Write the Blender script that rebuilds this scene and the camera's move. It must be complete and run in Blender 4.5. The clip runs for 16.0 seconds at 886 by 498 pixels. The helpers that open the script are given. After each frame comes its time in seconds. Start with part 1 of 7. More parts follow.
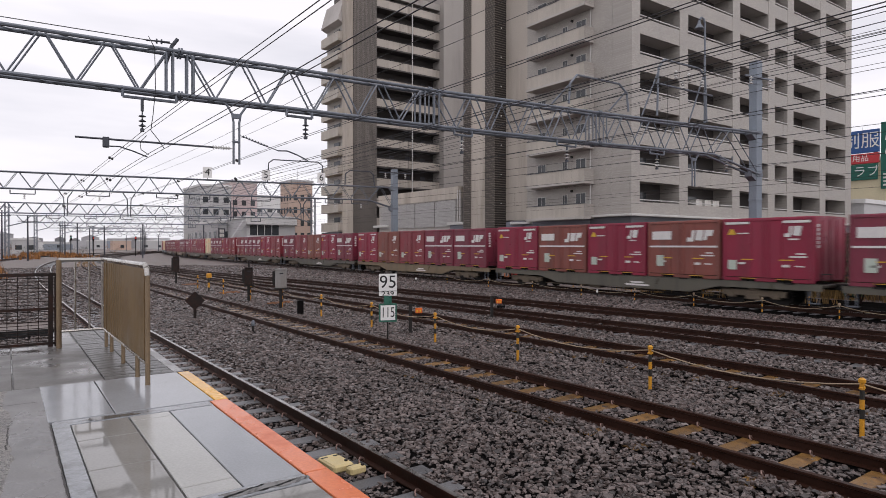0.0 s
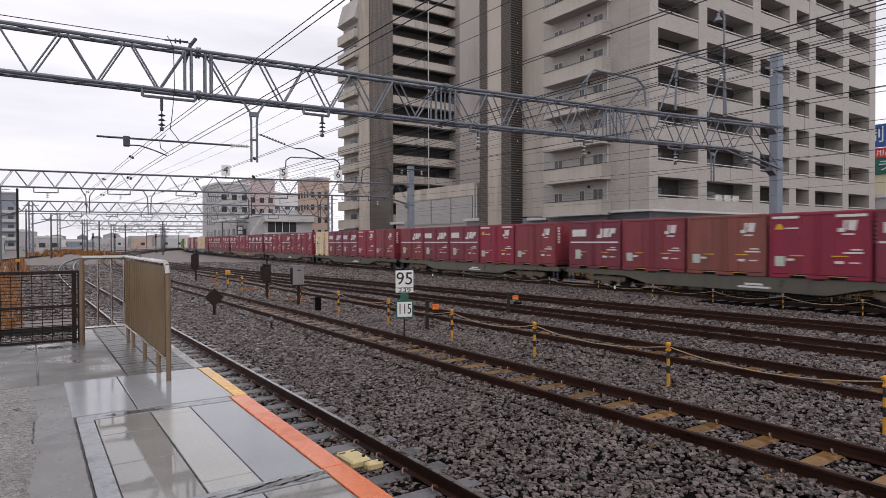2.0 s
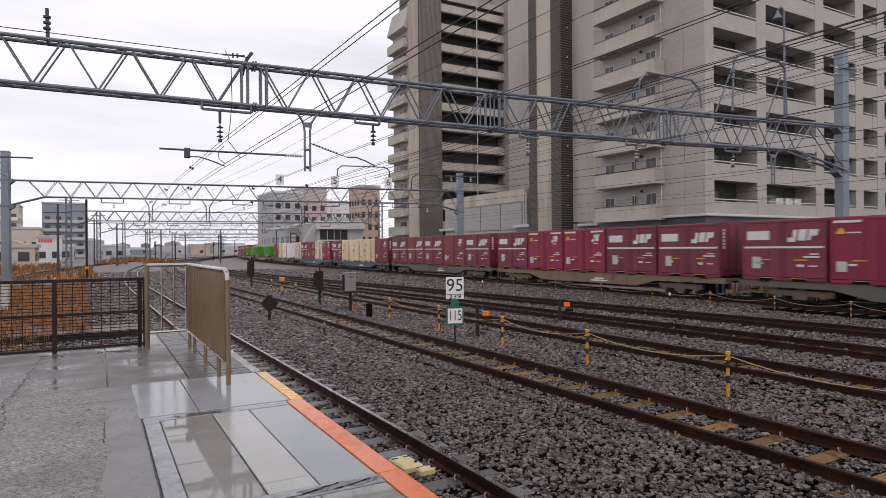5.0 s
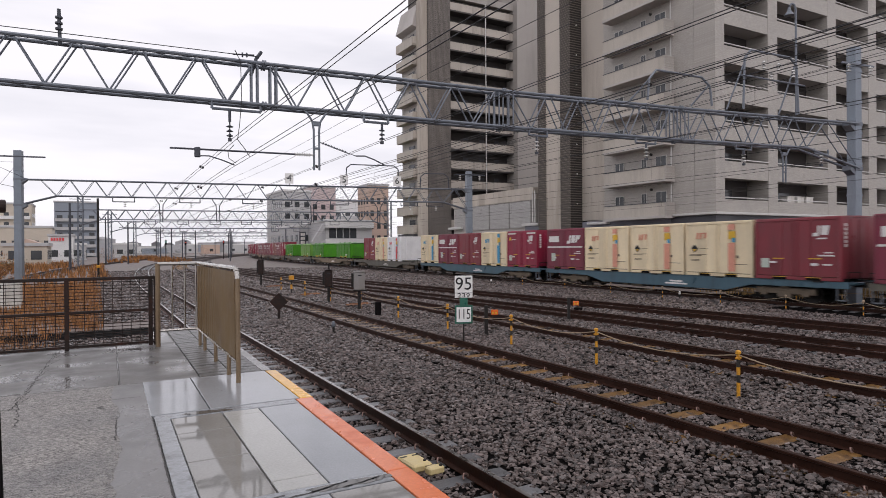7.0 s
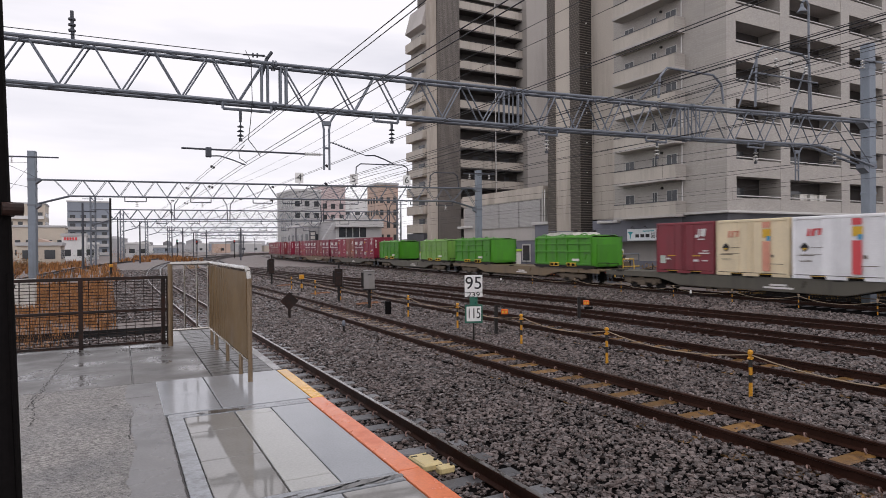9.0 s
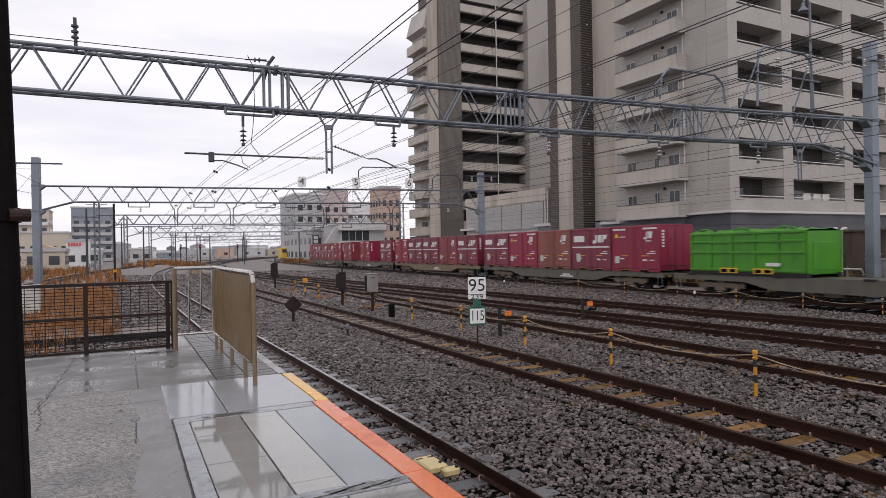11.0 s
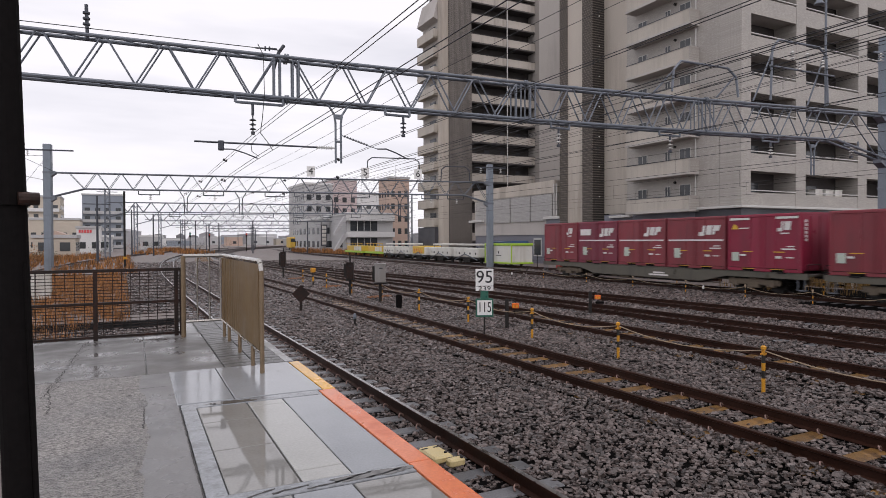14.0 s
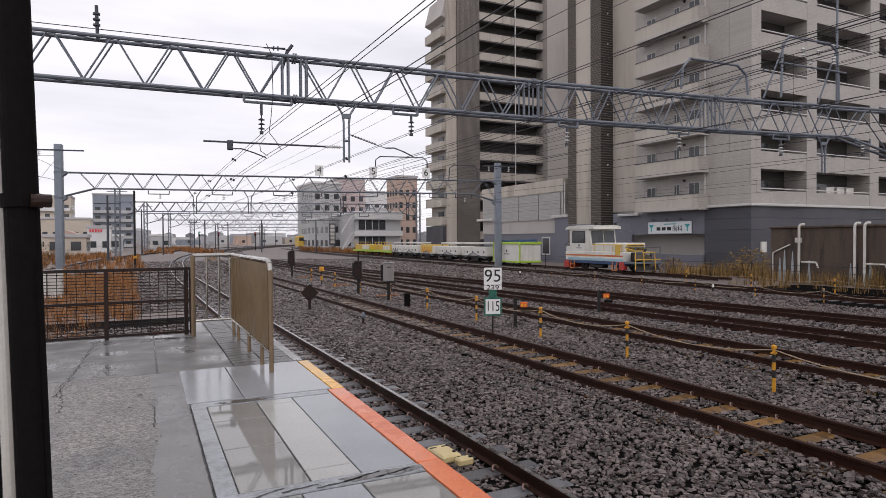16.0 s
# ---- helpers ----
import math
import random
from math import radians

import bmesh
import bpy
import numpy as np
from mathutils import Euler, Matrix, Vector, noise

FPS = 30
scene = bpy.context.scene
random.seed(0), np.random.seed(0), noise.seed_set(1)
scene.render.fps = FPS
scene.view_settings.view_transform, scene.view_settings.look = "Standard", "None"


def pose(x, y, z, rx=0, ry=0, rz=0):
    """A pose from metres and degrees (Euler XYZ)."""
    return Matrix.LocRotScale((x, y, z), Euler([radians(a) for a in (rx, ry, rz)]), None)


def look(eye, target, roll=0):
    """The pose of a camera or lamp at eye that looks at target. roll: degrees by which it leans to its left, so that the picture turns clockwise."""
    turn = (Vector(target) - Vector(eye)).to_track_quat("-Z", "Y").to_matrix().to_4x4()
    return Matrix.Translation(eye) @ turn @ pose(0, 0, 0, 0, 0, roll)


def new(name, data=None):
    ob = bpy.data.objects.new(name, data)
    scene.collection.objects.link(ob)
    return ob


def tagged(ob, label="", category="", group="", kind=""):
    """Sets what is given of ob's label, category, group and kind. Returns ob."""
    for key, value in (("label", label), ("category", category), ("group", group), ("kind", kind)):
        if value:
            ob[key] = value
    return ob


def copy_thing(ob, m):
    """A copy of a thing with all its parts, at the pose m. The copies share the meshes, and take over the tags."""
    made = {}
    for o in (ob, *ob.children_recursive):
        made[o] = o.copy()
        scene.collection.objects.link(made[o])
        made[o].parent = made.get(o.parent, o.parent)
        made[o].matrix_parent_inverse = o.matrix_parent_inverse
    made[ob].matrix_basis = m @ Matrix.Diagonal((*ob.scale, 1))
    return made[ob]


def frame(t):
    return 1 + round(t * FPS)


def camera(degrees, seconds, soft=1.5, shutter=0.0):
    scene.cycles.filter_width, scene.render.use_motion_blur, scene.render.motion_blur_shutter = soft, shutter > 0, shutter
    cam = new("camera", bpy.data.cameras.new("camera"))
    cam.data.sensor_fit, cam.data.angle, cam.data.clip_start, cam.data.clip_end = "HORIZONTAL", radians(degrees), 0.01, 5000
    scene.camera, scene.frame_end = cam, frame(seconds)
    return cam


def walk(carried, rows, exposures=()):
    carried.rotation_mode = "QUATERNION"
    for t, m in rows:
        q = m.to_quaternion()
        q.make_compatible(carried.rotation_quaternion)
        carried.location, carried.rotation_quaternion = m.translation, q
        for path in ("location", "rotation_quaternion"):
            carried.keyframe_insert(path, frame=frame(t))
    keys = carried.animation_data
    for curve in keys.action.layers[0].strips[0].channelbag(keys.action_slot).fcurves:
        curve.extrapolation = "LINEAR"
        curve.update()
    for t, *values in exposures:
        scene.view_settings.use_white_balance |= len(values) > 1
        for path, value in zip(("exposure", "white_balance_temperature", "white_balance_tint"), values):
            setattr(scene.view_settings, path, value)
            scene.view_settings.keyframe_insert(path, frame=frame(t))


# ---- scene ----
cam = camera(70.83, 16.0, soft=0.6, shutter=0.2)
PATH = [
    (0.0, pose(0.028, 0.010, 2.340, 89.65, -0.05, -36.00)),
    (0.5, pose(0.027, 0.012, 2.329, 89.65, -0.14, -35.85)),
    (1.0, pose(0.029, 0.012, 2.332, 89.43, -0.14, -35.39)),
    (1.5, pose(0.027, 0.013, 2.339, 89.30, -0.01, -34.91)),
    (2.0, pose(0.023, -0.004, 2.346, 89.32, 0.14, -34.48)),
    (2.5, pose(0.019, 0.002, 2.345, 89.58, 0.32, -33.83)),
    (3.0, pose(0.012, 0.003, 2.348, 89.66, 0.48, -32.94)),
    (3.5, pose(0.013, 0.005, 2.347, 89.79, 0.55, -32.34)),
    (4.0, pose(0.006, 0.004, 2.349, 89.72, 0.50, -31.19)),
    (4.5, pose(0.003, 0.007, 2.348, 89.78, 0.34, -30.33)),
    (5.0, pose(-0.001, -0.003, 2.348, 89.94, 0.41, -29.95)),
    (7.5, pose(-0.002, -0.004, 2.351, 89.78, 0.40, -29.09)),
    (8.0, pose(-0.001, -0.004, 2.351, 89.73, 0.42, -29.08)),
    (8.5, pose(-0.014, -0.008, 2.355, 89.72, 0.42, -28.64)),
    (9.0, pose(-0.013, -0.005, 2.360, 89.72, 0.48, -28.27)),
    (11.5, pose(-0.021, -0.016, 2.357, 89.95, 1.15, -27.86)),
    (12.0, pose(-0.013, -0.002, 2.351, 89.45, 1.12, -27.60)),
    (12.5, pose(-0.007, -0.003, 2.361, 89.05, 1.11, -27.64)),
    (13.0, pose(-0.012, -0.008, 2.359, 89.16, 0.69, -27.54)),
    (13.5, pose(-0.015, -0.006, 2.356, 89.24, 0.44, -27.29)),
    (14.0, pose(-0.014, -0.001, 2.351, 89.18, 0.24, -27.26)),
    (14.5, pose(-0.020, 0.001, 2.358, 89.06, 0.26, -27.01)),
    (15.0, pose(-0.020, -0.001, 2.357, 89.28, 0.21, -26.83)),
    (15.5, pose(-0.021, -0.001, 2.355, 89.20, 0.14, -26.54)),
    (16.0, pose(-0.017, -0.001, 2.358, 89.06, 0.33, -26.52)),
]
walk(cam, PATH, exposures=[(0.0, 0.0, 6500, 20), (16.0, 0.0, 6500, 20)])

# ---- sky and sun ----
world = bpy.data.worlds.new("overcast")
scene.world = world
world.use_nodes = True
wn, wl = world.node_tree.nodes, world.node_tree.links
wn.clear()
sky = wn.new("ShaderNodeTexSky")
sky.sky_type, sky.sun_disc = "NISHITA", False
sky.sun_elevation, sky.sun_rotation = radians(38), radians(200)
sky_bg = wn.new("ShaderNodeBackground")
sky_bg.inputs["Strength"].default_value = 0.08
wl.new(sky.outputs[0], sky_bg.inputs["Color"])
wco = wn.new("ShaderNodeTexCoord")
wmap = wn.new("ShaderNodeMapping")
wmap.inputs["Scale"].default_value = (1.2, 1.2, 7.0)
wl.new(wco.outputs["Generated"], wmap.inputs["Vector"])
wno = wn.new("ShaderNodeTexNoise")
wno.inputs["Scale"].default_value, wno.inputs["Detail"].default_value = 1.6, 5.0
wl.new(wmap.outputs[0], wno.inputs["Vector"])
wra = wn.new("ShaderNodeValToRGB")
wra.color_ramp.elements[0].position, wra.color_ramp.elements[0].color = 0.32, (0.75, 0.785, 0.81, 1)
wra.color_ramp.elements[1].position, wra.color_ramp.elements[1].color = 0.56, (0.975, 1.0, 1.0, 1)
wl.new(wno.outputs["Fac"], wra.inputs["Fac"])
cloud_bg = wn.new("ShaderNodeBackground")
cloud_bg.inputs["Strength"].default_value = 1.05
wl.new(wra.outputs["Color"], cloud_bg.inputs["Color"])
wmix = wn.new("ShaderNodeMixShader")
wmix.inputs["Fac"].default_value = 0.93
wout = wn.new("ShaderNodeOutputWorld")
wl.new(sky_bg.outputs[0], wmix.inputs[1])
wl.new(cloud_bg.outputs[0], wmix.inputs[2])
wl.new(wmix.outputs[0], wout.inputs["Surface"])

sun_data = bpy.data.lights.new("sun", "SUN")
sun_data.energy, sun_data.angle, sun_data.color = 0.6, radians(25), (1.0, 0.97, 0.93)
sun = new("sun", sun_data)
sun.matrix_world = look((0, -30, 40), (12, 10, 0))


# ---- mesh helpers ----
class Geo:
    """Vertices and faces of one mesh."""

    def __init__(self):
        self.v, self.f = [], []

    def add(self, vs, fs):
        n = len(self.v)
        self.v += [tuple(p) for p in vs]
        self.f += [tuple(i + n for i in f) for f in fs]
        return self

    def box(self, x0, y0, z0, x1, y1, z1):
        vs = [(x, y, z) for z in (z0, z1) for y in (y0, y1) for x in (x0, x1)]
        return self.add(vs, [(0, 2, 3, 1), (4, 5, 7, 6), (0, 1, 5, 4), (2, 6, 7, 3), (0, 4, 6, 2), (1, 3, 7, 5)])

    def soft(self, x0, y0, z0, x1, y1, z1, b=0.02):
        """A box with chamfered edges."""
        lo, hi = (x0, y0, z0), (x1, y1, z1)
        vs, idx = [], {}
        for sx in (0, 1):
            for sy in (0, 1):
                for sz in (0, 1):
                    c = [(lo[k], hi[k])[s] for k, s in enumerate((sx, sy, sz))]
                    inn = [c[k] + (b if s == 0 else -b) for k, s in enumerate((sx, sy, sz))]
                    for k in range(3):
                        p = list(inn)
                        p[k] = c[k]
                        idx[(sx, sy, sz, k)] = len(vs)
                        vs.append(p)
        fs = []
        for k in range(3):
            a, c = [i for i in range(3) if i != k]
            for s in (0, 1):
                quad = []
                for u, w in ((0, 0), (1, 0), (1, 1), (0, 1)):
                    key = [0, 0, 0]
                    key[k], key[a], key[c] = s, u, w
                    quad.append(idx[(*key, k)])
                fs.append(quad)
            for u in (0, 1):
                for w in (0, 1):
                    q = []
                    for s, m in ((0, a), (0, c), (1, c), (1, a)):
                        key = [0, 0, 0]
                        key[k], key[a], key[c] = s, u, w
                        q.append(idx[(*key, m)])
                    fs.append(q)
        for sx in (0, 1):
            for sy in (0, 1):
                for sz in (0, 1):
                    fs.append([idx[(sx, sy, sz, k)] for k in range(3)])
        return self.add(vs, fs)

    def tube(self, p, q, r, n=8, r2=None):
        p, q = Vector(p), Vector(q)
        d = (q - p).normalized()
        a = d.orthogonal().normalized()
        b = d.cross(a)
        r2 = r if r2 is None else r2
        vs = [p + r * (math.cos(t) * a + math.sin(t) * b) for t in (2 * math.pi * i / n for i in range(n))]
        vs += [q + r2 * (math.cos(t) * a + math.sin(t) * b) for t in (2 * math.pi * i / n for i in range(n))]
        fs = [(i, (i + 1) % n, n + (i + 1) % n, n + i) for i in range(n)]
        return self.add(vs, fs + [tuple(range(n))[::-1], tuple(range(n, 2 * n))])

    def path(self, pts, r, n=6):
        for a, b in zip(pts, pts[1:]):
            self.tube(a, b, r, n)
        return self

    def prism(self, poly, axis, a, b):
        """A flat outline drawn out along an axis from a to b; the outline's two numbers are the other axes in order."""
        n = len(poly)

        def at(u, w, h):
            c = [u, w]
            c.insert(axis, h)
            return c
        vs = [at(u, w, a) for u, w in poly] + [at(u, w, b) for u, w in poly]
        return self.add(vs, [(i, (i + 1) % n, n + (i + 1) % n, n + i) for i in range(n)] + [tuple(range(n))[::-1], tuple(range(n, 2 * n))])

    def sweep(self, prof, pts):
        """A closed outline (sideways, up) led along points in the plan."""
        n, vs = len(prof), []
        for i, p in enumerate(pts):
            a, b = Vector(pts[max(i - 1, 0)]), Vector(pts[min(i + 1, len(pts) - 1)])
            d = (b - a).normalized()
            side = Vector((d.y, -d.x, 0)).normalized()
            vs += [Vector(p) + side * u + Vector((0, 0, w)) for u, w in prof]
        fs = [(i * n + j, i * n + (j + 1) % n, (i + 1) * n + (j + 1) % n, (i + 1) * n + j) for i in range(len(pts) - 1) for j in range(n)]
        m = (len(pts) - 1) * n
        return self.add(vs, fs + [tuple(range(n))[::-1], tuple(range(m, m + n))])

    def lathe(self, c, prof, n=12):
        """Rings (radius, height) turned about the upright axis at c."""
        vs = [(c[0] + r * math.cos(2 * math.pi * i / n), c[1] + r * math.sin(2 * math.pi * i / n), c[2] + h) for r, h in prof for i in range(n)]
        fs = [(k * n + i, k * n + (i + 1) % n, (k + 1) * n + (i + 1) % n, (k + 1) * n + i) for k in range(len(prof) - 1) for i in range(n)]
        m = (len(prof) - 1) * n
        return self.add(vs, fs + [tuple(range(n))[::-1], tuple(range(m, m + n))])

    def mesh(self, name, material=None):
        me = bpy.data.meshes.new(name)
        me.from_pydata(self.v, [], self.f)
        bm = bmesh.new()
        bm.from_mesh(me)
        bmesh.ops.recalc_face_normals(bm, faces=bm.faces)
        bm.to_mesh(me)
        bm.free()
        if material:
            me.materials.append(material)
        return me


def part(name, geo, material, parent, label=""):
    """One mesh object under a thing or a part."""
    ob = new(name, geo.mesh(name, material))
    ob.parent = parent
    return tagged(ob, label)


def piece(name, me, parent, m):
    ob = new(name, me)
    ob.parent = parent
    ob.matrix_basis = m
    return ob


def thing(name, label, category, group="", kind="", m=None):
    ob = new(name)
    ob.empty_display_size = 0.2
    if m is not None:
        ob.matrix_basis = m
    return tagged(ob, label, category, group, kind)


def setting(name, geo, material, label, category):
    ob = new(name, geo.mesh(name, material))
    return tagged(ob, label, category, "", "structure")


# ---- materials ----
def material(name, color, rough=0.6, metal=0.0, vary=0.25, scale=6.0, fine=60.0, bump=0.15, rough_vary=0.15, stain=None, stain_amount=0.0, stain_scale=1.5, upright=False, island=0.0, random=0.0, spec=0.5):
    """A surface with broad blotches and fine grain, a second colour of stains, and relief."""
    mt = bpy.data.materials.new(name)
    mt.use_nodes = True
    n, l = mt.node_tree.nodes, mt.node_tree.links
    bsdf = n["Principled BSDF"]
    bsdf.inputs["Metallic"].default_value = metal
    bsdf.inputs["Specular IOR Level"].default_value = spec
    co = n.new("ShaderNodeTexCoord")
    vec = co.outputs["Object"]
    big = n.new("ShaderNodeTexNoise")
    big.inputs["Scale"].default_value, big.inputs["Detail"].default_value = scale, 6
    l.new(vec, big.inputs["Vector"])
    small = n.new("ShaderNodeTexNoise")
    small.inputs["Scale"].default_value, small.inputs["Detail"].default_value = fine, 3
    l.new(vec, small.inputs["Vector"])
    add = n.new("ShaderNodeMath")
    add.operation = "ADD"
    l.new(big.outputs["Fac"], add.inputs[0])
    l.new(small.outputs["Fac"], add.inputs[1])
    ramp = n.new("ShaderNodeMapRange")
    ramp.inputs["From Min"].default_value, ramp.inputs["From Max"].default_value = 0.6, 1.4
    ramp.inputs["To Min"].default_value, ramp.inputs["To Max"].default_value = 1 - vary, 1 + vary
    l.new(add.outputs[0], ramp.inputs["Value"])
    mul = n.new("ShaderNodeMix")
    mul.data_type, mul.blend_type = "RGBA", "MULTIPLY"
    mul.inputs["Factor"].default_value = 1.0
    mul.inputs[6].default_value = (*color, 1)
    comb = n.new("ShaderNodeCombineColor")
    for i in range(3):
        l.new(ramp.outputs[0], comb.inputs[i])
    l.new(comb.outputs[0], mul.inputs[7])
    col = mul.outputs[2]
    if stain:
        mp = n.new("ShaderNodeMapping")
        mp.inputs["Scale"].default_value = (1, 1, 0.12) if upright else (1, 1, 1)
        l.new(vec, mp.inputs["Vector"])
        sn = n.new("ShaderNodeTexNoise")
        sn.inputs["Scale"].default_value, sn.inputs["Detail"].default_value, sn.inputs["Roughness"].default_value = stain_scale, 7, 0.65
        l.new(mp.outputs[0], sn.inputs["Vector"])
        sr = n.new("ShaderNodeMapRange")
        sr.inputs["From Min"].default_value, sr.inputs["From Max"].default_value = 0.48, 0.68
        sr.inputs["To Max"].default_value = stain_amount
        l.new(sn.outputs["Fac"], sr.inputs["Value"])
        mx = n.new("ShaderNodeMix")
        mx.data_type = "RGBA"
        l.new(sr.outputs[0], mx.inputs["Factor"])
        l.new(col, mx.inputs[6])
        mx.inputs[7].default_value = (*stain, 1)
        col = mx.outputs[2]
    if island or random:
        src = n.new("ShaderNodeNewGeometry") if island else n.new("ShaderNodeObjectInfo")
        out = src.outputs["Random Per Island"] if island else src.outputs["Random"]
        amt = island or random
        rr = n.new("ShaderNodeMapRange")
        rr.inputs["To Min"].default_value, rr.inputs["To Max"].default_value = 1 - amt, 1 + amt
        l.new(out, rr.inputs["Value"])
        hs = n.new("ShaderNodeHueSaturation")
        l.new(rr.outputs[0], hs.inputs["Value"])
        l.new(col, hs.inputs["Color"])
        col = hs.outputs[0]
    l.new(col, bsdf.inputs["Base Color"])
    rm = n.new("ShaderNodeMapRange")
    rm.inputs["From Min"].default_value, rm.inputs["From Max"].default_value = 0.3, 0.7
    rm.inputs["To Min"].default_value, rm.inputs["To Max"].default_value = max(rough - rough_vary, 0.02), min(rough + rough_vary, 1)
    l.new(big.outputs["Fac"], rm.inputs["Value"])
    l.new(rm.outputs[0], bsdf.inputs["Roughness"])
    if bump:
        bp = n.new("ShaderNodeBump")
        bp.inputs["Strength"].default_value, bp.inputs["Distance"].default_value = bump, 0.01
        l.new(small.outputs["Fac"], bp.inputs["Height"])
        l.new(bp.outputs[0], bsdf.inputs["Normal"])
    return mt


def glowing(name, color, strength):
    mt = bpy.data.materials.new(name)
    mt.use_nodes = True
    b = mt.node_tree.nodes["Principled BSDF"]
    b.inputs["Base Color"].default_value = (*color, 1)
    b.inputs["Emission Color"].default_value = (*color, 1)
    b.inputs["Emission Strength"].default_value = strength
    return mt


def tiled(name, color, joint, w, h, mortar, rough=0.6, vary=0.25, across="X", bump=0.4):
    """Small tiles or courses on upright faces; across: which level axis the courses run along."""
    mt = material(name, color, rough, vary=vary, scale=0.4, fine=12, bump=0)
    n, l = mt.node_tree.nodes, mt.node_tree.links
    bsdf = n["Principled BSDF"]
    co = n.new("ShaderNodeTexCoord")
    sep = n.new("ShaderNodeSeparateXYZ")
    l.new(co.outputs["Object"], sep.inputs[0])
    com = n.new("ShaderNodeCombineXYZ")
    l.new(sep.outputs[across], com.inputs["X"])
    l.new(sep.outputs["Z"], com.inputs["Y"])
    br = n.new("ShaderNodeTexBrick")
    br.inputs["Scale"].default_value = 1.0
    br.inputs["Brick Width"].default_value, br.inputs["Row Height"].default_value = w, h
    br.inputs["Mortar Size"].default_value = mortar
    br.inputs["Color1"].default_value, br.inputs["Color2"].default_value = (1, 1, 1, 1), (0.82, 0.82, 0.82, 1)
    br.inputs["Mortar"].default_value = (*[j / c for j, c in zip(joint, color)], 1)
    l.new(com.outputs[0], br.inputs["Vector"])
    old = bsdf.inputs["Base Color"].links[0].from_socket
    mx = n.new("ShaderNodeMix")
    mx.data_type, mx.blend_type = "RGBA", "MULTIPLY"
    mx.inputs["Factor"].default_value = 1
    l.new(old, mx.inputs[6])
    l.new(br.outputs["Color"], mx.inputs[7])
    l.new(mx.outputs[2], bsdf.inputs["Base Color"])
    bp = n.new("ShaderNodeBump")
    bp.invert = True
    bp.inputs["Strength"].default_value, bp.inputs["Distance"].default_value = bump, 0.03
    l.new(br.outputs["Fac"], bp.inputs["Height"])
    l.new(bp.outputs[0], bsdf.inputs["Normal"])
    return mt


M = {}
M["ballast"] = material("ballast", (0.175, 0.148, 0.136), 0.6, vary=0.5, scale=0.6, fine=28, bump=1.0, spec=0.2)
M["stone"] = material("wet_stone", (0.106, 0.084, 0.077), 0.32, vary=0.4, scale=1.2, fine=45, bump=0.3, island=0.75, spec=0.5)
# near-black colour stands in for the shade between the ballast stones
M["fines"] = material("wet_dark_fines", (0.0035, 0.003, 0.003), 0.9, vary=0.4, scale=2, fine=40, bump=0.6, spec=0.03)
M["earth"] = material("earth", (0.09, 0.075, 0.06), 0.9, vary=0.4, scale=0.3, fine=6, bump=0.8)
M["rail_steel"] = material("rail_steel", (0.32, 0.31, 0.30), 0.28, 1.0, vary=0.2, scale=4, fine=50, bump=0.05)
M["rail_rust"] = material("rail_rust", (0.030, 0.0115, 0.007), 0.5, 0.0, vary=0.5, scale=2, fine=40, bump=0.2, spec=0.2)
M["sleeper_grey"] = material("sleeper_concrete", (0.12, 0.12, 0.125), 0.4, vary=0.3, scale=5, fine=50, bump=0.3, random=0.3)
M["sleeper_brown"] = material("sleeper_rusty", (0.20, 0.105, 0.03), 0.38, vary=0.45, scale=7, fine=60, bump=0.3, random=0.3, stain=(0.07, 0.035, 0.02), stain_amount=0.8, stain_scale=5)
M["clip"] = material("clip", (0.30, 0.20, 0.17), 0.4, 0.6, vary=0.2)
M["concrete"] = material("concrete_wet", (0.24, 0.236, 0.232), 0.3, vary=0.22, scale=1.4, fine=50, bump=0.15, stain=(0.15, 0.15, 0.15), stain_amount=0.6, rough_vary=0.22)
def asphalt_material():
    """Coarse wet asphalt: pale and dark aggregate grains, pits and smoother wet streaks."""
    mt = material("asphalt_wet", (0.215, 0.203, 0.19), 0.42, vary=0.4, scale=1.6, fine=45, bump=0, stain=(0.12, 0.117, 0.117), stain_amount=0.6, stain_scale=0.9, rough_vary=0.25)
    n, l = mt.node_tree.nodes, mt.node_tree.links
    bsdf = n["Principled BSDF"]
    co = n.new("ShaderNodeTexCoord")
    grain = n.new("ShaderNodeTexVoronoi")
    grain.inputs["Scale"].default_value = 75
    l.new(co.outputs["Object"], grain.inputs["Vector"])
    sep = n.new("ShaderNodeSeparateColor")
    l.new(grain.outputs["Color"], sep.inputs[0])
    tone = n.new("ShaderNodeMapRange")
    tone.inputs["To Min"].default_value, tone.inputs["To Max"].default_value = 0.45, 1.6
    l.new(sep.outputs[0], tone.inputs["Value"])
    old = bsdf.inputs["Base Color"].links[0].from_socket
    hs = n.new("ShaderNodeHueSaturation")
    l.new(old, hs.inputs["Color"])
    l.new(tone.outputs[0], hs.inputs["Value"])
    l.new(hs.outputs[0], bsdf.inputs["Base Color"])
    bp = n.new("ShaderNodeBump")
    bp.inputs["Strength"].default_value, bp.inputs["Distance"].default_value = 0.8, 0.012
    l.new(grain.outputs["Distance"], bp.inputs["Height"])
    l.new(bp.outputs[0], bsdf.inputs["Normal"])
    return mt


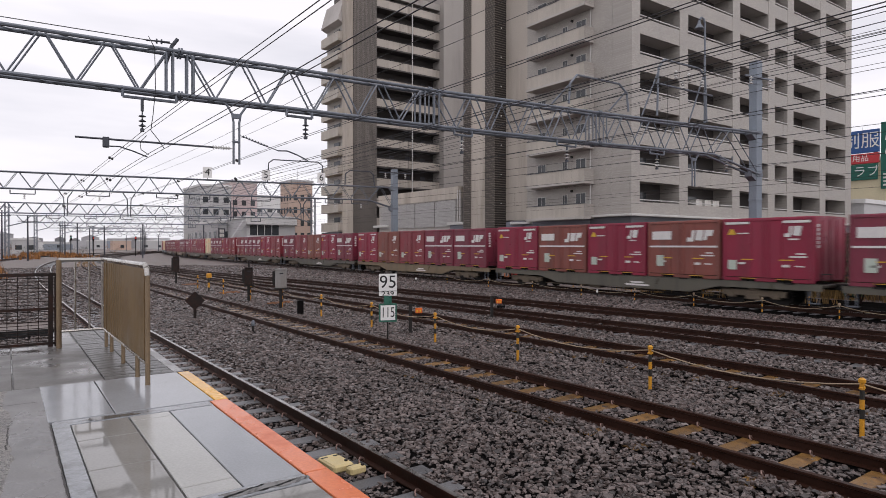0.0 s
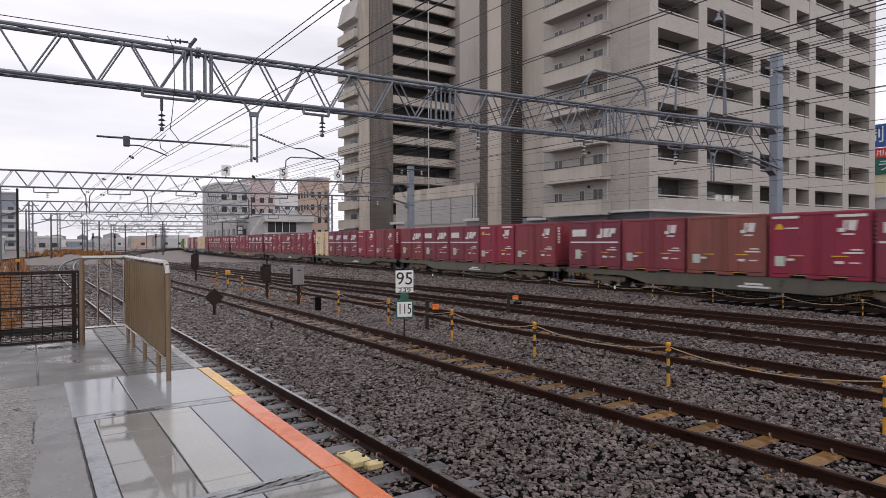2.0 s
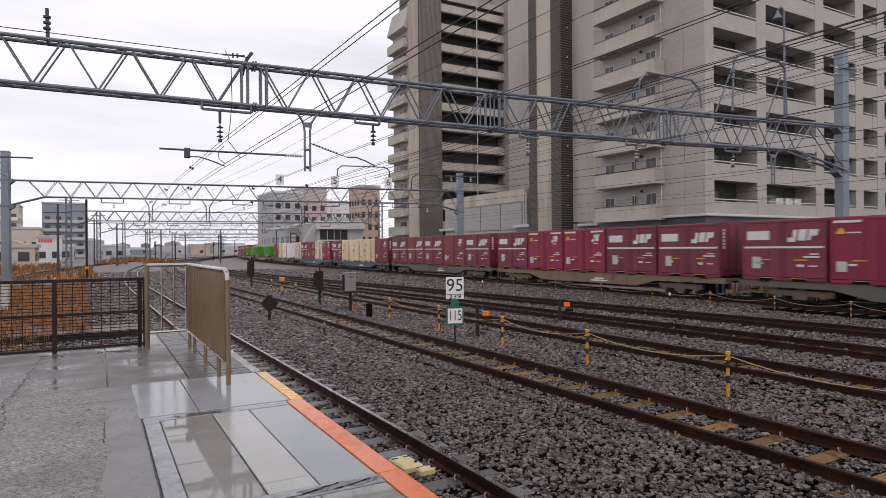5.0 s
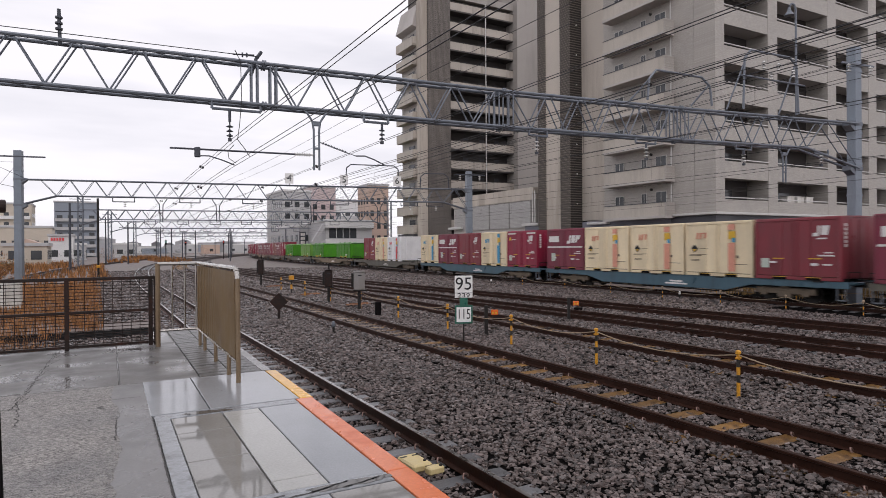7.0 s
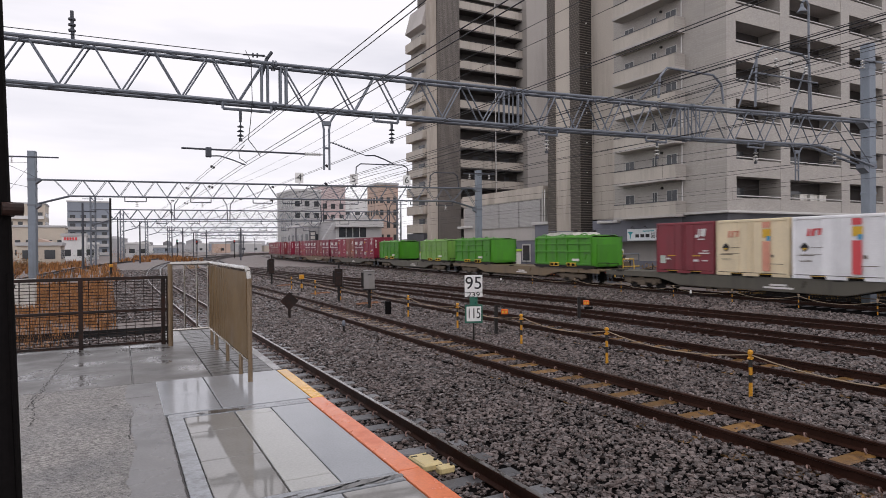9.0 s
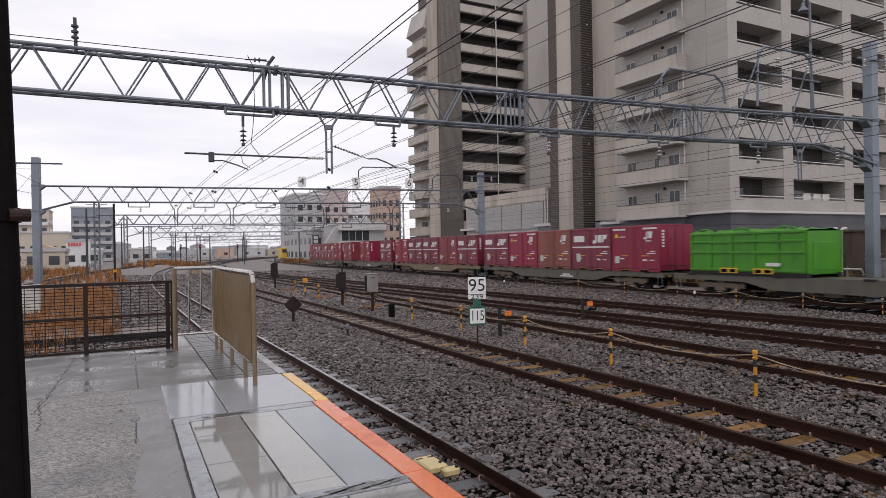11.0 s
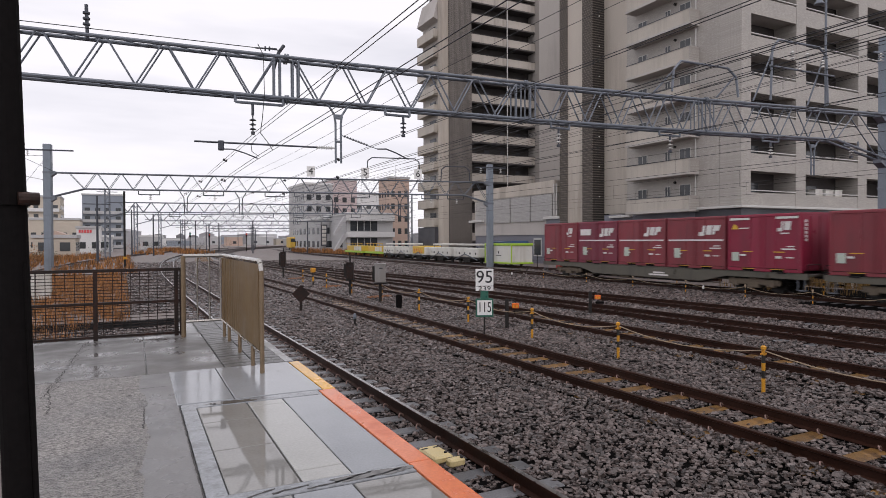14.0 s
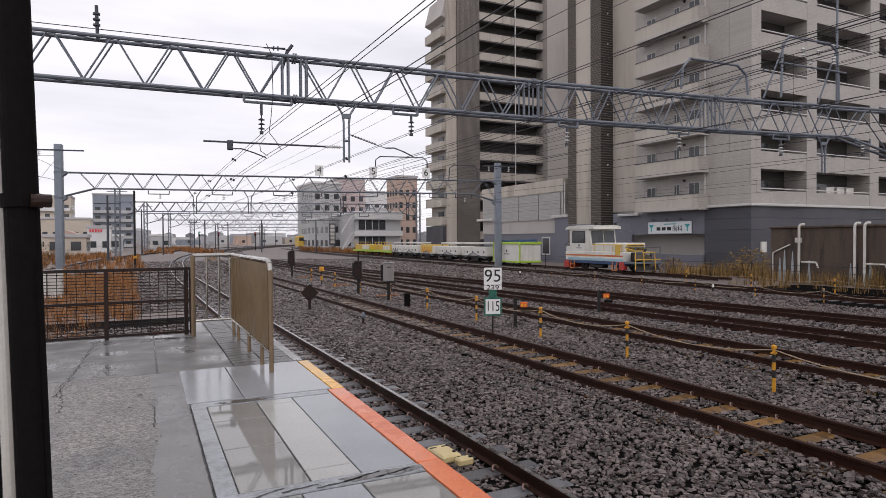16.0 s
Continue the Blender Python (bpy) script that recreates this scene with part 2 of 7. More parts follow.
M["asphalt"] = asphalt_material()
M["concrete_puddled"] = material("concrete_puddled", (0.14, 0.135, 0.13), 0.37, vary=0.3, scale=1.9, fine=75, bump=0.05, stain=(0.10, 0.10, 0.10), stain_amount=0.6, stain_scale=3.0, rough_vary=0.29)
M["panel_grey"] = material("panel_grey_wet", (0.27, 0.285, 0.30), 0.12, vary=0.12, scale=2.2, fine=70, bump=0.04, rough_vary=0.09)
M["panel_brown"] = material("panel_brown_wet", (0.225, 0.22, 0.205), 0.03, vary=0.14, scale=2.0, fine=60, bump=0.003, rough_vary=0.02, stain=(0.28, 0.28, 0.27), stain_amount=0.4, stain_scale=2.5)
M["panel_white"] = material("panel_white_wet", (0.37, 0.37, 0.35), 0.15, vary=0.12, scale=2, fine=60, bump=0.05, rough_vary=0.1)
M["asphalt_smooth"] = material("smooth_wet_patch", (0.15, 0.145, 0.143), 0.28, vary=0.3, scale=2.2, fine=60, bump=0.12, stain=(0.08, 0.08, 0.08), stain_amount=0.7, stain_scale=2.0, rough_vary=0.14)
M["puddle"] = material("puddle_water", (0.075, 0.072, 0.068), 0.03, vary=0.2, scale=3, fine=20, bump=0.006, rough_vary=0.02)
M["tape"] = material("worn_tape", (0.25, 0.265, 0.28), 0.14, vary=0.3, scale=6, fine=40, bump=0.25, stain=(0.12, 0.125, 0.13), stain_amount=0.85, stain_scale=9, rough_vary=0.12)
M["orange"] = material("orange_edge", (0.72, 0.205, 0.085), 0.24, vary=0.14, scale=4, fine=60, bump=0.1, stain=(0.40, 0.055, 0.02), stain_amount=0.55, stain_scale=4)
M["yellow_edge"] = material("yellow_edge", (0.75, 0.40, 0.06), 0.22, vary=0.12, scale=4, bump=0.08)
M["tile"] = material("paving_tile", (0.085, 0.083, 0.08), 0.36, vary=0.2, scale=8, fine=60, bump=0.15, random=0.15)
M["fence_iron"] = material("fence_iron", (0.020, 0.014, 0.012), 0.5, 0.2, vary=0.4, scale=9, fine=60, bump=0.3, stain=(0.075, 0.024, 0.014), stain_amount=0.5, stain_scale=6, spec=0.3)
M["stainless"] = material("stainless", (0.45, 0.43, 0.40), 0.26, 1.0, vary=0.12, scale=3, fine=80, bump=0.05)
M["rail_panel"] = material("bronze_slat", (0.165, 0.108, 0.05), 0.5, 0.05, spec=0.3, vary=0.22, scale=3, fine=50, bump=0.1, stain=(0.10, 0.07, 0.04), stain_amount=0.5, upright=True, random=0.12)
M["post_bronze"] = material("bronze_post", (0.22, 0.16, 0.10), 0.4, 0.4, vary=0.2)
M["galv"] = material("galvanised_blue_grey", (0.15, 0.168, 0.195), 0.5, 0.3, vary=0.2, scale=2, fine=30, bump=0.1)
M["galv_pale"] = material("galvanised_pale_blue", (0.20, 0.232, 0.27), 0.5, 0.25, vary=0.22, scale=1.5, fine=30, bump=0.1, stain=(0.12, 0.125, 0.13), stain_amount=0.5, stain_scale=1.2, upright=True)
M["galv_dark"] = material("galvanised_dark", (0.06, 0.066, 0.08), 0.5, 0.3, vary=0.25, scale=2, fine=30, bump=0.1)
M["wire"] = material("wire", (0.03, 0.03, 0.033), 0.5, 0.5, vary=0.2)
M["insulator"] = material("insulator", (0.55, 0.55, 0.53), 0.25, vary=0.1)
M["black"] = material("black_paint", (0.006, 0.005, 0.005), 0.75, spec=0.08, vary=0.4, scale=8, fine=50, bump=0.15)
M["white"] = material("white_paint", (0.78, 0.78, 0.76), 0.45, vary=0.06, scale=3, fine=40, bump=0.05)
M["white_dirty"] = material("white_paint_dirty", (0.62, 0.61, 0.57), 0.5, vary=0.12, scale=2, stain=(0.33, 0.29, 0.23), stain_amount=0.6, upright=True)
M["green_sign"] = material("green_sign", (0.02, 0.12, 0.085), 0.4, vary=0.1)
M["ink"] = material("ink", (0.012, 0.012, 0.014), 0.5, vary=0.1)
M["post_yellow"] = material("post_yellow", (0.62, 0.29, 0.02), 0.45, vary=0.2, scale=12, stain=(0.2, 0.09, 0.02), stain_amount=0.5, stain_scale=12)
M["post_black"] = material("post_black", (0.02, 0.018, 0.016), 0.5)
M["rope"] = material("rope", (0.33, 0.25, 0.17), 0.8, vary=0.35, scale=30, fine=90)
M["orange_lamp"] = material("orange_plastic", (0.75, 0.15, 0.02), 0.35, vary=0.12)
M["cream_box"] = material("cream_box", (0.62, 0.50, 0.25), 0.4, vary=0.12, scale=8)
M["dark_steel"] = material("dark_steel", (0.013, 0.0105, 0.009), 0.6, 0.2, vary=0.4, scale=6)
M["cabinet_grey"] = material("cabinet_grey", (0.26, 0.25, 0.24), 0.5, vary=0.15, stain=(0.15, 0.11, 0.08), stain_amount=0.5, upright=True)
M["rust_orange"] = material("rust_orange", (0.20, 0.082, 0.034), 0.7, vary=0.4, scale=8)
M["frame_dark"] = material("window_rubber", (0.03, 0.03, 0.032), 0.6)

# ---- ground and tracks ----
def bed(x):
    """Height of the ballast across the yard."""
    return -0.165 if x < 20.5 else -0.165 - 0.11 * min((x - 20.5) / 2.0, 1)


def curve_far(y, start, radius):
    return max(0.0, y - start) ** 2 / (2 * radius)


# centre lines: sideways place as a function of the distance along the yard
LINES = {
    "near": lambda y: 2.98 + curve_far(y, 38, 460),
    "second": lambda y: 7.41 + 0.002 * y + curve_far(y, 44, 480),
    "third": lambda y: 11.55 + 0.004 * y + curve_far(y, 66, 340),
    "fourth": lambda y: 15.75 - 0.052 * min(y, 70) + curve_far(y, 70, 420),
    "fifth": lambda y: 19.75 - 0.085 * min(y, 62) + curve_far(y, 72, 380),
    "freight": lambda y: 25.63 + 0.05 * y + curve_far(y, 100, 700),
    "siding": lambda y: 30.9 + 0.04 * y + curve_far(y, 100, 700),
    "west": lambda y: -11.3 + 0.0875 * y + curve_far(y, 75, 450),
}
TOPS = {"freight": -0.1, "siding": -0.1}

ground = Geo()
xs = [-900, -200, -60, -30, -12, 1.6, 6, 12, 18, 20.5, 22.5, 30, 36, 60, 120, 300, 1200]
ys = [-60, -10, 0, 10, 20, 40, 60, 90, 130, 200, 400, 900, 2500]
for j, y in enumerate(ys):
    for x in xs:
        ground.v.append((x, y, bed(x) - 0.012))
W = len(xs)
ground.f = [(j * W + i, j * W + i + 1, (j + 1) * W + i + 1, (j + 1) * W + i) for j in range(len(ys) - 1) for i in range(W - 1)]
setting("ground", ground, M["ballast"], "dark wet crushed-stone ballast ground of the railway yard", "ground")

# added dark sheet: painted shade in the stone gaps and under the freight train
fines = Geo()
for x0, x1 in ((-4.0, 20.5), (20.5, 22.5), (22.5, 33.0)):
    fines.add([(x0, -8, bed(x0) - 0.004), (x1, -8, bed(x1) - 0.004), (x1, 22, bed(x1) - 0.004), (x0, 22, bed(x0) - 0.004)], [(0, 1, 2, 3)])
setting("ballast_bed", fines, M["fines"], "near-black sheet painted as shade between the loose ballast stones", "ground")

HEAD = [(-0.033, 0.0), (0.033, 0.0), (0.034, -0.012), (0.0335, -0.03), (0.008, -0.042), (0.008, -0.125), (0.06, -0.14), (0.061, -0.153), (-0.061, -0.153), (-0.06, -0.14), (-0.008, -0.125), (-0.008, -0.042), (-0.0335, -0.03), (-0.034, -0.012)]
CROWN = [(-0.027, 0.0), (0.027, 0.0), (0.027, 0.004), (-0.027, 0.004)]


def offset_line(fn, off, ylist, z):
    pts = []
    for y in ylist:
        d = (fn(y + 0.5) - fn(y - 0.5))
        nx, ny = 1 / math.hypot(1, d), -d / math.hypot(1, d)
        pts.append(Vector((fn(y) + off * nx, y + off * ny, z)))
    return pts


sleeper_g = Geo().soft(-1.02, -0.115, -0.16, 1.02, 0.115, 0.0, 0.015)
sleeper_meshes = {k: sleeper_g.mesh("sleeper", M[k]) for k in ("sleeper_grey", "sleeper_brown")}
clip_g = Geo().path([(-0.04, 0, 0), (-0.02, 0, 0.035), (0.02, 0, 0.045), (0.045, 0.02, 0.02), (0.05, 0.045, 0.0)], 0.011, 5)
clip_mesh = clip_g.mesh("rail_clip", M["clip"])


def track(key, near, far, sleeper, pitch, shiny, first, clips=0.0):
    fn, top = LINES[key], TOPS.get(key, 0.0)
    ob = thing("railway_track", {"near": "track beside the platform with concrete sleepers and a polished rail", "second": "rusty side track on brown sleepers in dark ballast"}.get(key, "narrow-gauge railway track with rust-brown rails in dark ballast"), "railway track", "tracks of the yard", "structure")
    yl = [near + (far - near) * (i / 70) ** 1.7 for i in range(71)]
    for off in (-0.567, 0.567):
        r = part("rail", Geo().sweep(HEAD, offset_line(fn, off, yl, top)), M["rail_rust"], ob)
        if shiny:
            part("running_surface", Geo().sweep(CROWN, offset_line(fn, off, yl, top)), M["rail_steel"], r, "worn bright steel running surface")
    y = first
    rest = Geo()
    while y < min(far, 130):
        d = fn(y + 0.5) - fn(y - 0.5)
        m = pose(fn(y), y, top - 0.153, 0, 0, -math.degrees(math.atan(d)))
        if y < 62:
            piece("sleeper", sleeper_meshes[sleeper], ob, m)
            if y < clips:
                for off in (-0.567, 0.567):
                    for s in (-1, 1):
                        piece("rail_clip", clip_mesh, ob, m @ pose(off + s * 0.075, 0, 0.012, 0, 0, 0 if s > 0 else 180))
        else:
            g = Geo().box(-1.02, -0.11, -0.1, 1.02, 0.11, 0.0)
            rest.add([m @ Vector(p) for p in g.v], g.f)
        y += pitch
    if rest.v:
        tagged(part("sleepers", rest, M[sleeper], ob), kind="stuff")
    return ob


track("near", -6, 300, "sleeper_grey", 0.58, True, -1.2, 30)
track("second", -6, 300, "sleeper_brown", 0.73, False, -1.69, 34)
track("third", -6, 300, "sleeper_brown", 0.73, False, -1.4, 0)
track("fourth", -6, 300, "sleeper_grey", 0.73, False, -1.1, 0)
track("fifth", -6, 300, "sleeper_grey", 0.73, False, -1.0, 0)
track("freight", -30, 420, "sleeper_grey", 0.6, True, 0.0, 0)
track("siding", 26, 420, "sleeper_grey", 0.66, False, 27, 0)
track("west", 14, 300, "sleeper_grey", 0.66, False, 15, 0)


# loose stones of the ballast, thick where the camera is near
def stones():
    rng = np.random.default_rng(5)
    cube = np.array([(x, y, z) for z in (-1, 1) for y in (-1, 1) for x in (-1, 1)]) * 0.72
    quads = [(0, 2, 3, 1), (4, 5, 7, 6), (0, 1, 5, 4), (2, 6, 7, 3), (0, 4, 6, 2), (1, 3, 7, 5)]
    tri = np.array([t for i, q in enumerate(quads) for t in (((q[0], q[1], q[2]), (q[0], q[2], q[3])) if i % 2 else ((q[0], q[1], q[3]), (q[1], q[2], q[3])))])
    kinds = [(cube + rng.uniform(-0.42, 0.42, (8, 3))) * np.array(s) for s in rng.uniform((0.75, 0.7, 0.42), (1.65, 1.25, 0.85), (40, 3))]
    zones = [((1.7, 9.2), (2.0, 12.0), 470, 0.0268), ((1.7, 10.0), (-5.0, 2.0), 190, 0.045), ((1.7, 10.0), (12.0, 24.0), 300, 0.034), ((9.2, 14.0), (3.0, 14.0), 290, 0.032), ((10.0, 17.0), (14.0, 26.0), 180, 0.042), ((14.0, 24.0), (4.0, 16.0), 150, 0.041), ((17.0, 27.0), (16.0, 34.0), 85, 0.052), ((0.0, 17.0), (24.0, 46.0), 105, 0.055), ((0.0, 28.0), (46.0, 80.0), 36, 0.08), ((17.0, 32.0), (34.0, 46.0), 30, 0.075), ((-3.0, 1.7), (9.8, 20.0), 130, 0.042)]
    ps, rs = [], []
    for (x0, x1), (y0, y1), n, r in zones:
        k = int((x1 - x0) * (y1 - y0) * n)
        ps.append(np.stack([rng.uniform(x0, x1, k), rng.uniform(y0, y1, k)], 1))
        rs.append(r * rng.uniform(0.55, 1.2, k))
    p, r = np.concatenate(ps), np.concatenate(rs)
    keep = np.ones(len(p), bool)
    low = np.zeros(len(p))
    for key in ("near", "second", "third", "fourth", "fifth", "freight"):
        fn = LINES[key]
        c = np.array([fn(v) for v in p[:, 1]])
        d = np.abs(p[:, 0] - c)
        keep &= np.abs(d - 0.567) > 0.075
        pitch = {"near": 0.58, "second": 0.73, "third": 0.73, "freight": 0.6}.get(key, 0.73)
        first = {"near": -1.2, "second": -1.69, "third": -1.4, "fourth": -1.1, "fifth": -1.0, "freight": 0.0}[key]
        reach = 0.64 if key in ("second", "third") else 1.03
        low -= ((d > 0.66) & (d < 1.08) & (reach < 1)) * 0.035
        on = (d < reach) & (np.abs(((p[:, 1] - first + pitch / 2) % pitch) - pitch / 2) < 0.13)
        keep &= ~(on & (rng.uniform(0, 1, len(p)) > 0.06))
        low += (d < 0.55) * 0.008
    p, r, low = p[keep], r[keep], low[keep]
    n = len(p)
    zb = np.array([bed(v) for v in p[:, 0]]) + r * rng.uniform(-0.35, 0.6, n) - low
    which = rng.integers(0, len(kinds), n)
    base = np.stack(kinds)[which]
    a = rng.uniform(0, 2 * np.pi, n)
    b = rng.normal(0, 0.42, n)
    ca, sa, cb, sb = np.cos(a), np.sin(a), np.cos(b), np.sin(b)
    rot = np.stack([np.stack([ca, -sa * cb, sa * sb], 1), np.stack([sa, ca * cb, -ca * sb], 1), np.stack([0 * a, sb, cb], 1)], 1)
    v = np.einsum("nij,nkj->nki", rot, base) * r[:, None, None] + np.stack([p[:, 0], p[:, 1], zb], 1)[:, None, :]
    f = tri[None] + 8 * np.arange(n)[:, None, None]
    me = bpy.data.meshes.new("ballast_stones")
    me.vertices.add(n * 8)
    me.vertices.foreach_set("co", v.astype(np.float32).ravel())
    me.loops.add(n * 36)
    me.loops.foreach_set("vertex_index", f.astype(np.int32).ravel())
    me.polygons.add(n * 12)
    me.polygons.foreach_set("loop_start", np.arange(0, n * 36, 3, dtype=np.int32))
    me.update(calc_edges=True)
    me.shade_flat()
    me.materials.append(M["stone"])
    tagged(new("ballast_stones", me), "loose wet dark grey crushed stones between the rails", "gravel", "", "stuff")


stones()

# ---- platform ----
platform = thing("platform", "wet station platform end with concrete slabs and worn coloured edge", "platform", "", "structure", m=Matrix.Translation((0.9, 4.6, 0)) @ pose(0, 0, 0, 0, 0, -0.9) @ Matrix.Translation((-0.9, -4.6, 0)))
part("platform_body", Geo().box(-6, -6, -0.4, 1.46, 9.1, 1.07), M["concrete"], platform)
part("platform_body", Geo().box(0.62, 9.1, -0.4, 1.46, 10.6, 1.07), M["concrete"], platform)


def slab(name, x0, y0, x1, y1, mat, top=1.1, thick=0.05, label=""):
    return part(name, Geo().soft(x0, y0, top - thick, x1, y1, top, 0.004), M[mat], platform, label)


slab("asphalt", -6, -6, 0.352, 6.452, "asphalt", 1.098, label="dull wet asphalt with patches")
slab("concrete_slab", -6, 6.458, 0.145, 9.1, "concrete_puddled", 1.0985)
slab("concrete_slab", 0.157, 6.458, 0.845, 9.1, "concrete_puddled", 1.099)
slab("coping", 1.445, 6.5, 1.54, 10.6, "concrete", 1.098)
for i, (x0, x1, m) in enumerate([(0.34, 0.755, "panel_grey"), (0.763, 1.462, "panel_grey")]):
    slab("cover_plate", x0, 5.12, x1, 6.44, m, 1.104)
slab("edge_strip", 1.467, 5.1, 1.57, 6.42, "yellow_edge", 1.106, label="yellow warning strip")
for y0, y1 in ((3.19, 5.09), (1.2, 3.18), (-1.0, 1.19), (-6, -1.01)):
    slab("edge_strip", 1.425, y0, 1.56, y1, "orange", 1.106, label="orange painted edge strip")
for y0, y1 in ((4.97, 5.105), (3.06, 3.185), (1.0, 1.12)):
    slab("joint_tape", 0.37, y0, 1.42, y1, "tape", 1.103)
slab("joint_tape", 0.36, -6, 0.462, 5.09, "tape", 1.1025)
for y1, y0 in ((4.965, 4.53), (4.523, 3.9), (3.893, 3.19)):
    slab("floor_panel", 0.468, y0, 0.822, y1, "panel_brown", 1.1)
slab("floor_panel", 0.832, 3.36, 1.095, 4.83, "panel_white", 1.101, label="pale floor panel")
slab("floor_panel", 0.832, 4.838, 1.095, 4.965, "panel_white", 1.1005)
slab("floor_panel", 0.832, 3.19, 1.095, 3.352, "panel_white", 1.1005)
slab("floor_panel", 1.103, 3.19, 1.418, 4.965, "panel_grey", 1.1)
for x0, x1, m in ((0.468, 0.74, "panel_brown"), (0.748, 1.05, "panel_grey"), (1.058, 1.418, "panel_brown")):
    slab("floor_panel", x0, 1.13, x1, 3.05, m, 1.1)
    slab("floor_panel", x0, -6, x1, 0.99, m, 1.1)
tile_me = Geo().soft(-0.145, -0.073, -0.03, 0.145, 0.073, 0.0, 0.006).mesh("tile", M["tile"])
for i in range(2):
    for j in range(27):
        piece("tile", tile_me, platform, pose(1.0 + 0.298 * i, 6.55 + 0.152 * j, 1.0995 + 0.0012 * ((i * 7 + j * 5) % 3)))

# dark iron fence across the platform's end
fence = thing("iron_fence", "dark rusty iron fence with wire mesh at the platform end", "fence", m=pose(0, 8.98, 1.095))
for x in (-2.3, -1.3, -0.32, 0.62):
    part("post", Geo().soft(x - 0.025, -0.025, 0, x + 0.025, 0.025, 0.9, 0.004), M["fence_iron"], fence)
part("post", Geo().soft(0.66, -0.02, 0, 0.70, 0.02, 0.9, 0.004), M["fence_iron"], fence)
part("top_rail", Geo().soft(-3.4, -0.03, 0.865, 0.72, 0.02, 0.905, 0.004), M["fence_iron"], fence)
part("mid_rail", Geo().soft(-3.4, -0.02, 0.45, 0.66, 0.02, 0.485, 0.004), M["fence_iron"], fence)
part("bottom_rail", Geo().soft(-3.4, -0.02, 0.03, 0.66, 0.02, 0.06, 0.004), M["fence_iron"], fence)
bar_v = Geo().tube((0, 0.012, 0.04), (0, 0.012, 0.88), 0.0045, 5).mesh("mesh_wire", M["fence_iron"])
bar_h = Geo().tube((-3.4, 0.018, 0), (0.66, 0.018, 0), 0.0048, 5).mesh("mesh_wire", M["fence_iron"])
for i in range(38):
    piece("mesh_wire", bar_v, fence, pose(0.6 - i * 0.104, 0, 0))
for i in range(20):
    piece("mesh_wire", bar_h, fence, pose(0, 0, 0.07 + i * 0.0405))

# steel railing with upright slats beside the edge
railing = thing("platform_railing", "bent stainless tube railing with bronze slatted panel on platform edge", "railing", m=Matrix.Translation((1.17, 8.75, 1.1)) @ pose(0, 0, 0, 0, 0, -0.73) @ Matrix.Translation((-1.17, -8.75, 0)))
z1 = 1.06
corner, near_end, left_end = (1.17, 8.75), (1.185, 5.99), (0.69, 8.75)
part("top_tube", Geo().path([(0.69, 8.75, z1), (1.10, 8.75, z1), (1.15, 8.73, z1), (1.17, 8.68, z1), (1.184, 6.09, z1), (1.185, 6.03, z1 - 0.03), (1.185, 5.99, z1 - 0.10)], 0.024, 10), M["stainless"], railing)
part("bottom_tube", Geo().path([(0.69, 8.75, 0.2), (1.17, 8.75, 0.2)], 0.016, 8), M["stainless"], railing)
part("bottom_tube", Geo().path([(1.17, 8.75, 0.2), (1.185, 5.99, 0.19)], 0.018, 8), M["stainless"], railing)
for x, y, h, r in ((0.69, 8.75, z1 + 0.0, 0.03), (1.185, 5.99, z1 - 0.09, 0.022)):
    part("post", Geo().tube((x, y, 0), (x, y, h), r, 10), M["post_bronze"], railing)
for y in (6.41, 7.25, 8.1, 8.55):
    part("foot", Geo().tube((1.17, y, 0), (1.17, y, 0.2), 0.02, 8), M["post_bronze"], railing)
for x in (0.86, 1.01, 1.15):
    part("baluster", Geo().tube((x, 8.75, 0.2), (x, 8.75, z1), 0.012, 8), M["stainless"], railing)
slat = Geo().soft(-0.009, -0.034, 0.215, 0.009, 0.034, z1 - 0.035, 0.004).mesh("slat", M["rail_panel"])
for i in range(37):
    y = 8.66 - i * 0.0725
    piece("slat", slat, railing, pose(1.17 + 0.015 * (8.7 - y) / 2.7 + (0.006 if i % 2 else -0.004), y, 0))
part("backing_sheet", Geo().box(1.166, 6.05, 0.215, 1.172, 8.68, z1 - 0.03), M["rail_panel"], railing)

# dark standpipe beside the camera
pipe = thing("standpipe", "black painted pipe clamped to a pale pipe on the platform", "pipe")
lean = Vector((-0.334 + 0.29, 2.407 - 2.356, 1.6)).normalized()
b0 = Vector((-0.307, 2.365, 1.533))
part("pipe", Geo().tube(b0 - lean * 0.46, b0 + lean * 3.2, 0.049, 20), M["black"], pipe)
part("cable", Geo().tube(b0 + Vector((0.046, -0.03, 0)) - lean * 0.46, b0 + Vector((0.04, -0.03, 0)) + lean * 0.75, 0.007, 8), M["black"], pipe)
w0 = Vector((-0.374, 2.410, 1.533))
part("side_pipe", Geo().tube(w0 - lean * 0.46, w0 + lean * 3.2, 0.023, 14), M["white_dirty"], pipe, "pale flaking painted pipe")
w1 = Vector((-0.465, 2.51, 1.533))
part("back_pipe", Geo().tube(w1 - lean * 0.46, w1 + lean * 3.2, 0.05, 14), M["black"], pipe)
cz = b0 + lean * 0.955
part("clamp", Geo().tube(cz - lean * 0.022, cz + lean * 0.022, 0.058, 20), M["black"], pipe)
part("bolt", Geo().tube(cz + Vector((0.03, -0.05, 0)), cz + Vector((0.085, -0.035, 0)), 0.021, 12), M["fence_iron"], pipe, "rusty bolt head")


# ---- freight train ----
FREIGHT = LINES["freight"]
_y = np.linspace(-420, 520, 9401)
_x = np.array([FREIGHT(v) for v in _y])
_s = np.concatenate([[0], np.cumsum(np.hypot(np.diff(_x), np.diff(_y)))])
_s -= np.interp(0, _y, _s)
SPEED = 22.8


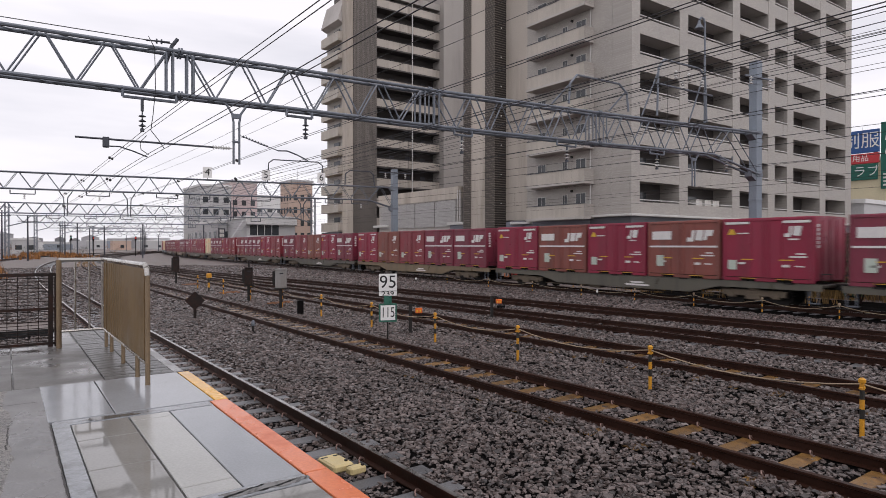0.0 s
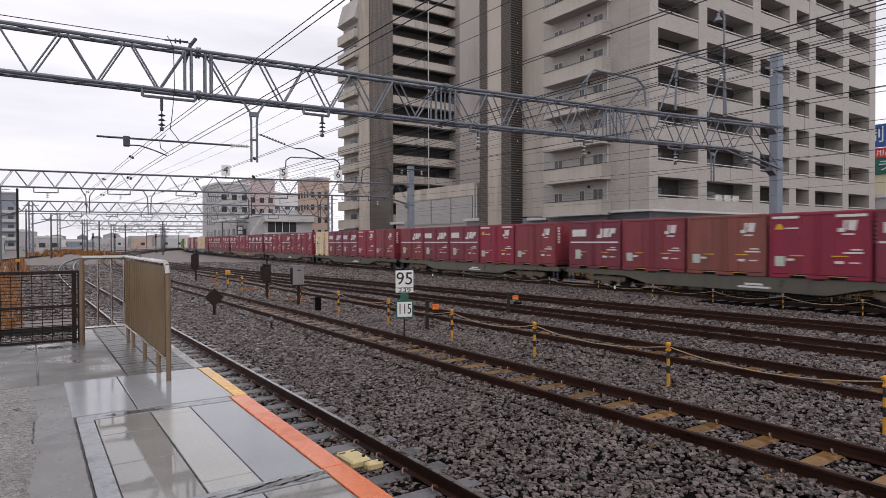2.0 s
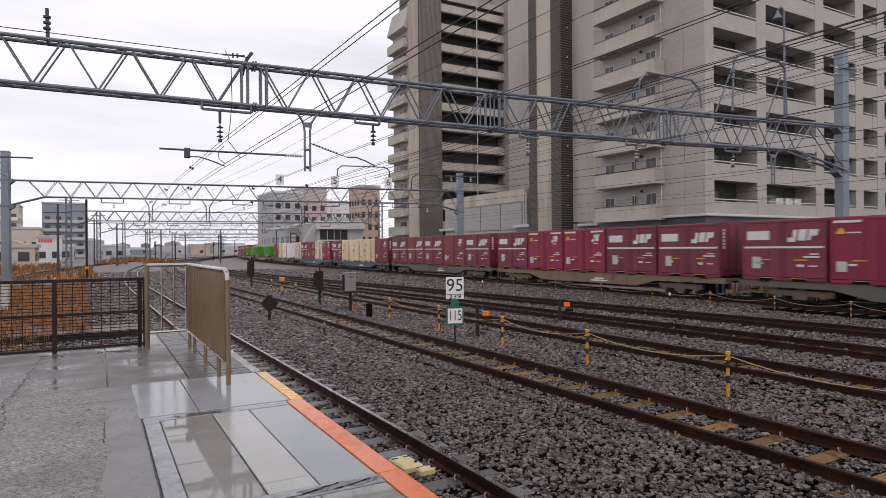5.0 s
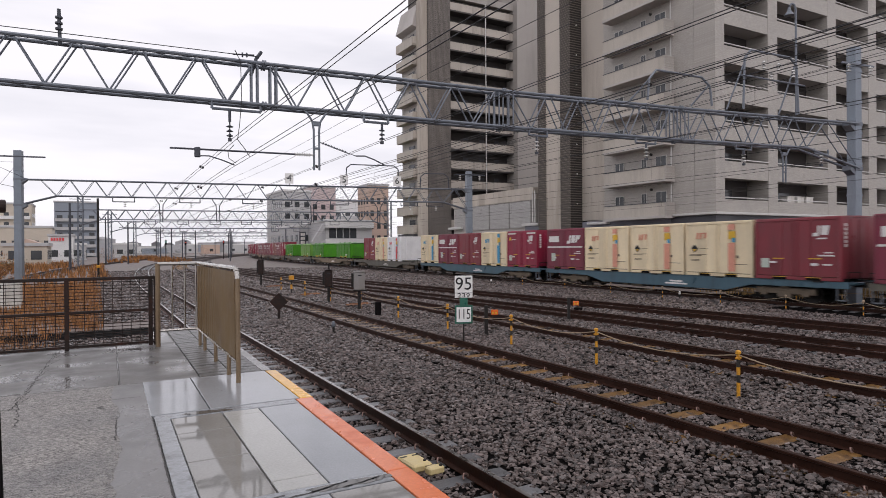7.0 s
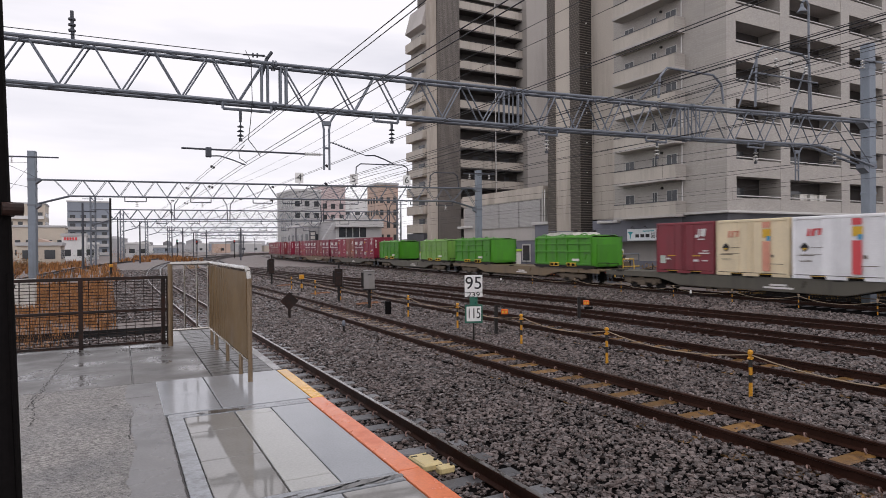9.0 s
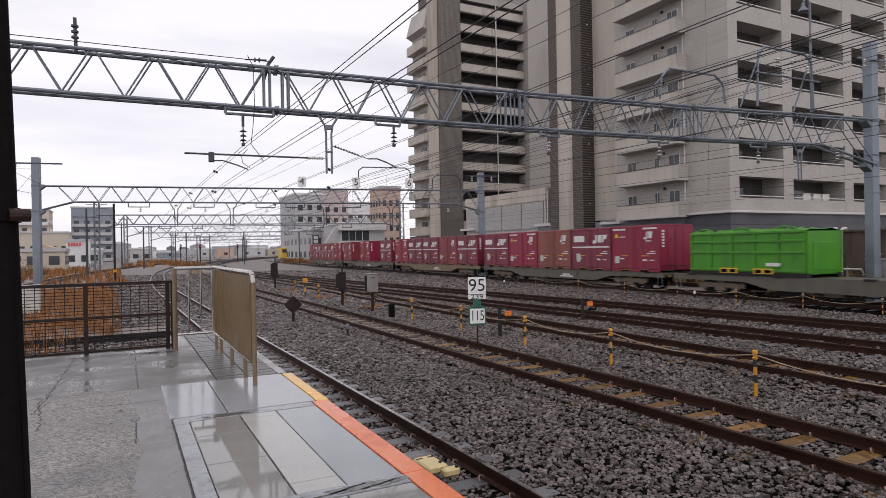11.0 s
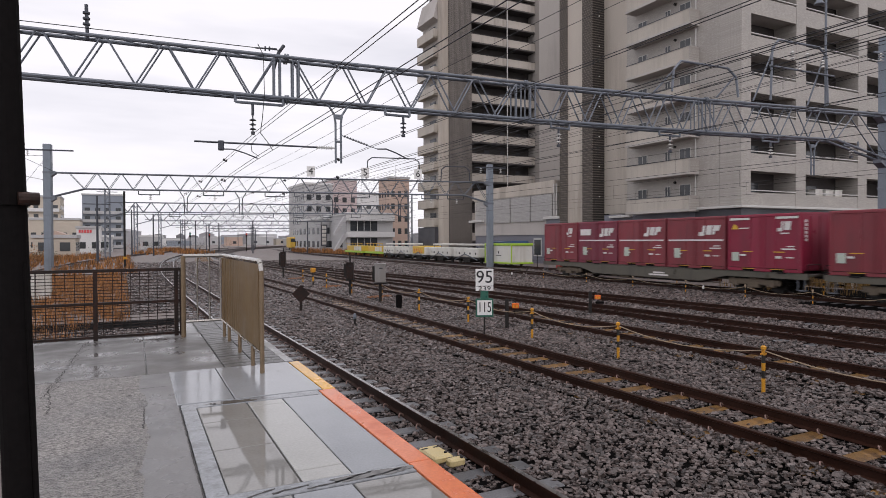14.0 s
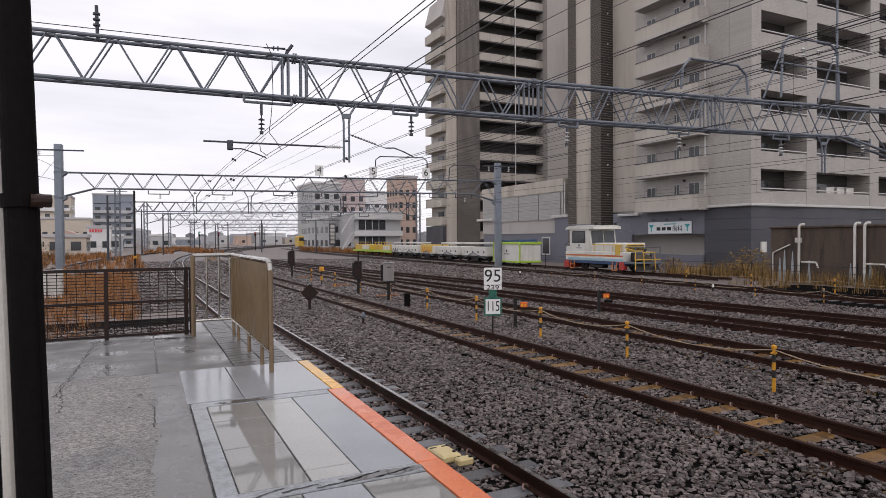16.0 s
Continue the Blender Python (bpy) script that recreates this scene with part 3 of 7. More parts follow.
def rail_point(s):
    return Vector((float(np.interp(s, _s, _x)), float(np.interp(s, _s, _y)), -0.1))


def ride(s):
    """Pose of a wagon whose middle is at s along the freight line."""
    a, b = rail_point(s - 7), rail_point(s + 7)
    d = b - a
    mid = (a + b) / 2
    return Matrix.Translation(mid) @ pose(0, 0, 0, 0, 0, math.degrees(math.atan2(-d.x, d.y)))


def paint(name, color, dirt=0.45):
    return material(name, color, 0.42, vary=0.14, scale=1.3, fine=30, bump=0.05, stain=tuple(c * 0.45 + 0.02 for c in color), stain_amount=dirt, stain_scale=1.8, upright=True, random=0.10)


M["maroon"] = paint("maroon_paint", (0.275, 0.016, 0.047))
M["maroon_dull"] = paint("dull_maroon_paint", (0.23, 0.033, 0.045))
M["maroon_brown"] = paint("faded_brown_maroon_paint", (0.24, 0.068, 0.052), 0.6)
M["purple"] = paint("plum_paint", (0.205, 0.028, 0.052))
M["cream"] = paint("cream_paint", (0.80, 0.67, 0.45), 0.2)
M["box_white"] = paint("white_container_paint", (0.84, 0.84, 0.85), 0.1)
M["lime"] = paint("green_paint", (0.05, 0.26, 0.009), 0.55)
M["lime_pale"] = paint("weathered_green_paint", (0.17, 0.36, 0.07), 0.6)
M["deck_grey"] = paint("deck_grey_green", (0.115, 0.105, 0.082), 0.7)
M["deck_tan"] = paint("deck_tan", (0.20, 0.145, 0.085), 0.6)
M["deck_blue"] = paint("deck_blue_grey", (0.06, 0.125, 0.165), 0.6)
M["mark_white"] = material("mark_white", (0.72, 0.70, 0.68), 0.5, vary=0.12, scale=4)
M["mark_yellow"] = material("mark_yellow", (0.70, 0.42, 0.03), 0.5, vary=0.15, scale=6)
M["mark_red"] = material("mark_red", (0.70, 0.08, 0.09), 0.5, vary=0.1)
M["mark_blue"] = material("mark_blue", (0.05, 0.30, 0.50), 0.5, vary=0.1)
M["mark_pale_green"] = material("mark_pale_green", (0.50, 0.56, 0.49), 0.5, vary=0.2, scale=8)
M["mark_faded_red"] = material("mark_faded_red", (0.72, 0.32, 0.22), 0.5, vary=0.15)

M["bogie"] = material("bogie_dust", (0.13, 0.10, 0.07), 0.7, vary=0.35, scale=5)

CL, CW, CH = 3.715, 1.22, 2.58  # container length, half width, height


def decal(name, polys, mat, parent, side=-1, off=0.0):
    """Thin painted marks on a container's long side: outlines of (along, up), seen from the yard."""
    g = Geo()
    x = side * (CW + 0.012 + off)
    for poly in polys:
        g.prism([(y, z) for y, z in poly], 0, x, x + side * 0.004)
    mk = part(name, g, mat, parent)
    if name == "lettering" and len(polys) > 1:
        tagged(mk, kind="stuff")
    return mk


def rect(a, b, c, d):
    return [(a, b), (c, b), (c, d), (a, d)]


def slant(a, b, c, d, k=0.12):
    return [(a, b), (c, b), (c + k, d), (a + k, d)]


def container_box(label, mat, category="container"):
    ob = thing("freight_container", label, category, "containers of the freight train")
    y0, y1 = -CL / 2, CL / 2
    body = Geo().soft(-CW + 0.03, y0 + 0.03, 0.1, CW - 0.03, y1 - 0.03, CH - 0.06, 0.02)
    part("body", body, mat, ob)
    part("roof", Geo().prism([(-CW + 0.01, CH - 0.07), (CW - 0.01, CH - 0.07), (CW - 0.03, CH - 0.02), (0.0, CH), (-CW + 0.03, CH - 0.02)], 1, y0 + 0.01, y1 - 0.01), mat, ob)
    for sx in (-1, 1):
        for sy in (-1, 1):
            part("corner_post", Geo().soft(*sorted((sx * CW, sx * (CW - 0.12)))[:1], *sorted((sy * CL / 2, sy * (CL / 2 - 0.11)))[:1], 0.0, *sorted((sx * CW, sx * (CW - 0.12)))[1:], *sorted((sy * CL / 2, sy * (CL / 2 - 0.11)))[1:], CH - 0.04, 0.012), mat, ob)
        part("top_beam", Geo().soft(min(sx * CW, sx * (CW - 0.1)), y0 + 0.11, CH - 0.15, max(sx * CW, sx * (CW - 0.1)), y1 - 0.11, CH - 0.045, 0.012), mat, ob)
        for a, b in ((y0 + 0.11, -1.05), (-0.42, 0.42), (1.05, y1 - 0.11)) if sx < 0 else ((y0 + 0.11, y1 - 0.11),):
            part("bottom_beam", Geo().soft(min(sx * CW, sx * (CW - 0.1)), a, 0.0, max(sx * CW, sx * (CW - 0.1)), b, 0.15, 0.012), mat, ob)
        for c in (-0.735, 0.735) if sx < 0 else ():
            part("lift_pocket", Geo().box(min(sx * (CW - 0.01), sx * (CW - 0.12)), c - 0.315, 0.005, max(sx * (CW - 0.01), sx * (CW - 0.12)), c + 0.315, 0.10), M["black"], ob)
            part("pocket_trim", Geo().box(min(sx * (CW + 0.004), sx * CW), c - 0.33, 0.105, max(sx * (CW + 0.004), sx * CW), c + 0.33, 0.125), M["mark_yellow"], ob, "yellow edge over the lift pocket")
    # shallow ribs that part the long side into its door and side panels
    for c in (-0.62, -0.05, 0.05, 0.62):
        part("rib", Geo().soft(-CW + 0.005, c - 0.03, 0.15, -CW + 0.05, c + 0.03, CH - 0.15, 0.01), mat, ob)
    for a in (-0.585, 0.085):
        part("door_leaf", Geo().soft(-CW + 0.016, a, 0.16, -CW + 0.05, a + 0.5, CH - 0.16, 0.008), mat, ob)
    part("sill_line", Geo().box(-CW - 0.003, -CL / 2 + 0.12, 0.143, -CW + 0.03, CL / 2 - 0.12, 0.167), M["rail_rust"], ob, "dirty rust line")
    for c in (-0.15, 0.15):
        part("lock_rod", Geo().tube((-CW + 0.01, c, 0.12), (-CW + 0.01, c, CH - 0.12), 0.014, 6), mat, ob)
    for c in (-0.55, 0.0, 0.55):
        part("end_rib", Geo().soft(c - 0.035, -CL / 2 + 0.005, 0.15, c + 0.035, -CL / 2 + 0.04, CH - 0.15, 0.01), mat, ob)
    # small writing along the foot and on the end, as bars
    bars = [rect(-1.6, 0.98, -0.95, 1.04), rect(-1.55, 1.10, -1.2, 1.15), rect(-1.5, 0.62, -1.15, 0.67)]
    if mat not in (M["cream"], M["box_white"]):
        decal("lettering", bars + [rect(-0.95, 0.6, -0.65, 0.70), rect(0.85, 0.68, 1.15, 0.76)], M["mark_white"], ob)
        decal("lettering", [rect(-1.1, 0.86, -0.55, 0.90), rect(0.5, 0.86, 1.0, 0.90)], M["mark_yellow"], ob)
        g = Geo()
        for i in range(6):
            g.box(-1.0, -CL / 2 - 0.006, 1.35 + i * 0.16, -0.85, -CL / 2 - 0.002, 1.46 + i * 0.16)
        part("end_lettering", g, M["mark_white"], ob)
    else:
        decal("lettering", [rect(-1.6, 0.56, -0.95, 0.585), rect(0.9, 0.95, 1.6, 0.975), rect(1.0, 0.75, 1.5, 0.77), rect(-1.15, 0.86, -1.03, 0.98)], M["bogie"], ob)
    return ob


# shapes of the white marks; "along" grows towards the far end, so marks run backwards
def mark_small(ob):
    decal("emblem", [[(-0.74, 1.78), (-0.98, 1.78), (-1.05, 2.2), (-0.95, 2.2), (-0.92, 1.92), (-0.76, 1.92)], [(-1.06, 1.84), (-1.34, 1.82), (-1.42, 2.2), (-1.1, 2.2)], rect(-1.3, 1.66, -0.9, 1.72)], M["mark_white"], ob)


def mark_large(ob, with_box):
    decal("emblem", [[(-0.26, 1.62), (-0.6, 1.62), (-0.68, 2.12), (-0.52, 2.12), (-0.48, 1.8), (-0.28, 1.8)], [(-0.68, 1.68), (-1.02, 1.66), (-1.12, 2.12), (-0.76, 2.12)], [(-1.08, 1.68), (-1.24, 1.68), (-1.28, 1.86), (-1.5, 1.86), (-1.58, 2.12), (-1.18, 2.12)]], M["mark_white"], ob)
    decal("stripe", [rect(-1.75, 1.36, 1.75, 1.44)], M["mark_white"], ob, off=0.003)
    if with_box:
        decal("notice_panel", [rect(0.55, 1.72, 1.6, 2.1)], M["mark_white"], ob)
    decal("notice", [rect(0.95, 0.5, 1.35, 1.0)], M["mark_pale_green"], ob)


KINDS = {}


def make_kinds():
    def red_striped():
        ob = container_box("maroon steel freight container with white top stripe and yellow mark", M["maroon"])
        for a in (-1.72, 0.68):
            decal("top_stripe", [rect(a, 2.32, a + 1.04, 2.42)], M["mark_white"], ob, off=0.004)
        mark_small(ob)
        decal("badge", [[(1.25, 1.90), (1.62, 1.90), (1.5, 2.12), (1.37, 2.12)]], M["mark_yellow"], ob)
        decal("lettering", [rect(0.7, 1.92, 1.2, 1.97)], M["mark_white"], ob)
        decal("notice", [rect(1.22, 0.45, 1.6, 0.85)], M["mark_pale_green"], ob)
        return ob

    def plain(mat, label):
        ob = container_box(label, mat)
        mark_small(ob)
        decal("notice", [rect(1.18, 0.48, 1.55, 0.88)], M["mark_pale_green"], ob)
        return ob

    def large(mat, label, with_box):
        ob = container_box(label, mat)
        mark_large(ob, with_box)
        return ob

    def tank(mat, bar, label):
        ob = container_box(label, mat)
        decal("emblem", [slant(1.1, 1.75, 1.2, 2.05, -0.05), slant(0.9, 1.75, 1.02, 2.05, -0.05), slant(0.62, 1.78, 0.75, 2.05, -0.05), slant(0.6, 2.0, 0.85, 2.05, 0)], bar, ob)
        decal("diamond", [[(1.3, 1.1), (1.5, 1.3), (1.3, 1.5), (1.1, 1.3)]], M["ink"], ob)
        decal("diamond_mark", [[(1.3, 1.15), (1.42, 1.27), (1.18, 1.27)]], M["mark_yellow"], ob, off=0.005)
        decal("badge_patch", [rect(-1.0, 1.58, -0.82, 1.78)], M["mark_blue"], ob, off=0.005)
        decal("lettering", [rect(0.55, 1.28, 1.0, 1.30), rect(0.6, 1.0, 1.55, 1.02), rect(1.0, 0.7, 1.5, 0.72)], M["bogie"], ob)
        decal("upright_stripe", [rect(-0.98, 0.25, -0.62, 1.55), rect(-0.98, 2.15, -0.62, 2.4)], bar, ob, off=0.02)
        decal("badge", [rect(-1.0, 1.72, -0.62, 2.08)], M["mark_yellow"], ob)
        return ob

    def skip(mat, label):
        ob = thing("open_container", label, "container", "containers of the freight train")
        L, h = 6.06, 1.95
        part("tub", Geo().box(-1.16, -L / 2 + 0.05, 0.12, 1.16, L / 2 - 0.05, 0.3).box(-1.18, -L / 2, 0.2, -1.1, L / 2, h).box(1.1, -L / 2, 0.2, 1.18, L / 2, h).box(-1.18, -L / 2, 0.2, 1.18, -L / 2 + 0.07, h).box(-1.18, L / 2 - 0.07, 0.2, 1.18, L / 2, h), mat, ob)
        rk = random.Random(len(label))
        cv = Geo()
        for i in range(25):
            y = -L / 2 + L * i / 24
            cv.v += [(x, y, h + lift * rk.uniform(0.2, 1.0)) for x, lift in ((-1.2, 0.02), (-0.9, 0.16), (-0.4, 0.2), (0.1, 0.1), (0.5, 0.2), (0.9, 0.16), (1.2, 0.02))]
        cv.f += [(7 * i + j, 7 * i + j + 1, 7 * i + j + 8, 7 * i + j + 7) for i in range(24) for j in range(6)]
        part("cover", cv, mat, ob, "crumpled green cover sheet")
        for y in (-2.6, -0.4, 1.7):
            part("lid_arm", Geo().path([(-1.22, y, h - 0.1), (-1.1, y + 0.1, h + 0.16), (-0.7, y + 0.9, h + 0.24), (-0.6, y + 1.5, h + 0.12)], 0.04, 6), mat, ob)
        for sx in (-1, 1):
            for zz in (0.2, 1.0, 1.5, 1.88):
                part("side_rail", Geo().soft(min(sx * 1.18, sx * 1.25), -L / 2, zz, max(sx * 1.18, sx * 1.25), L / 2, zz + 0.1, 0.01), mat, ob)
            for i in range(6):
                y = -L / 2 + 0.02 + i * (L - 0.14) / 5
                part("stake", Geo().soft(min(sx * 1.18, sx * 1.24), y, 0.2, max(sx * 1.18, sx * 1.24), y + 0.1, h, 0.01), mat, ob)
            for c in (-1.05, 0.75):
                pk = part("lift_pocket", Geo().soft(min(sx * 1.262, sx * 1.1), c - 0.48, 0.1, max(sx * 1.262, sx * 1.1), c + 0.48, 0.34, 0.01), M["mark_yellow"], ob, "yellow-edged fork pocket")
                for d in (-0.23, 0.23):
                    part("slot", Geo().box(min(sx * 1.266, sx * 1.262), c + d - 0.17, 0.14, max(sx * 1.266, sx * 1.262), c + d + 0.17, 0.29), M["black"], pk)
            part("sill", Geo().box(min(sx * 1.22, sx * 0.9), -L / 2, 0.0, max(sx * 1.22, sx * 0.9), L / 2, 0.16), M["dark_steel"], ob)
        part("end_door", Geo().soft(-0.8, -L / 2 - 0.03, 0.3, 0.8, -L / 2, 1.5, 0.01), mat, ob)
        part("notice", Geo().box(-1.262, -1.9, 0.45, -1.258, -1.2, 0.6), M["mark_white"], ob)
        return ob

    KINDS["R"] = red_striped()
    KINDS["J"] = plain(M["maroon_dull"], "dull maroon steel freight container with small white emblem")
    KINDS["B"] = plain(M["maroon_brown"], "faded brown steel freight container with small white emblem")
    KINDS["P"] = large(M["purple"], "plum steel freight container with large white emblem and stripe", True)
    KINDS["Q"] = large(M["maroon_dull"], "dull maroon freight container with white stripe and emblem", False)
    KINDS["N"] = large(M["maroon_brown"], "faded brown freight container with large white emblem and stripe", True)
    KINDS["C"] = tank(M["cream"], M["mark_faded_red"], "cream freight container with faded red upright stripe")
    KINDS["D"] = tank(M["cream"], M["mark_blue"], "cream freight container with blue upright stripe")
    KINDS["W"] = tank(M["box_white"], M["mark_red"], "white freight container with red upright stripe")
    KINDS["G"] = skip(M["lime"], "bright green open-top container with ribbed sides")
    KINDS["H"] = skip(M["lime_pale"], "weathered pale green open-top container with ribbed sides")


wheel_g = Geo()
for sx in (-0.53, 0.53):
    wheel_g.tube((sx - 0.06, 0, 0), (sx + 0.06, 0, 0), 0.42, 20)
wheel_g.tube((-0.6, 0, 0), (0.6, 0, 0), 0.08, 8)


def make_wagon(mat, label):
    ob = thing("flat_wagon", label, "railway wagon", "wagons of the freight train")
    hl = 9.8
    part("deck", Geo().soft(-1.15, -hl, 0.84, 1.15, hl, 0.96, 0.015), mat, ob)
    for sx in (-1, 1):
        x0, x1 = sorted((sx * 1.16, sx * 1.06))
        part("side_sill", Geo().prism([(-hl, 0.72), (-5.6, 0.70), (-4.2, 0.38), (4.2, 0.38), (5.6, 0.70), (hl, 0.72), (hl, 0.98), (-hl, 0.98)], 0, x0, x1), mat, ob)
        for y in (-8.6, -3.9, 0.1, 3.9, 8.6):
            part("lock_bracket", Geo().soft(min(sx * 1.2, sx * 1.0), y - 0.22, 0.93, max(sx * 1.2, sx * 1.0), y + 0.22, 1.02, 0.01), M["dark_steel"], ob)
        part("lettering", Geo().box(min(sx * 1.164, sx * 1.161), -2.0, 0.5, max(sx * 1.164, sx * 1.161), -0.6, 0.58).box(min(sx * 1.164, sx * 1.161), -1.7, 0.62, max(sx * 1.164, sx * 1.161), -0.9, 0.7), M["mark_white"], ob)
    part("truss_rod", Geo().path([(-0.95, -5.6, 0.66), (-0.95, -4.0, 0.3), (-0.95, 4.0, 0.3), (-0.95, 5.6, 0.66)], 0.03, 6), M["dark_steel"], ob)
    part("valve_box", Geo().soft(-1.0, 1.2, 0.22, -0.6, 2.0, 0.55, 0.03).soft(-0.98, 2.3, 0.26, -0.7, 2.7, 0.5, 0.02), M["bogie"], ob)
    part("brake_rigging", Geo().path([(-0.8, -5.5, 0.3), (-0.8, -1.0, 0.42), (-0.8, 1.0, 0.36), (-0.8, 5.5, 0.28)], 0.025, 5).tube((-1.05, -3.0, 0.5), (-0.6, -3.0, 0.5), 0.13, 12), M["bogie"], ob)
    part("air_tank", Geo().tube((-0.5, -2.2, 0.5), (-0.5, 0.2, 0.5), 0.2, 10), M["dark_steel"], ob)
    for sy in (-1, 1):
        bg = part("bogie", Geo().soft(-1.02, sy * 7.05 - 1.35, 0.36, -0.86, sy * 7.05 + 1.35, 0.62, 0.03).soft(0.86, sy * 7.05 - 1.35, 0.36, 1.02, sy * 7.05 + 1.35, 0.62, 0.03).soft(-1.0, sy * 7.05 - 0.2, 0.3, 1.0, sy * 7.05 + 0.2, 0.7, 0.02).soft(-1.04, sy * 7.05 - 0.32, 0.22, -0.84, sy * 7.05 + 0.32, 0.5, 0.03).soft(-1.06, sy * 7.05 - 1.1, 0.28, -0.84, sy * 7.05 - 0.78, 0.58, 0.03).soft(-1.06, sy * 7.05 + 0.78, 0.28, -0.84, sy * 7.05 + 1.1, 0.58, 0.03), M["bogie"], ob)
        for dy in (-0.95, 0.95):
            w = part("wheelset", wheel_g, M["dark_steel"], bg)
            w.matrix_basis = pose(0, sy * 7.05 + dy, 0.42)
        part("coupler", Geo().soft(-0.14, sy * 9.75 - 0.42, 0.74, 0.14, sy * 9.75 + 0.42, 0.98, 0.03), M["dark_steel"], ob)
        part("end_step", Geo().path([(-1.13, sy * 9.5 - 0.16, 0.72), (-1.13, sy * 9.5 - 0.16, 0.25), (-1.13, sy * 9.5 + 0.16, 0.25), (-1.13, sy * 9.5 + 0.16, 0.72)], 0.025, 6).soft(-1.16, sy * 9.5 - 0.16, 0.23, -0.9, sy * 9.5 + 0.16, 0.27, 0.01), M["galv"], ob)
        part("brake_hose", Geo().path([(0.4, sy * 9.8, 0.8), (0.4, sy * 10.0, 0.45), (0.38, sy * 10.14, 0.5)], 0.03, 6), M["black"], ob)
        part("end_rail", Geo().path([(-1.1, sy * 9.75, 0.98), (-1.1, sy * 9.75, 1.35), (-0.3, sy * 9.75, 1.35), (-0.3, sy * 9.75, 0.98)], 0.02, 6), M["dark_steel"], ob)
    return ob


make_kinds()
WAGONS = {"g": make_wagon(M["deck_grey"], "grey-green container flat wagon with dusty bogies"), "t": make_wagon(M["deck_tan"], "tan dusty container flat wagon"), "b": make_wagon(M["deck_blue"], "blue-grey container flat wagon")}
# wagons in their order, each with its five places from the leading end
TRAIN = ["g:JRPJP", "g:RNRNR", "t:PPJBR", "g:PRBJP", "g:JRPPQ", "g:JRPPC", "g:RRQRP", "t:PPRRP", "g:PJPQP", "b:JCCCP", "b:RDJPD", "g:-WCJ-", "t:GG", "g:HG", "g:RPBRP", "t:PJPPR", "g:P-R-J", "g:RQQPJ"]
MOVING = []
used = set()


def fresh(src):
    if src.name not in used:
        used.add(src.name)
        return src
    return copy_thing(src, Matrix())


for i, entry in enumerate(TRAIN):
    kind, load = entry.split(":")
    mid = 20.2 + 20.3 * (i - 1)
    MOVING.append((fresh(WAGONS[kind]), mid, Matrix()))
    if len(load) == 2:
        for c, off in zip(load, ((-6.2, 6.2) if i == 12 else (-6.4, 5.6))):
            MOVING.append((fresh(KINDS[c]), mid, pose(0, off, 0.99)))
    else:
        for j, c in enumerate(load):
            if c != "-":
                MOVING.append((fresh(KINDS[c]), mid, pose(0, -7.7 + 3.85 * j, 0.99)))


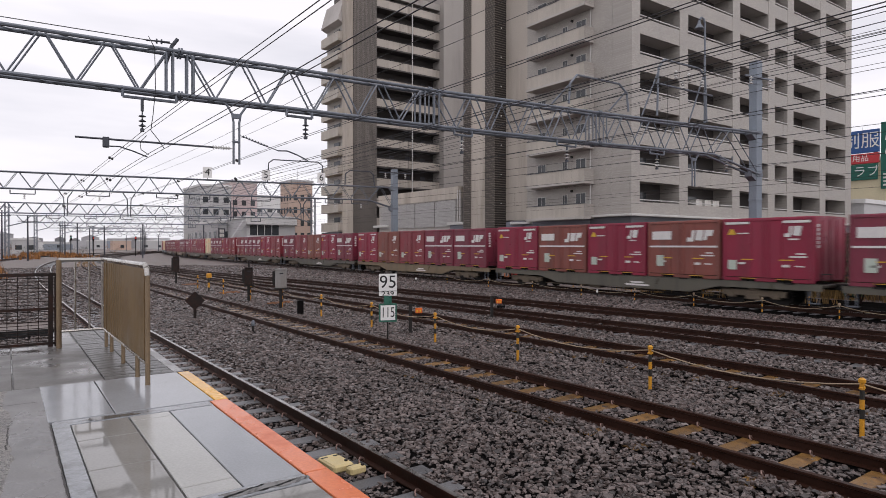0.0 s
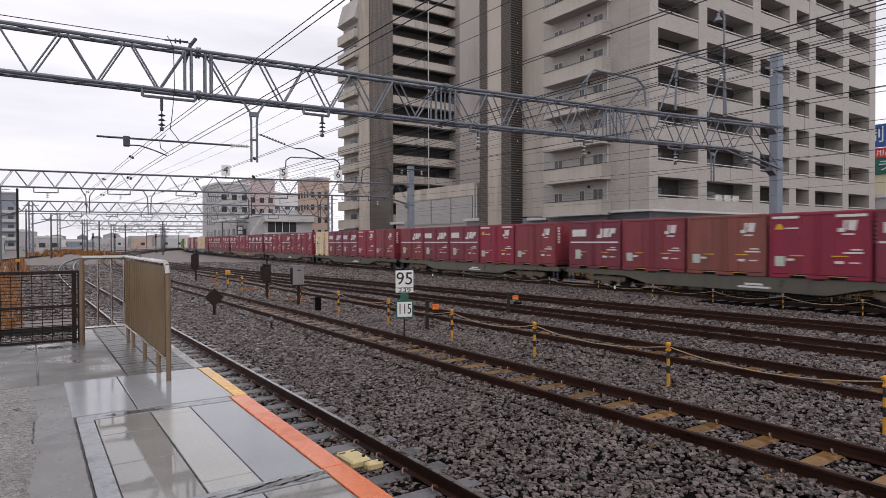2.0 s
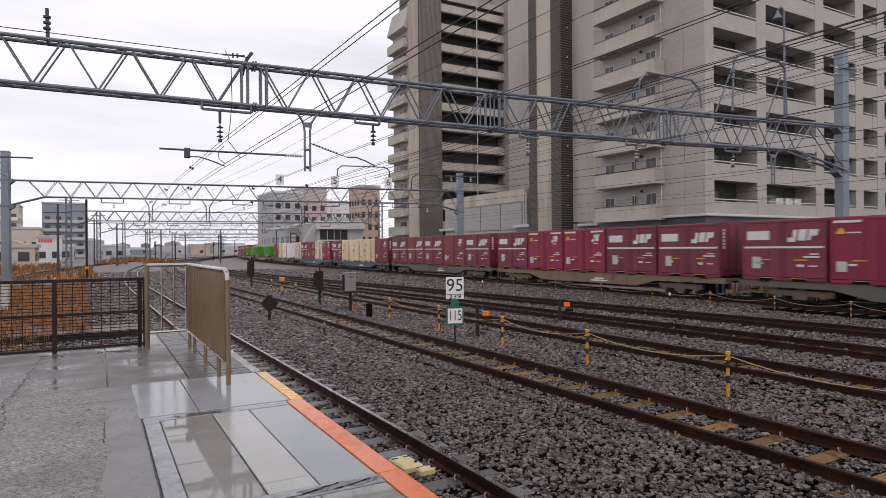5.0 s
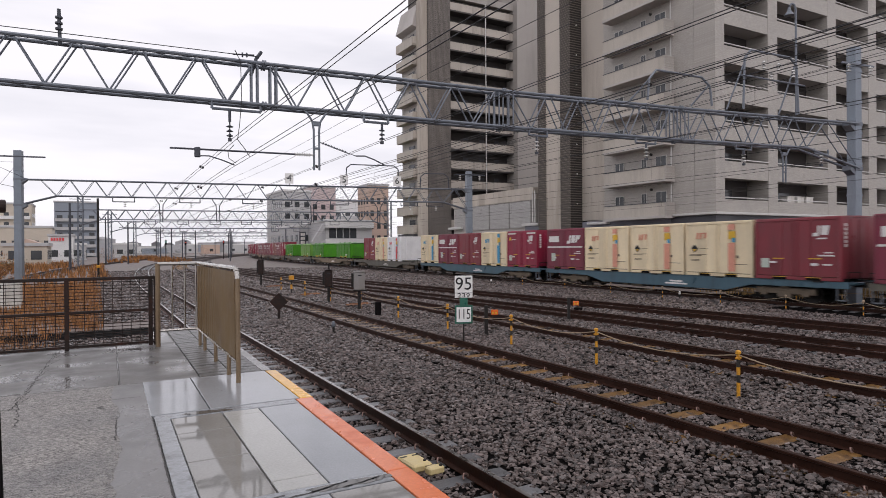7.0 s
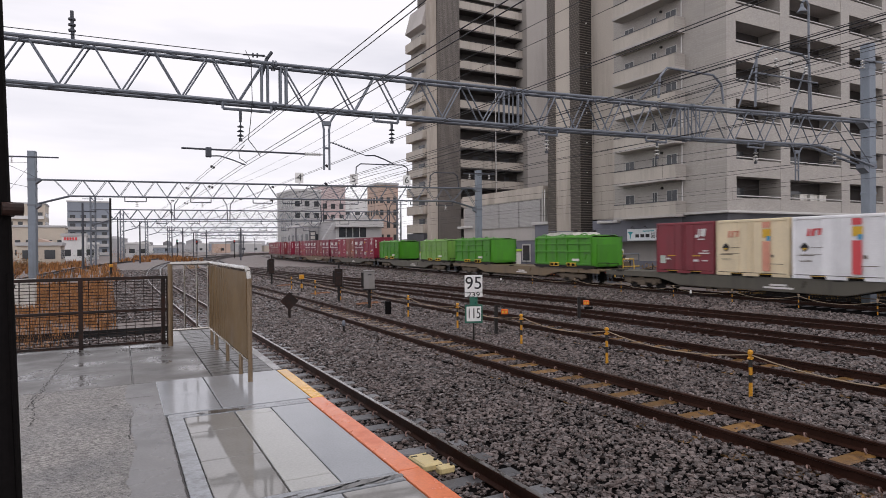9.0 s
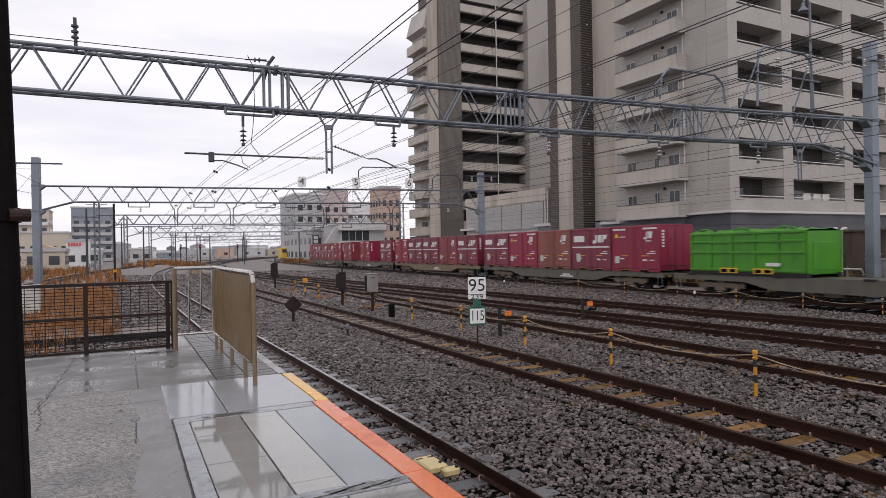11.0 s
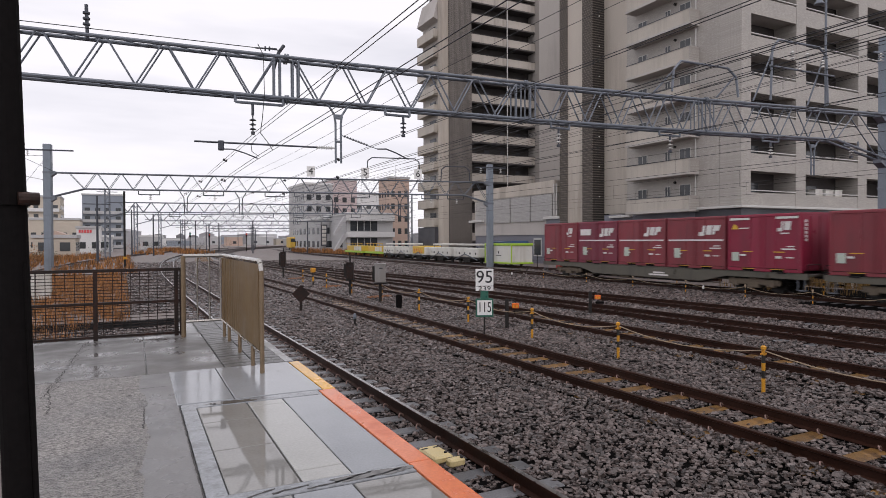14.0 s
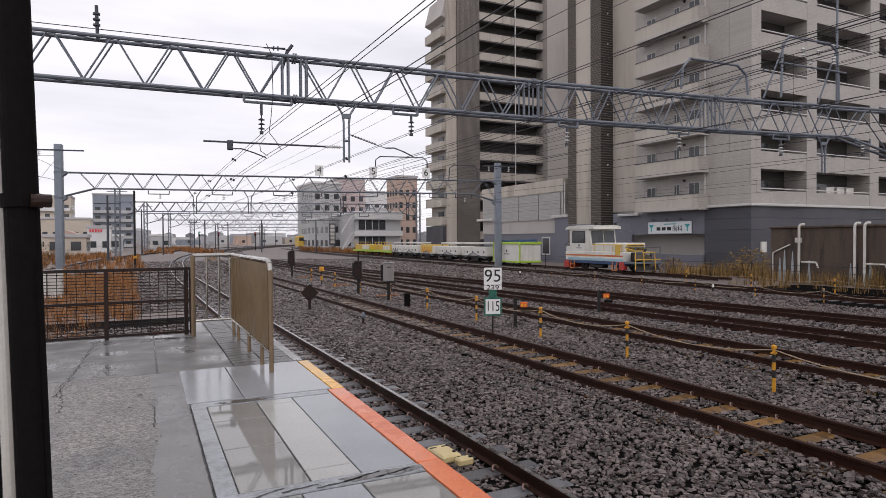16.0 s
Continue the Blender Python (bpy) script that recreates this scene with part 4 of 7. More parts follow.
# ---- gantries and overhead line ----
def gantry(p, q, z0, z1, bay, label, mat, near=True, knee=(True, True), pole_w=0.5, tops=(10.2, 10.2), width=0.42, spans=None, rise=None):
    """A lattice beam on two steel masts across the tracks."""
    p, q = Vector((*p, 0)), Vector((*q, 0))
    L = (q - p).length
    ang = math.degrees(math.atan2(q.y - p.y, q.x - p.x))
    ob = thing("line_gantry", label, "gantry", "gantries over the tracks", m=Matrix.Translation(p) @ pose(0, 0, 0, 0, 0, ang))
    n = max(int(L / bay), 4)
    h = width / 2
    rc = 0.055 if near else 0.07
    rb = 0.026 if near else 0.045
    a0, a1 = (2.6 if knee[0] else 0.0), L - (2.6 if knee[1] else 0.0)
    spans = spans or [(a0, a1, n)]
    a0, a1 = spans[0][0], spans[-1][1]
    breaks = [0.0, L] if rise is None else [r[0] for r in rise]

    def up(x):
        return 0.0 if rise is None else float(np.interp(x, breaks, [r[1] for r in rise]))
    for s in (-h, h):
        part("top_chord", Geo().path([(x, s, z1 + up(x)) for x in breaks], rc, 8), mat, ob)
        pts = [(0, s, z0 - 0.75 + up(0))] if knee[0] else []
        pts += [(x, s, z0 + up(x)) for x in sorted({a0, a1} | {x for x in breaks if a0 < x < a1})] + ([(L, s, z0 - 0.75 + up(L))] if knee[1] else [])
        part("bottom_chord", Geo().path(pts, rc, 8), mat, ob)
        for b0, b1, m in spans:
            for i in range(m):
                x0, x1 = b0 + (b1 - b0) * i / m, b0 + (b1 - b0) * (i + 1) / m
                xm = (x0 + x1) / 2
                for u, w in (((x0, s, z0 + up(x0)), (xm - 0.06, s, z1 + up(xm))), ((xm + 0.06, s, z1 + up(xm)), (x1, s, z0 + up(x1)))):
                    part("lattice_bar", Geo().tube(u, w, rb, 6), mat, ob)
        for (_, e, _), (f, _, _) in zip(spans, spans[1:]):
            for u, w in ((e, e + (f - e) * 0.36), (f, f - (f - e) * 0.36)):
                part("lattice_bar", Geo().tube((u, s, z0 + up(u)), (w, s, z1 + up(w)), rb, 6), mat, ob)
        if knee[1]:
            part("lattice_bar", Geo().tube((a1, s, z0 + up(a1)), (a1 + 1.1, s, z1 + up(a1)), rb, 6), mat, ob)
            part("lattice_bar", Geo().tube((a1 + 1.2, s, z1 + up(a1)), (L - 0.2, s, z0 - 0.6 + up(L)), rb, 6), mat, ob)
        if knee[0]:
            part("lattice_bar", Geo().tube((a0, s, z0 + up(a0)), (a0 - 1.1, s, z1 + up(a0)), rb, 6), mat, ob)
    if near:
        for i in range(2 * n):
            x0, x1 = a0 + (a1 - a0) * i / (2 * n), a0 + (a1 - a0) * (i + 1) / (2 * n)
            sg = h if i % 2 else -h
            part("cross_bar", Geo().tube((x0, -sg, z0 + up(x0)), (x1, sg, z0 + up(x1)), 0.018, 5), mat, ob)
            part("cross_bar", Geo().tube((x0, sg, z1 + up(x0)), (x1, -sg, z1 + up(x1)), 0.018, 5), mat, ob)
    for k, x in enumerate((0, L)):
        t = tops[k]
        if t <= 0:
            continue
        w = pole_w / 2
        if not near:
            lg = Geo()
            for sx in (-w, w):
                for sy in (-w, w):
                    lg.box(x + sx - 0.05, sy - 0.05, -0.3, x + sx + 0.05, sy + 0.05, t)
            for j in range(int(t / 0.8)):
                zz, e = j * 0.8, (w, -w)[j % 2]
                for sy in (-w, w):
                    lg.tube((x - e, sy, zz), (x + e, sy, zz + 0.8), 0.03, 4)
            m = part("mast", lg, M["galv"], ob, "lattice steel mast")
            part("mast_arm", Geo().tube((x - 1.3, 0, t - 0.5), (x + 1.3, 0, t - 0.5), 0.05, 6), M["galv"], m)
            continue
        m = part("mast", Geo().soft(x - w, -w, -0.3, x + w, w, t, 0.03), M["galv_pale"], ob, "pale blue-grey steel mast")
        for zz in [0.4 + 1.35 * i for i in range(int(t / 1.35))]:
            part("band", Geo().soft(x - w - 0.012, -w - 0.012, zz, x + w + 0.012, w + 0.012, zz + 0.09, 0.006), M["galv_pale"], m)
        inner = x + (w if k == 0 else -w)
        reach = 0.3 if k == 0 else -0.3
        for zb, drop in ((z1 + up(x), 0.34), (z0 - 0.75 + up(x), 0.3)):
            part("mast_bracket", Geo().prism([(inner, zb + 0.12), (inner + reach, zb + 0.09), (inner + reach, zb - 0.09), (inner, zb - drop)], 1, -w + 0.02, w - 0.02), M["galv"], m)
            part("clamp_band", Geo().soft(x - w - 0.02, -w - 0.02, zb - 0.1, x + w + 0.02, w + 0.02, zb + 0.08, 0.008), M["galv"], m)
    return ob, L


def bell(c, k=1.0):
    """A string of insulator sheds hanging at c."""
    prof = []
    for i in range(3):
        z = -i * 0.13 * k
        prof += [(0.02, z), (0.035, z - 0.02), (0.10 * k, z - 0.07), (0.095 * k, z - 0.085), (0.03, z - 0.09)]
    return Geo().lathe(c, prof, 12)


G1P, G1Q = (-9.3, 20.46), (29.2, 15.13)
g1, g1L = gantry(G1P, G1Q, 6.56, 7.76, 1.57, "long blue-grey steel lattice gantry carrying overhead wires", M["galv"], True, (True, True), 0.42, (9.6, 11.0), spans=[(2.30, 12.76, 7), (14.71, 20.49, 4), (22.6, 28.0, 4), (29.6, 35.69, 4)], rise=[(0.0, 0.27), (13.78, -0.04), (21.56, -0.18), (29.07, -0.2), (38.87, -0.15)])


def gx(x):
    """Place along the near gantry for a sideways place in the yard."""
    return (x - G1P[0]) / (G1Q[0] - G1P[0]) * g1L


def g1_up(c):
    """Camber of the near gantry at a place along it."""
    return float(np.interp(c, [0.0, 13.78, 21.56, 29.07, 38.87], [0.27, -0.04, -0.18, -0.2, -0.15]))


def rod_insulator(c, z_top, z_end, discs, parent, mat):
    """A hanging rod with a few thin sheds near its foot."""
    rod = part("hanger", Geo().tube((c, -0.21, z_top), (c, -0.21, z_top - 0.42 * (z_top - z_end)), 0.04, 8).tube((c, -0.21, z_top), (c, -0.21, z_end), 0.018, 6), M["galv_dark"], parent)
    for k in range(discs):
        z = z_end + 0.06 + k * 0.13
        part("insulator", Geo().lathe((c, -0.21, z), [(0.03, 0.05), (0.05, 0.035), (0.095, 0.01), (0.09, -0.005), (0.03, -0.015)], 12), mat, rod)
    part("clamp", Geo().soft(c - 0.05, -0.26, z_end - 0.09, c + 0.05, -0.16, z_end, 0.01), M["galv_dark"], rod)


# splices, hangers and drop posts on the near gantry
for x in (4.35, 12.06, 19.5):
    u = g1_up(gx(x))
    for dx in (-0.35, -0.18, 0.18, 0.35):
        for s in (-0.21, 0.21):
            part("splice_bar", Geo().tube((gx(x) + dx, s, 6.56 + u), (gx(x) + dx, s, 7.76 + u), 0.028, 6), M["galv"], g1)
    for s in (-0.21, 0.21):
        for z in (7.76, 6.56):
            part("splice_flange", Geo().tube((gx(x) - 0.06, s, z + u), (gx(x) - 0.01, s, z + u), 0.1, 10).tube((gx(x) + 0.01, s, z + u), (gx(x) + 0.06, s, z + u), 0.1, 10), M["galv"], g1)
for xl, xr, xi, zb in ((2.93, 4.25, 3.40, 5.5), (7.28, 8.05, 7.85, 5.66), (13.0, 13.7, 13.29, 5.6), (17.4, 18.3, 17.87, 5.6), (22.2, 23.0, 22.6, 5.6), (26.5, 27.3, 26.9, 5.75)):
    a, b, c = gx(xl), gx(xr), gx(xi)
    u = g1_up(c) - 0.02
    part("hanger_frame", Geo().path([(a, -0.21, 6.56 + u), (a, -0.21, 6.36 + u), (b, -0.21, 6.34 + u), (b, -0.21, 6.56 + u)], 0.04, 6), M["galv"], g1)
    rod_insulator(c, 6.34 + u, zb, 3, g1, M["insulator"] if xl > 10 else M["galv_dark"])
for x, zb in ((5.84, 4.68), (24.8, 4.9)):
    c = gx(x)
    u = g1_up(c)
    for s in (-0.08, 0.08):
        part("drop_post", Geo().path([(c + 5.2 * s, -0.2, 6.56 + u), (c + 3.2 * s, -0.2, 6.42 + u), (c + 1.5 * s, -0.2, 6.2 + u), (c + s, -0.2, 5.95 + u), (c + s, -0.2, zb)], 0.033, 7), M["galv"], g1)
    part("drop_plate", Geo().soft(c - 0.12, -0.24, 6.0, c + 0.12, -0.16, 6.14, 0.01), M["galv"], g1)
    part("drop_plate", Geo().soft(c - 0.1, -0.24, 5.3, c + 0.1, -0.16, 5.36, 0.01), M["galv"], g1)
arm = part("pull_off_arm", Geo().tube((gx(1.84), -0.2, 5.15), (gx(5.2), -0.2, 5.13), 0.027, 8), M["galv_dark"], g1)
ins = Geo()
for i in range(7):
    ins.tube((gx(5.2) + 0.07 * i, -0.2, 5.13), (gx(5.2) + 0.07 * i + 0.045, -0.2, 5.13), 0.062, 10, 0.025)
ins.tube((gx(5.2), -0.2, 5.13), (gx(5.76), -0.2, 5.13), 0.02, 6)
part("insulator", ins, M["insulator"], arm)
part("arm_clamp", Geo().soft(gx(2.46), -0.26, 4.92, gx(2.62), -0.14, 5.2, 0.02), M["galv_dark"], arm)
part("registration_arm", Geo().path([(gx(2.54), -0.2, 4.96), (gx(2.85), -0.2, 4.97), (gx(3.2), -0.22, 4.86), (gx(3.52), -0.25, 4.73)], 0.018, 6), M["galv_dark"], arm)
part("registration_arm", Geo().path([(gx(7.03), -0.2, 5.16), (gx(7.3), -0.22, 5.17), (gx(7.6), -0.25, 5.06), (gx(7.89), -0.3, 4.91)], 0.02, 6), M["galv_dark"], g1)
chain = part("stay_chain", Geo().path([(gx(5.95), -0.2, 5.52), (gx(6.4), -0.2, 5.36), (gx(7.03), -0.2, 5.16)], 0.012, 5), M["galv_dark"], g1)
for k in range(9):
    f = k / 9
    chain_x, chain_z = 6.02 + 0.75 * f, 5.50 - 0.25 * f
    part("chain_shed", Geo().tube((gx(chain_x), -0.2, chain_z), (gx(chain_x + 0.04), -0.2, chain_z - 0.014), 0.042, 8, 0.02), M["galv_dark"], chain)
# feeder drop from the top cable to the line, and jumper loops
part("feeder_drop", Geo().path([(gx(3.55), -0.3, 8.0), (gx(3.7), -0.3, 7.7), (gx(3.72), -0.3, 6.6), (gx(3.66), -0.32, 5.9), (gx(3.6), -0.34, 5.45), (gx(3.78), -0.4, 5.2), (gx(3.92), -0.5, 4.95)], 0.011, 5), M["wire"], g1)
part("jumper", Geo().path([(gx(3.5), -0.3, 5.3), (gx(3.34), -0.35, 5.1), (gx(3.36), -0.4, 4.9), (gx(3.55), -0.45, 4.76)], 0.01, 5), M["wire"], g1)
part("cable_strain", Geo().tube((gx(3.5), 0, 7.97), (gx(4.1), 0, 8.0), 0.022, 6).tube((gx(3.75), 0, 7.98), (gx(3.79), 0, 7.98), 0.07, 8).tube((gx(3.87), 0, 7.985), (gx(3.91), 0, 7.985), 0.07, 8), M["galv_dark"], g1)
# hoops and posts on top
for a, b, top in ((17.95, 21.0, 8.9), (22.6, 25.6, 10.15)):
    part("hoop", Geo().path([(gx(a), -0.21, 7.76), (gx(a + 0.08), -0.21, top - 0.35), (gx(a + 0.4), -0.21, top), (gx(b - 0.5), -0.21, top - 0.08), (gx(b - 0.1), -0.21, top - 0.4), (gx(b), -0.21, 7.76)], 0.045, 8), M["galv"], g1)
    part("hoop_stay", Geo().tube((gx(a - 0.55), 0.1, 7.76), (gx(a + 0.2), -0.21, top - 0.25), 0.035, 7), M["galv"], g1)
    part("hoop_stay", Geo().tube((gx(b - 0.75), 0.1, 7.76), (gx(b - 0.2), -0.21, top - 0.4), 0.035, 7), M["galv"], g1)
lp = part("lamp_post", Geo().path([(gx(25.73), 0, 7.76), (gx(25.73), 0, 12.2), (gx(25.65), 0, 12.38), (gx(25.5), 0, 12.42), (gx(25.38), 0, 12.3)], 0.045, 8), M["galv"], g1)
part("lamp_head", Geo().lathe((gx(25.36), 0, 11.9), [(0.2, 0), (0.19, 0.04), (0.08, 0.2), (0.05, 0.36)], 14), M["galv"], lp)
part("cross_arm", Geo().tube((gx(22.5), -0.25, 9.1), (gx(25.9), -0.25, 8.95), 0.04, 8), M["galv"], g1)
for x, z in ((23.6, 9.75), (24.4, 9.75), (25.2, 9.55), (24.0, 9.35)):
    part("insulator", bell((gx(x), -0.3, z), 0.9), M["insulator"], g1)
part("lightning_horn", Geo().tube((gx(-0.78), 0, 7.76), (gx(-0.8), 0, 8.7), 0.045, 8).tube((gx(-0.8), 0, 8.45), (gx(-0.8), 0, 8.5), 0.09, 8).tube((gx(-0.8), 0, 8.3), (gx(-0.8), 0, 8.35), 0.09, 8).tube((gx(-0.8), 0, 8.15), (gx(-0.8), 0, 8.2), 0.09, 8), M["galv_dark"], g1)
part("wire_bracket", Geo().path([(gx(4.0), 0, 7.4), (gx(4.15), 0, 7.9), (gx(4.3), 0, 8.12)], 0.05, 8), M["galv_dark"], g1)
for i in range(1, 2):
    z = 9.5 + 0.62 * i
    part("mast_arm", Geo().soft(g1L - 1.1, -0.3, z, g1L + 0.9, -0.22, z + 0.08, 0.01), M["galv"], g1) if i % 2 else None
    for x in (-0.75, 0.62):
        part("insulator", bell((g1L + x, -0.3, z + 0.02), 1.0), M["insulator"], g1)

G2 = ((-5.2, 58.5), (31.5, 51.3))
g2, g2L = gantry(*G2, 6.6, 7.86, 2.0, "steel lattice gantry with numbered plates over the yard", M["galv"], True, (True, True), 0.55, (10.1, 9.6))
for x in (10.2, 14.6, 22.5, 28.5):
    for s in (-0.09, 0.09):
        part("drop_post", Geo().path([(x + 5 * s, -0.2, 6.5), (x + 1.5 * s, -0.2, 6.0), (x + s, -0.2, 4.6)], 0.04, 6), M["galv_dark"], g2)
for x in (7.5, 12.5, 17.5, 20.0, 25.0, 31.5, 34.0):
    part("hanger_frame", Geo().path([(x - 0.9, -0.21, 6.5), (x - 0.9, -0.21, 6.2), (x + 0.7, -0.21, 6.2), (x + 0.7, -0.21, 6.5)], 0.04, 6), M["galv_dark"], g2)
    part("insulator", bell((x, -0.21, 6.2), 1.2), M["insulator"], g2)
for a, b, top in ((25.5, 30.5, 9.9), (32.5, 35.4, 9.3)):
    part("hoop", Geo().path([(a, 0, 7.8), (a + 0.1, 0, top - 0.3), (a + 0.5, 0, top), (b - 0.5, 0, top), (b - 0.1, 0, top - 0.3), (b, 0, 7.8)], 0.05, 8), M["galv_dark"], g2)
for x, z in ((-1.3, 9.55), (36.4, 9.2), (38.4, 9.2)):
    part("insulator", bell((x, -0.3, z), 1.3), M["insulator"], g2)
part("mast_arm", Geo().soft(-1.6, -0.3, 9.55, 1.9, -0.2, 9.66, 0.01), M["galv_dark"], g2)
part("mast_arm", Geo().soft(g2L - 1.6, -0.3, 9.2, g2L + 1.6, -0.2, 9.31, 0.01), M["galv_dark"], g2)


def text(name, body, size, mat, parent, m, label=""):
    cu = bpy.data.curves.new(name, "FONT")
    cu.body, cu.size, cu.extrude = body, size, 0.004
    cu.align_x, cu.align_y = "CENTER", "CENTER"
    tmp = bpy.data.objects.new(name, cu)
    scene.collection.objects.link(tmp)
    me = bpy.data.meshes.new_from_object(tmp.evaluated_get(bpy.context.evaluated_depsgraph_get()))
    bpy.data.objects.remove(tmp)
    me.materials.clear()
    me.materials.append(mat)
    ob = new(name, me)
    ob.parent = parent
    ob.matrix_basis = m
    return tagged(ob, label)


# number plates of the tracks on the second gantry
for digit, x in (("4", 20.5), ("5", 25.3), ("6", 30.2)):
    pl = thing("number_plate", "white track number plate with dark digit on gantry", "sign", "track number plates", m=g2.matrix_basis @ pose(x, -0.4, 8.45))
    part("plate", Geo().soft(-0.36, -0.02, -0.45, 0.36, 0.02, 0.45, 0.01), M["white"], pl)
    part("bracket", Geo().tube((0, 0.05, -0.7), (0, 0.05, 0.4), 0.03, 6), M["galv_dark"], pl)
    text("digit", digit, 0.85, M["ink"], pl, pose(0, -0.03, 0, 90))

# farther gantries, smaller with distance
FAR = [((-1.8, 99.3), (41.1, 91.3)), ((2.5, 140.0), (46.5, 130.0)), ((9.0, 182.0), (54.0, 170.0)), ((18.0, 228.0), (64.0, 214.0)), ((34.0, 290.0), (80.0, 272.0))]
for i, (p, q) in enumerate(FAR):
    g, L = gantry(p, q, 6.5, 7.85, 2.2 + i * 0.6, "distant dark steel gantry over the curving tracks", M["galv"], False, (True, True), 0.6, (9.8, 9.6), 0.5)
    for k in range(1, 4):
        part("mast", Geo().soft(L * k / 4 - 0.12, -0.12, -0.3, L * k / 4 + 0.12, 0.12, 6.5, 0.02), M["galv_dark"], g) if i != 0 else None
    for k in range(2, 9):
        part("hanger_frame", Geo().path([(L * k / 10 - 0.7, 0, 6.5), (L * k / 10 - 0.7, 0, 5.9), (L * k / 10 + 0.7, 0, 5.9), (L * k / 10 + 0.7, 0, 6.5)], 0.05, 5), M["galv_dark"], g)
# slender posts beside the far tracks
for x, y, h in ((-2.4, 78, 7.6), (4.8, 118, 7.2), (1.6, 128, 8.4), (12.5, 150, 7.5), (21.0, 160, 7.0), (15.5, 200, 7.5), (27.0, 205, 7.0), (33.0, 180, 7.2)):
    ps = thing("line_post", "slender dark steel post beside the tracks", "pole", "posts along the tracks", m=pose(x, y, -0.25))
    part("shaft", Geo().tube((0, 0, 0), (0, 0, h), 0.14, 8, 0.1), M["galv_dark"], ps)
    part("arm", Geo().tube((-1.3, 0, h - 0.9), (1.3, 0, h - 0.9), 0.05, 6), M["galv_dark"], ps)


def g_y(g, x):
    (x0, y0), (x1, y1) = g
    return y0 + (y1 - y0) * (x - x0) / (x1 - x0)


SUPPORTS = [-22.0, (G1P, G1Q), G2, FAR[0], FAR[1], FAR[2]]


def wire(fn, z, sag, r=0.011, label="dark overhead wire strung between the gantries", steps=8):
    pts, last = [], None
    for s in SUPPORTS:
        y = s if isinstance(s, float) else g_y(s, fn(s[0][1]))
        p = Vector((fn(y), y, z))
        if last is not None:
            for i in range(1, steps + 1):
                k = i / steps
                q = last.lerp(p, k)
                pts.append(Vector((fn(q.y) if q.y > 60 else q.x, q.y, q.z - sag * 4 * k * (1 - k))))
        else:
            pts.append(p)
        last = p
    w = setting("overhead_wire", Geo().path(pts, r, 5), M["wire"], label, "wire")
    return w, pts


def offset(key, dx):
    return lambda y: LINES[key](y) + dx


for key, dx, zc, zm in (("near", 0.47, 0, 5.5), ("near", 0.59, 0, 5.5), ("near", 0.36, 4.7, 0), ("near", 0.50, 4.7, 0), ("second", 0.16, 0, 5.6), ("second", 0.28, 0, 5.6), ("second", 0.02, 4.85, 0), ("second", 0.16, 4.85, 0), ("third", -0.25, 4.8, 5.86), ("third", -0.05, 0, 5.73), ("fourth", 0.1, 4.8, 5.6), ("fifth", 0.0, 4.8, 5.6), ("freight", -0.3, 4.85, 5.65), ("siding", 0.0, 4.9, 5.6)):
    w1, low = wire(offset(key, dx), zc, 0.02, 0.0075) if zc else (None, [])
    w2, high = wire(offset(key, dx), zm, 0.025, 0.008, "messenger wire above the contact wire") if zm else (None, [])
    if key in ("near", "second"):
        for a, b in zip((low or high)[9:14:2], (low or high)[10:15:2]):
            c = a.lerp(b, 0.15 + abs(dx) * 0.5)
            part("bead_insulator", Geo().lathe((c.x, c.y, c.z), [(0.01, 0.05), (0.035, 0.035), (0.045, 0), (0.035, -0.035), (0.01, -0.05)], 8), M["wire"], w1 or w2)
    for a, b in zip(low[1:-1], high[1:-1]):
        if abs(a.y) < 95:
            part("dropper", Geo().tube((a.x, a.y, a.z), (b.x, b.y, b.z), 0.003, 4), M["wire"], w1)
for x, z in ((27.9, 10.9), (30.3, 10.9), (28.1, 10.2), (30.4, 10.2), (28.4, 9.5), (29.9, 8.9), (24.1, 9.4), (25.0, 9.2), (23.4, 9.45), (19.2, 8.75), (20.4, 8.6), (18.6, 8.8)):
    wire(lambda y, x=x: x + 0.03 * y + curve_far(y, 100, 700), z, 0.2, 0.011, "dark feeder wire along the gantry tops")
for x, z in ((9.4, 7.95), (10.2, 7.9)):
    wire(lambda y, x=x: x + curve_far(y, 66, 320), z, 0.2, 0.008, "thin dark feeder wire over the yard")
setting("overhead_wire", Geo().path([(-9.0, 20.4, 8.28), (-4.5, 19.75, 8.14), (4.2, 18.55, 7.95)], 0.012, 5), M["wire"], "thin cable strung along the gantry", "wire")
for a, b in (((-14, 40, 11.5), (-4.9, 58.3, 8.0)), ((-4.9, 58.3, 9.6), (-12, 90, 7.0)), ((-14, 62, 9.3), (-5.2, 58.5, 9.2)), ((-16, 50, 8.9), (-5.2, 58.5, 7.2))):
    setting("stay_wire", Geo().tube(a, b, 0.015, 5), M["wire"], "stay wire of the mast", "wire")

# ---- lineside things ----
sign = thing("speed_sign", "white speed board over a green-edged board on a thin post", "sign", m=pose(8.02, 13.35, -0.17, 0, 0, -20))
part("post", Geo().tube((0, 0, 0), (0, 0, 1.3), 0.022, 8), M["dark_steel"], sign)
b1 = part("upper_board", Geo().soft(-0.226, -0.035, 1.25, 0.226, -0.02, 1.80, 0.006), M["white"], sign)
part("divider", Geo().box(-0.226, -0.039, 1.365, 0.226, -0.0365, 1.377), M["ink"], b1)
text("number", "95", 0.44, M["ink"], b1, pose(0, -0.038, 1.585, 90))
text("number", "239", 0.145, M["ink"], b1, Matrix.Translation((0, -0.038, 1.307)) @ pose(0, 0, 0, 90) @ Matrix.Diagonal((1.5, 1, 1, 1)))
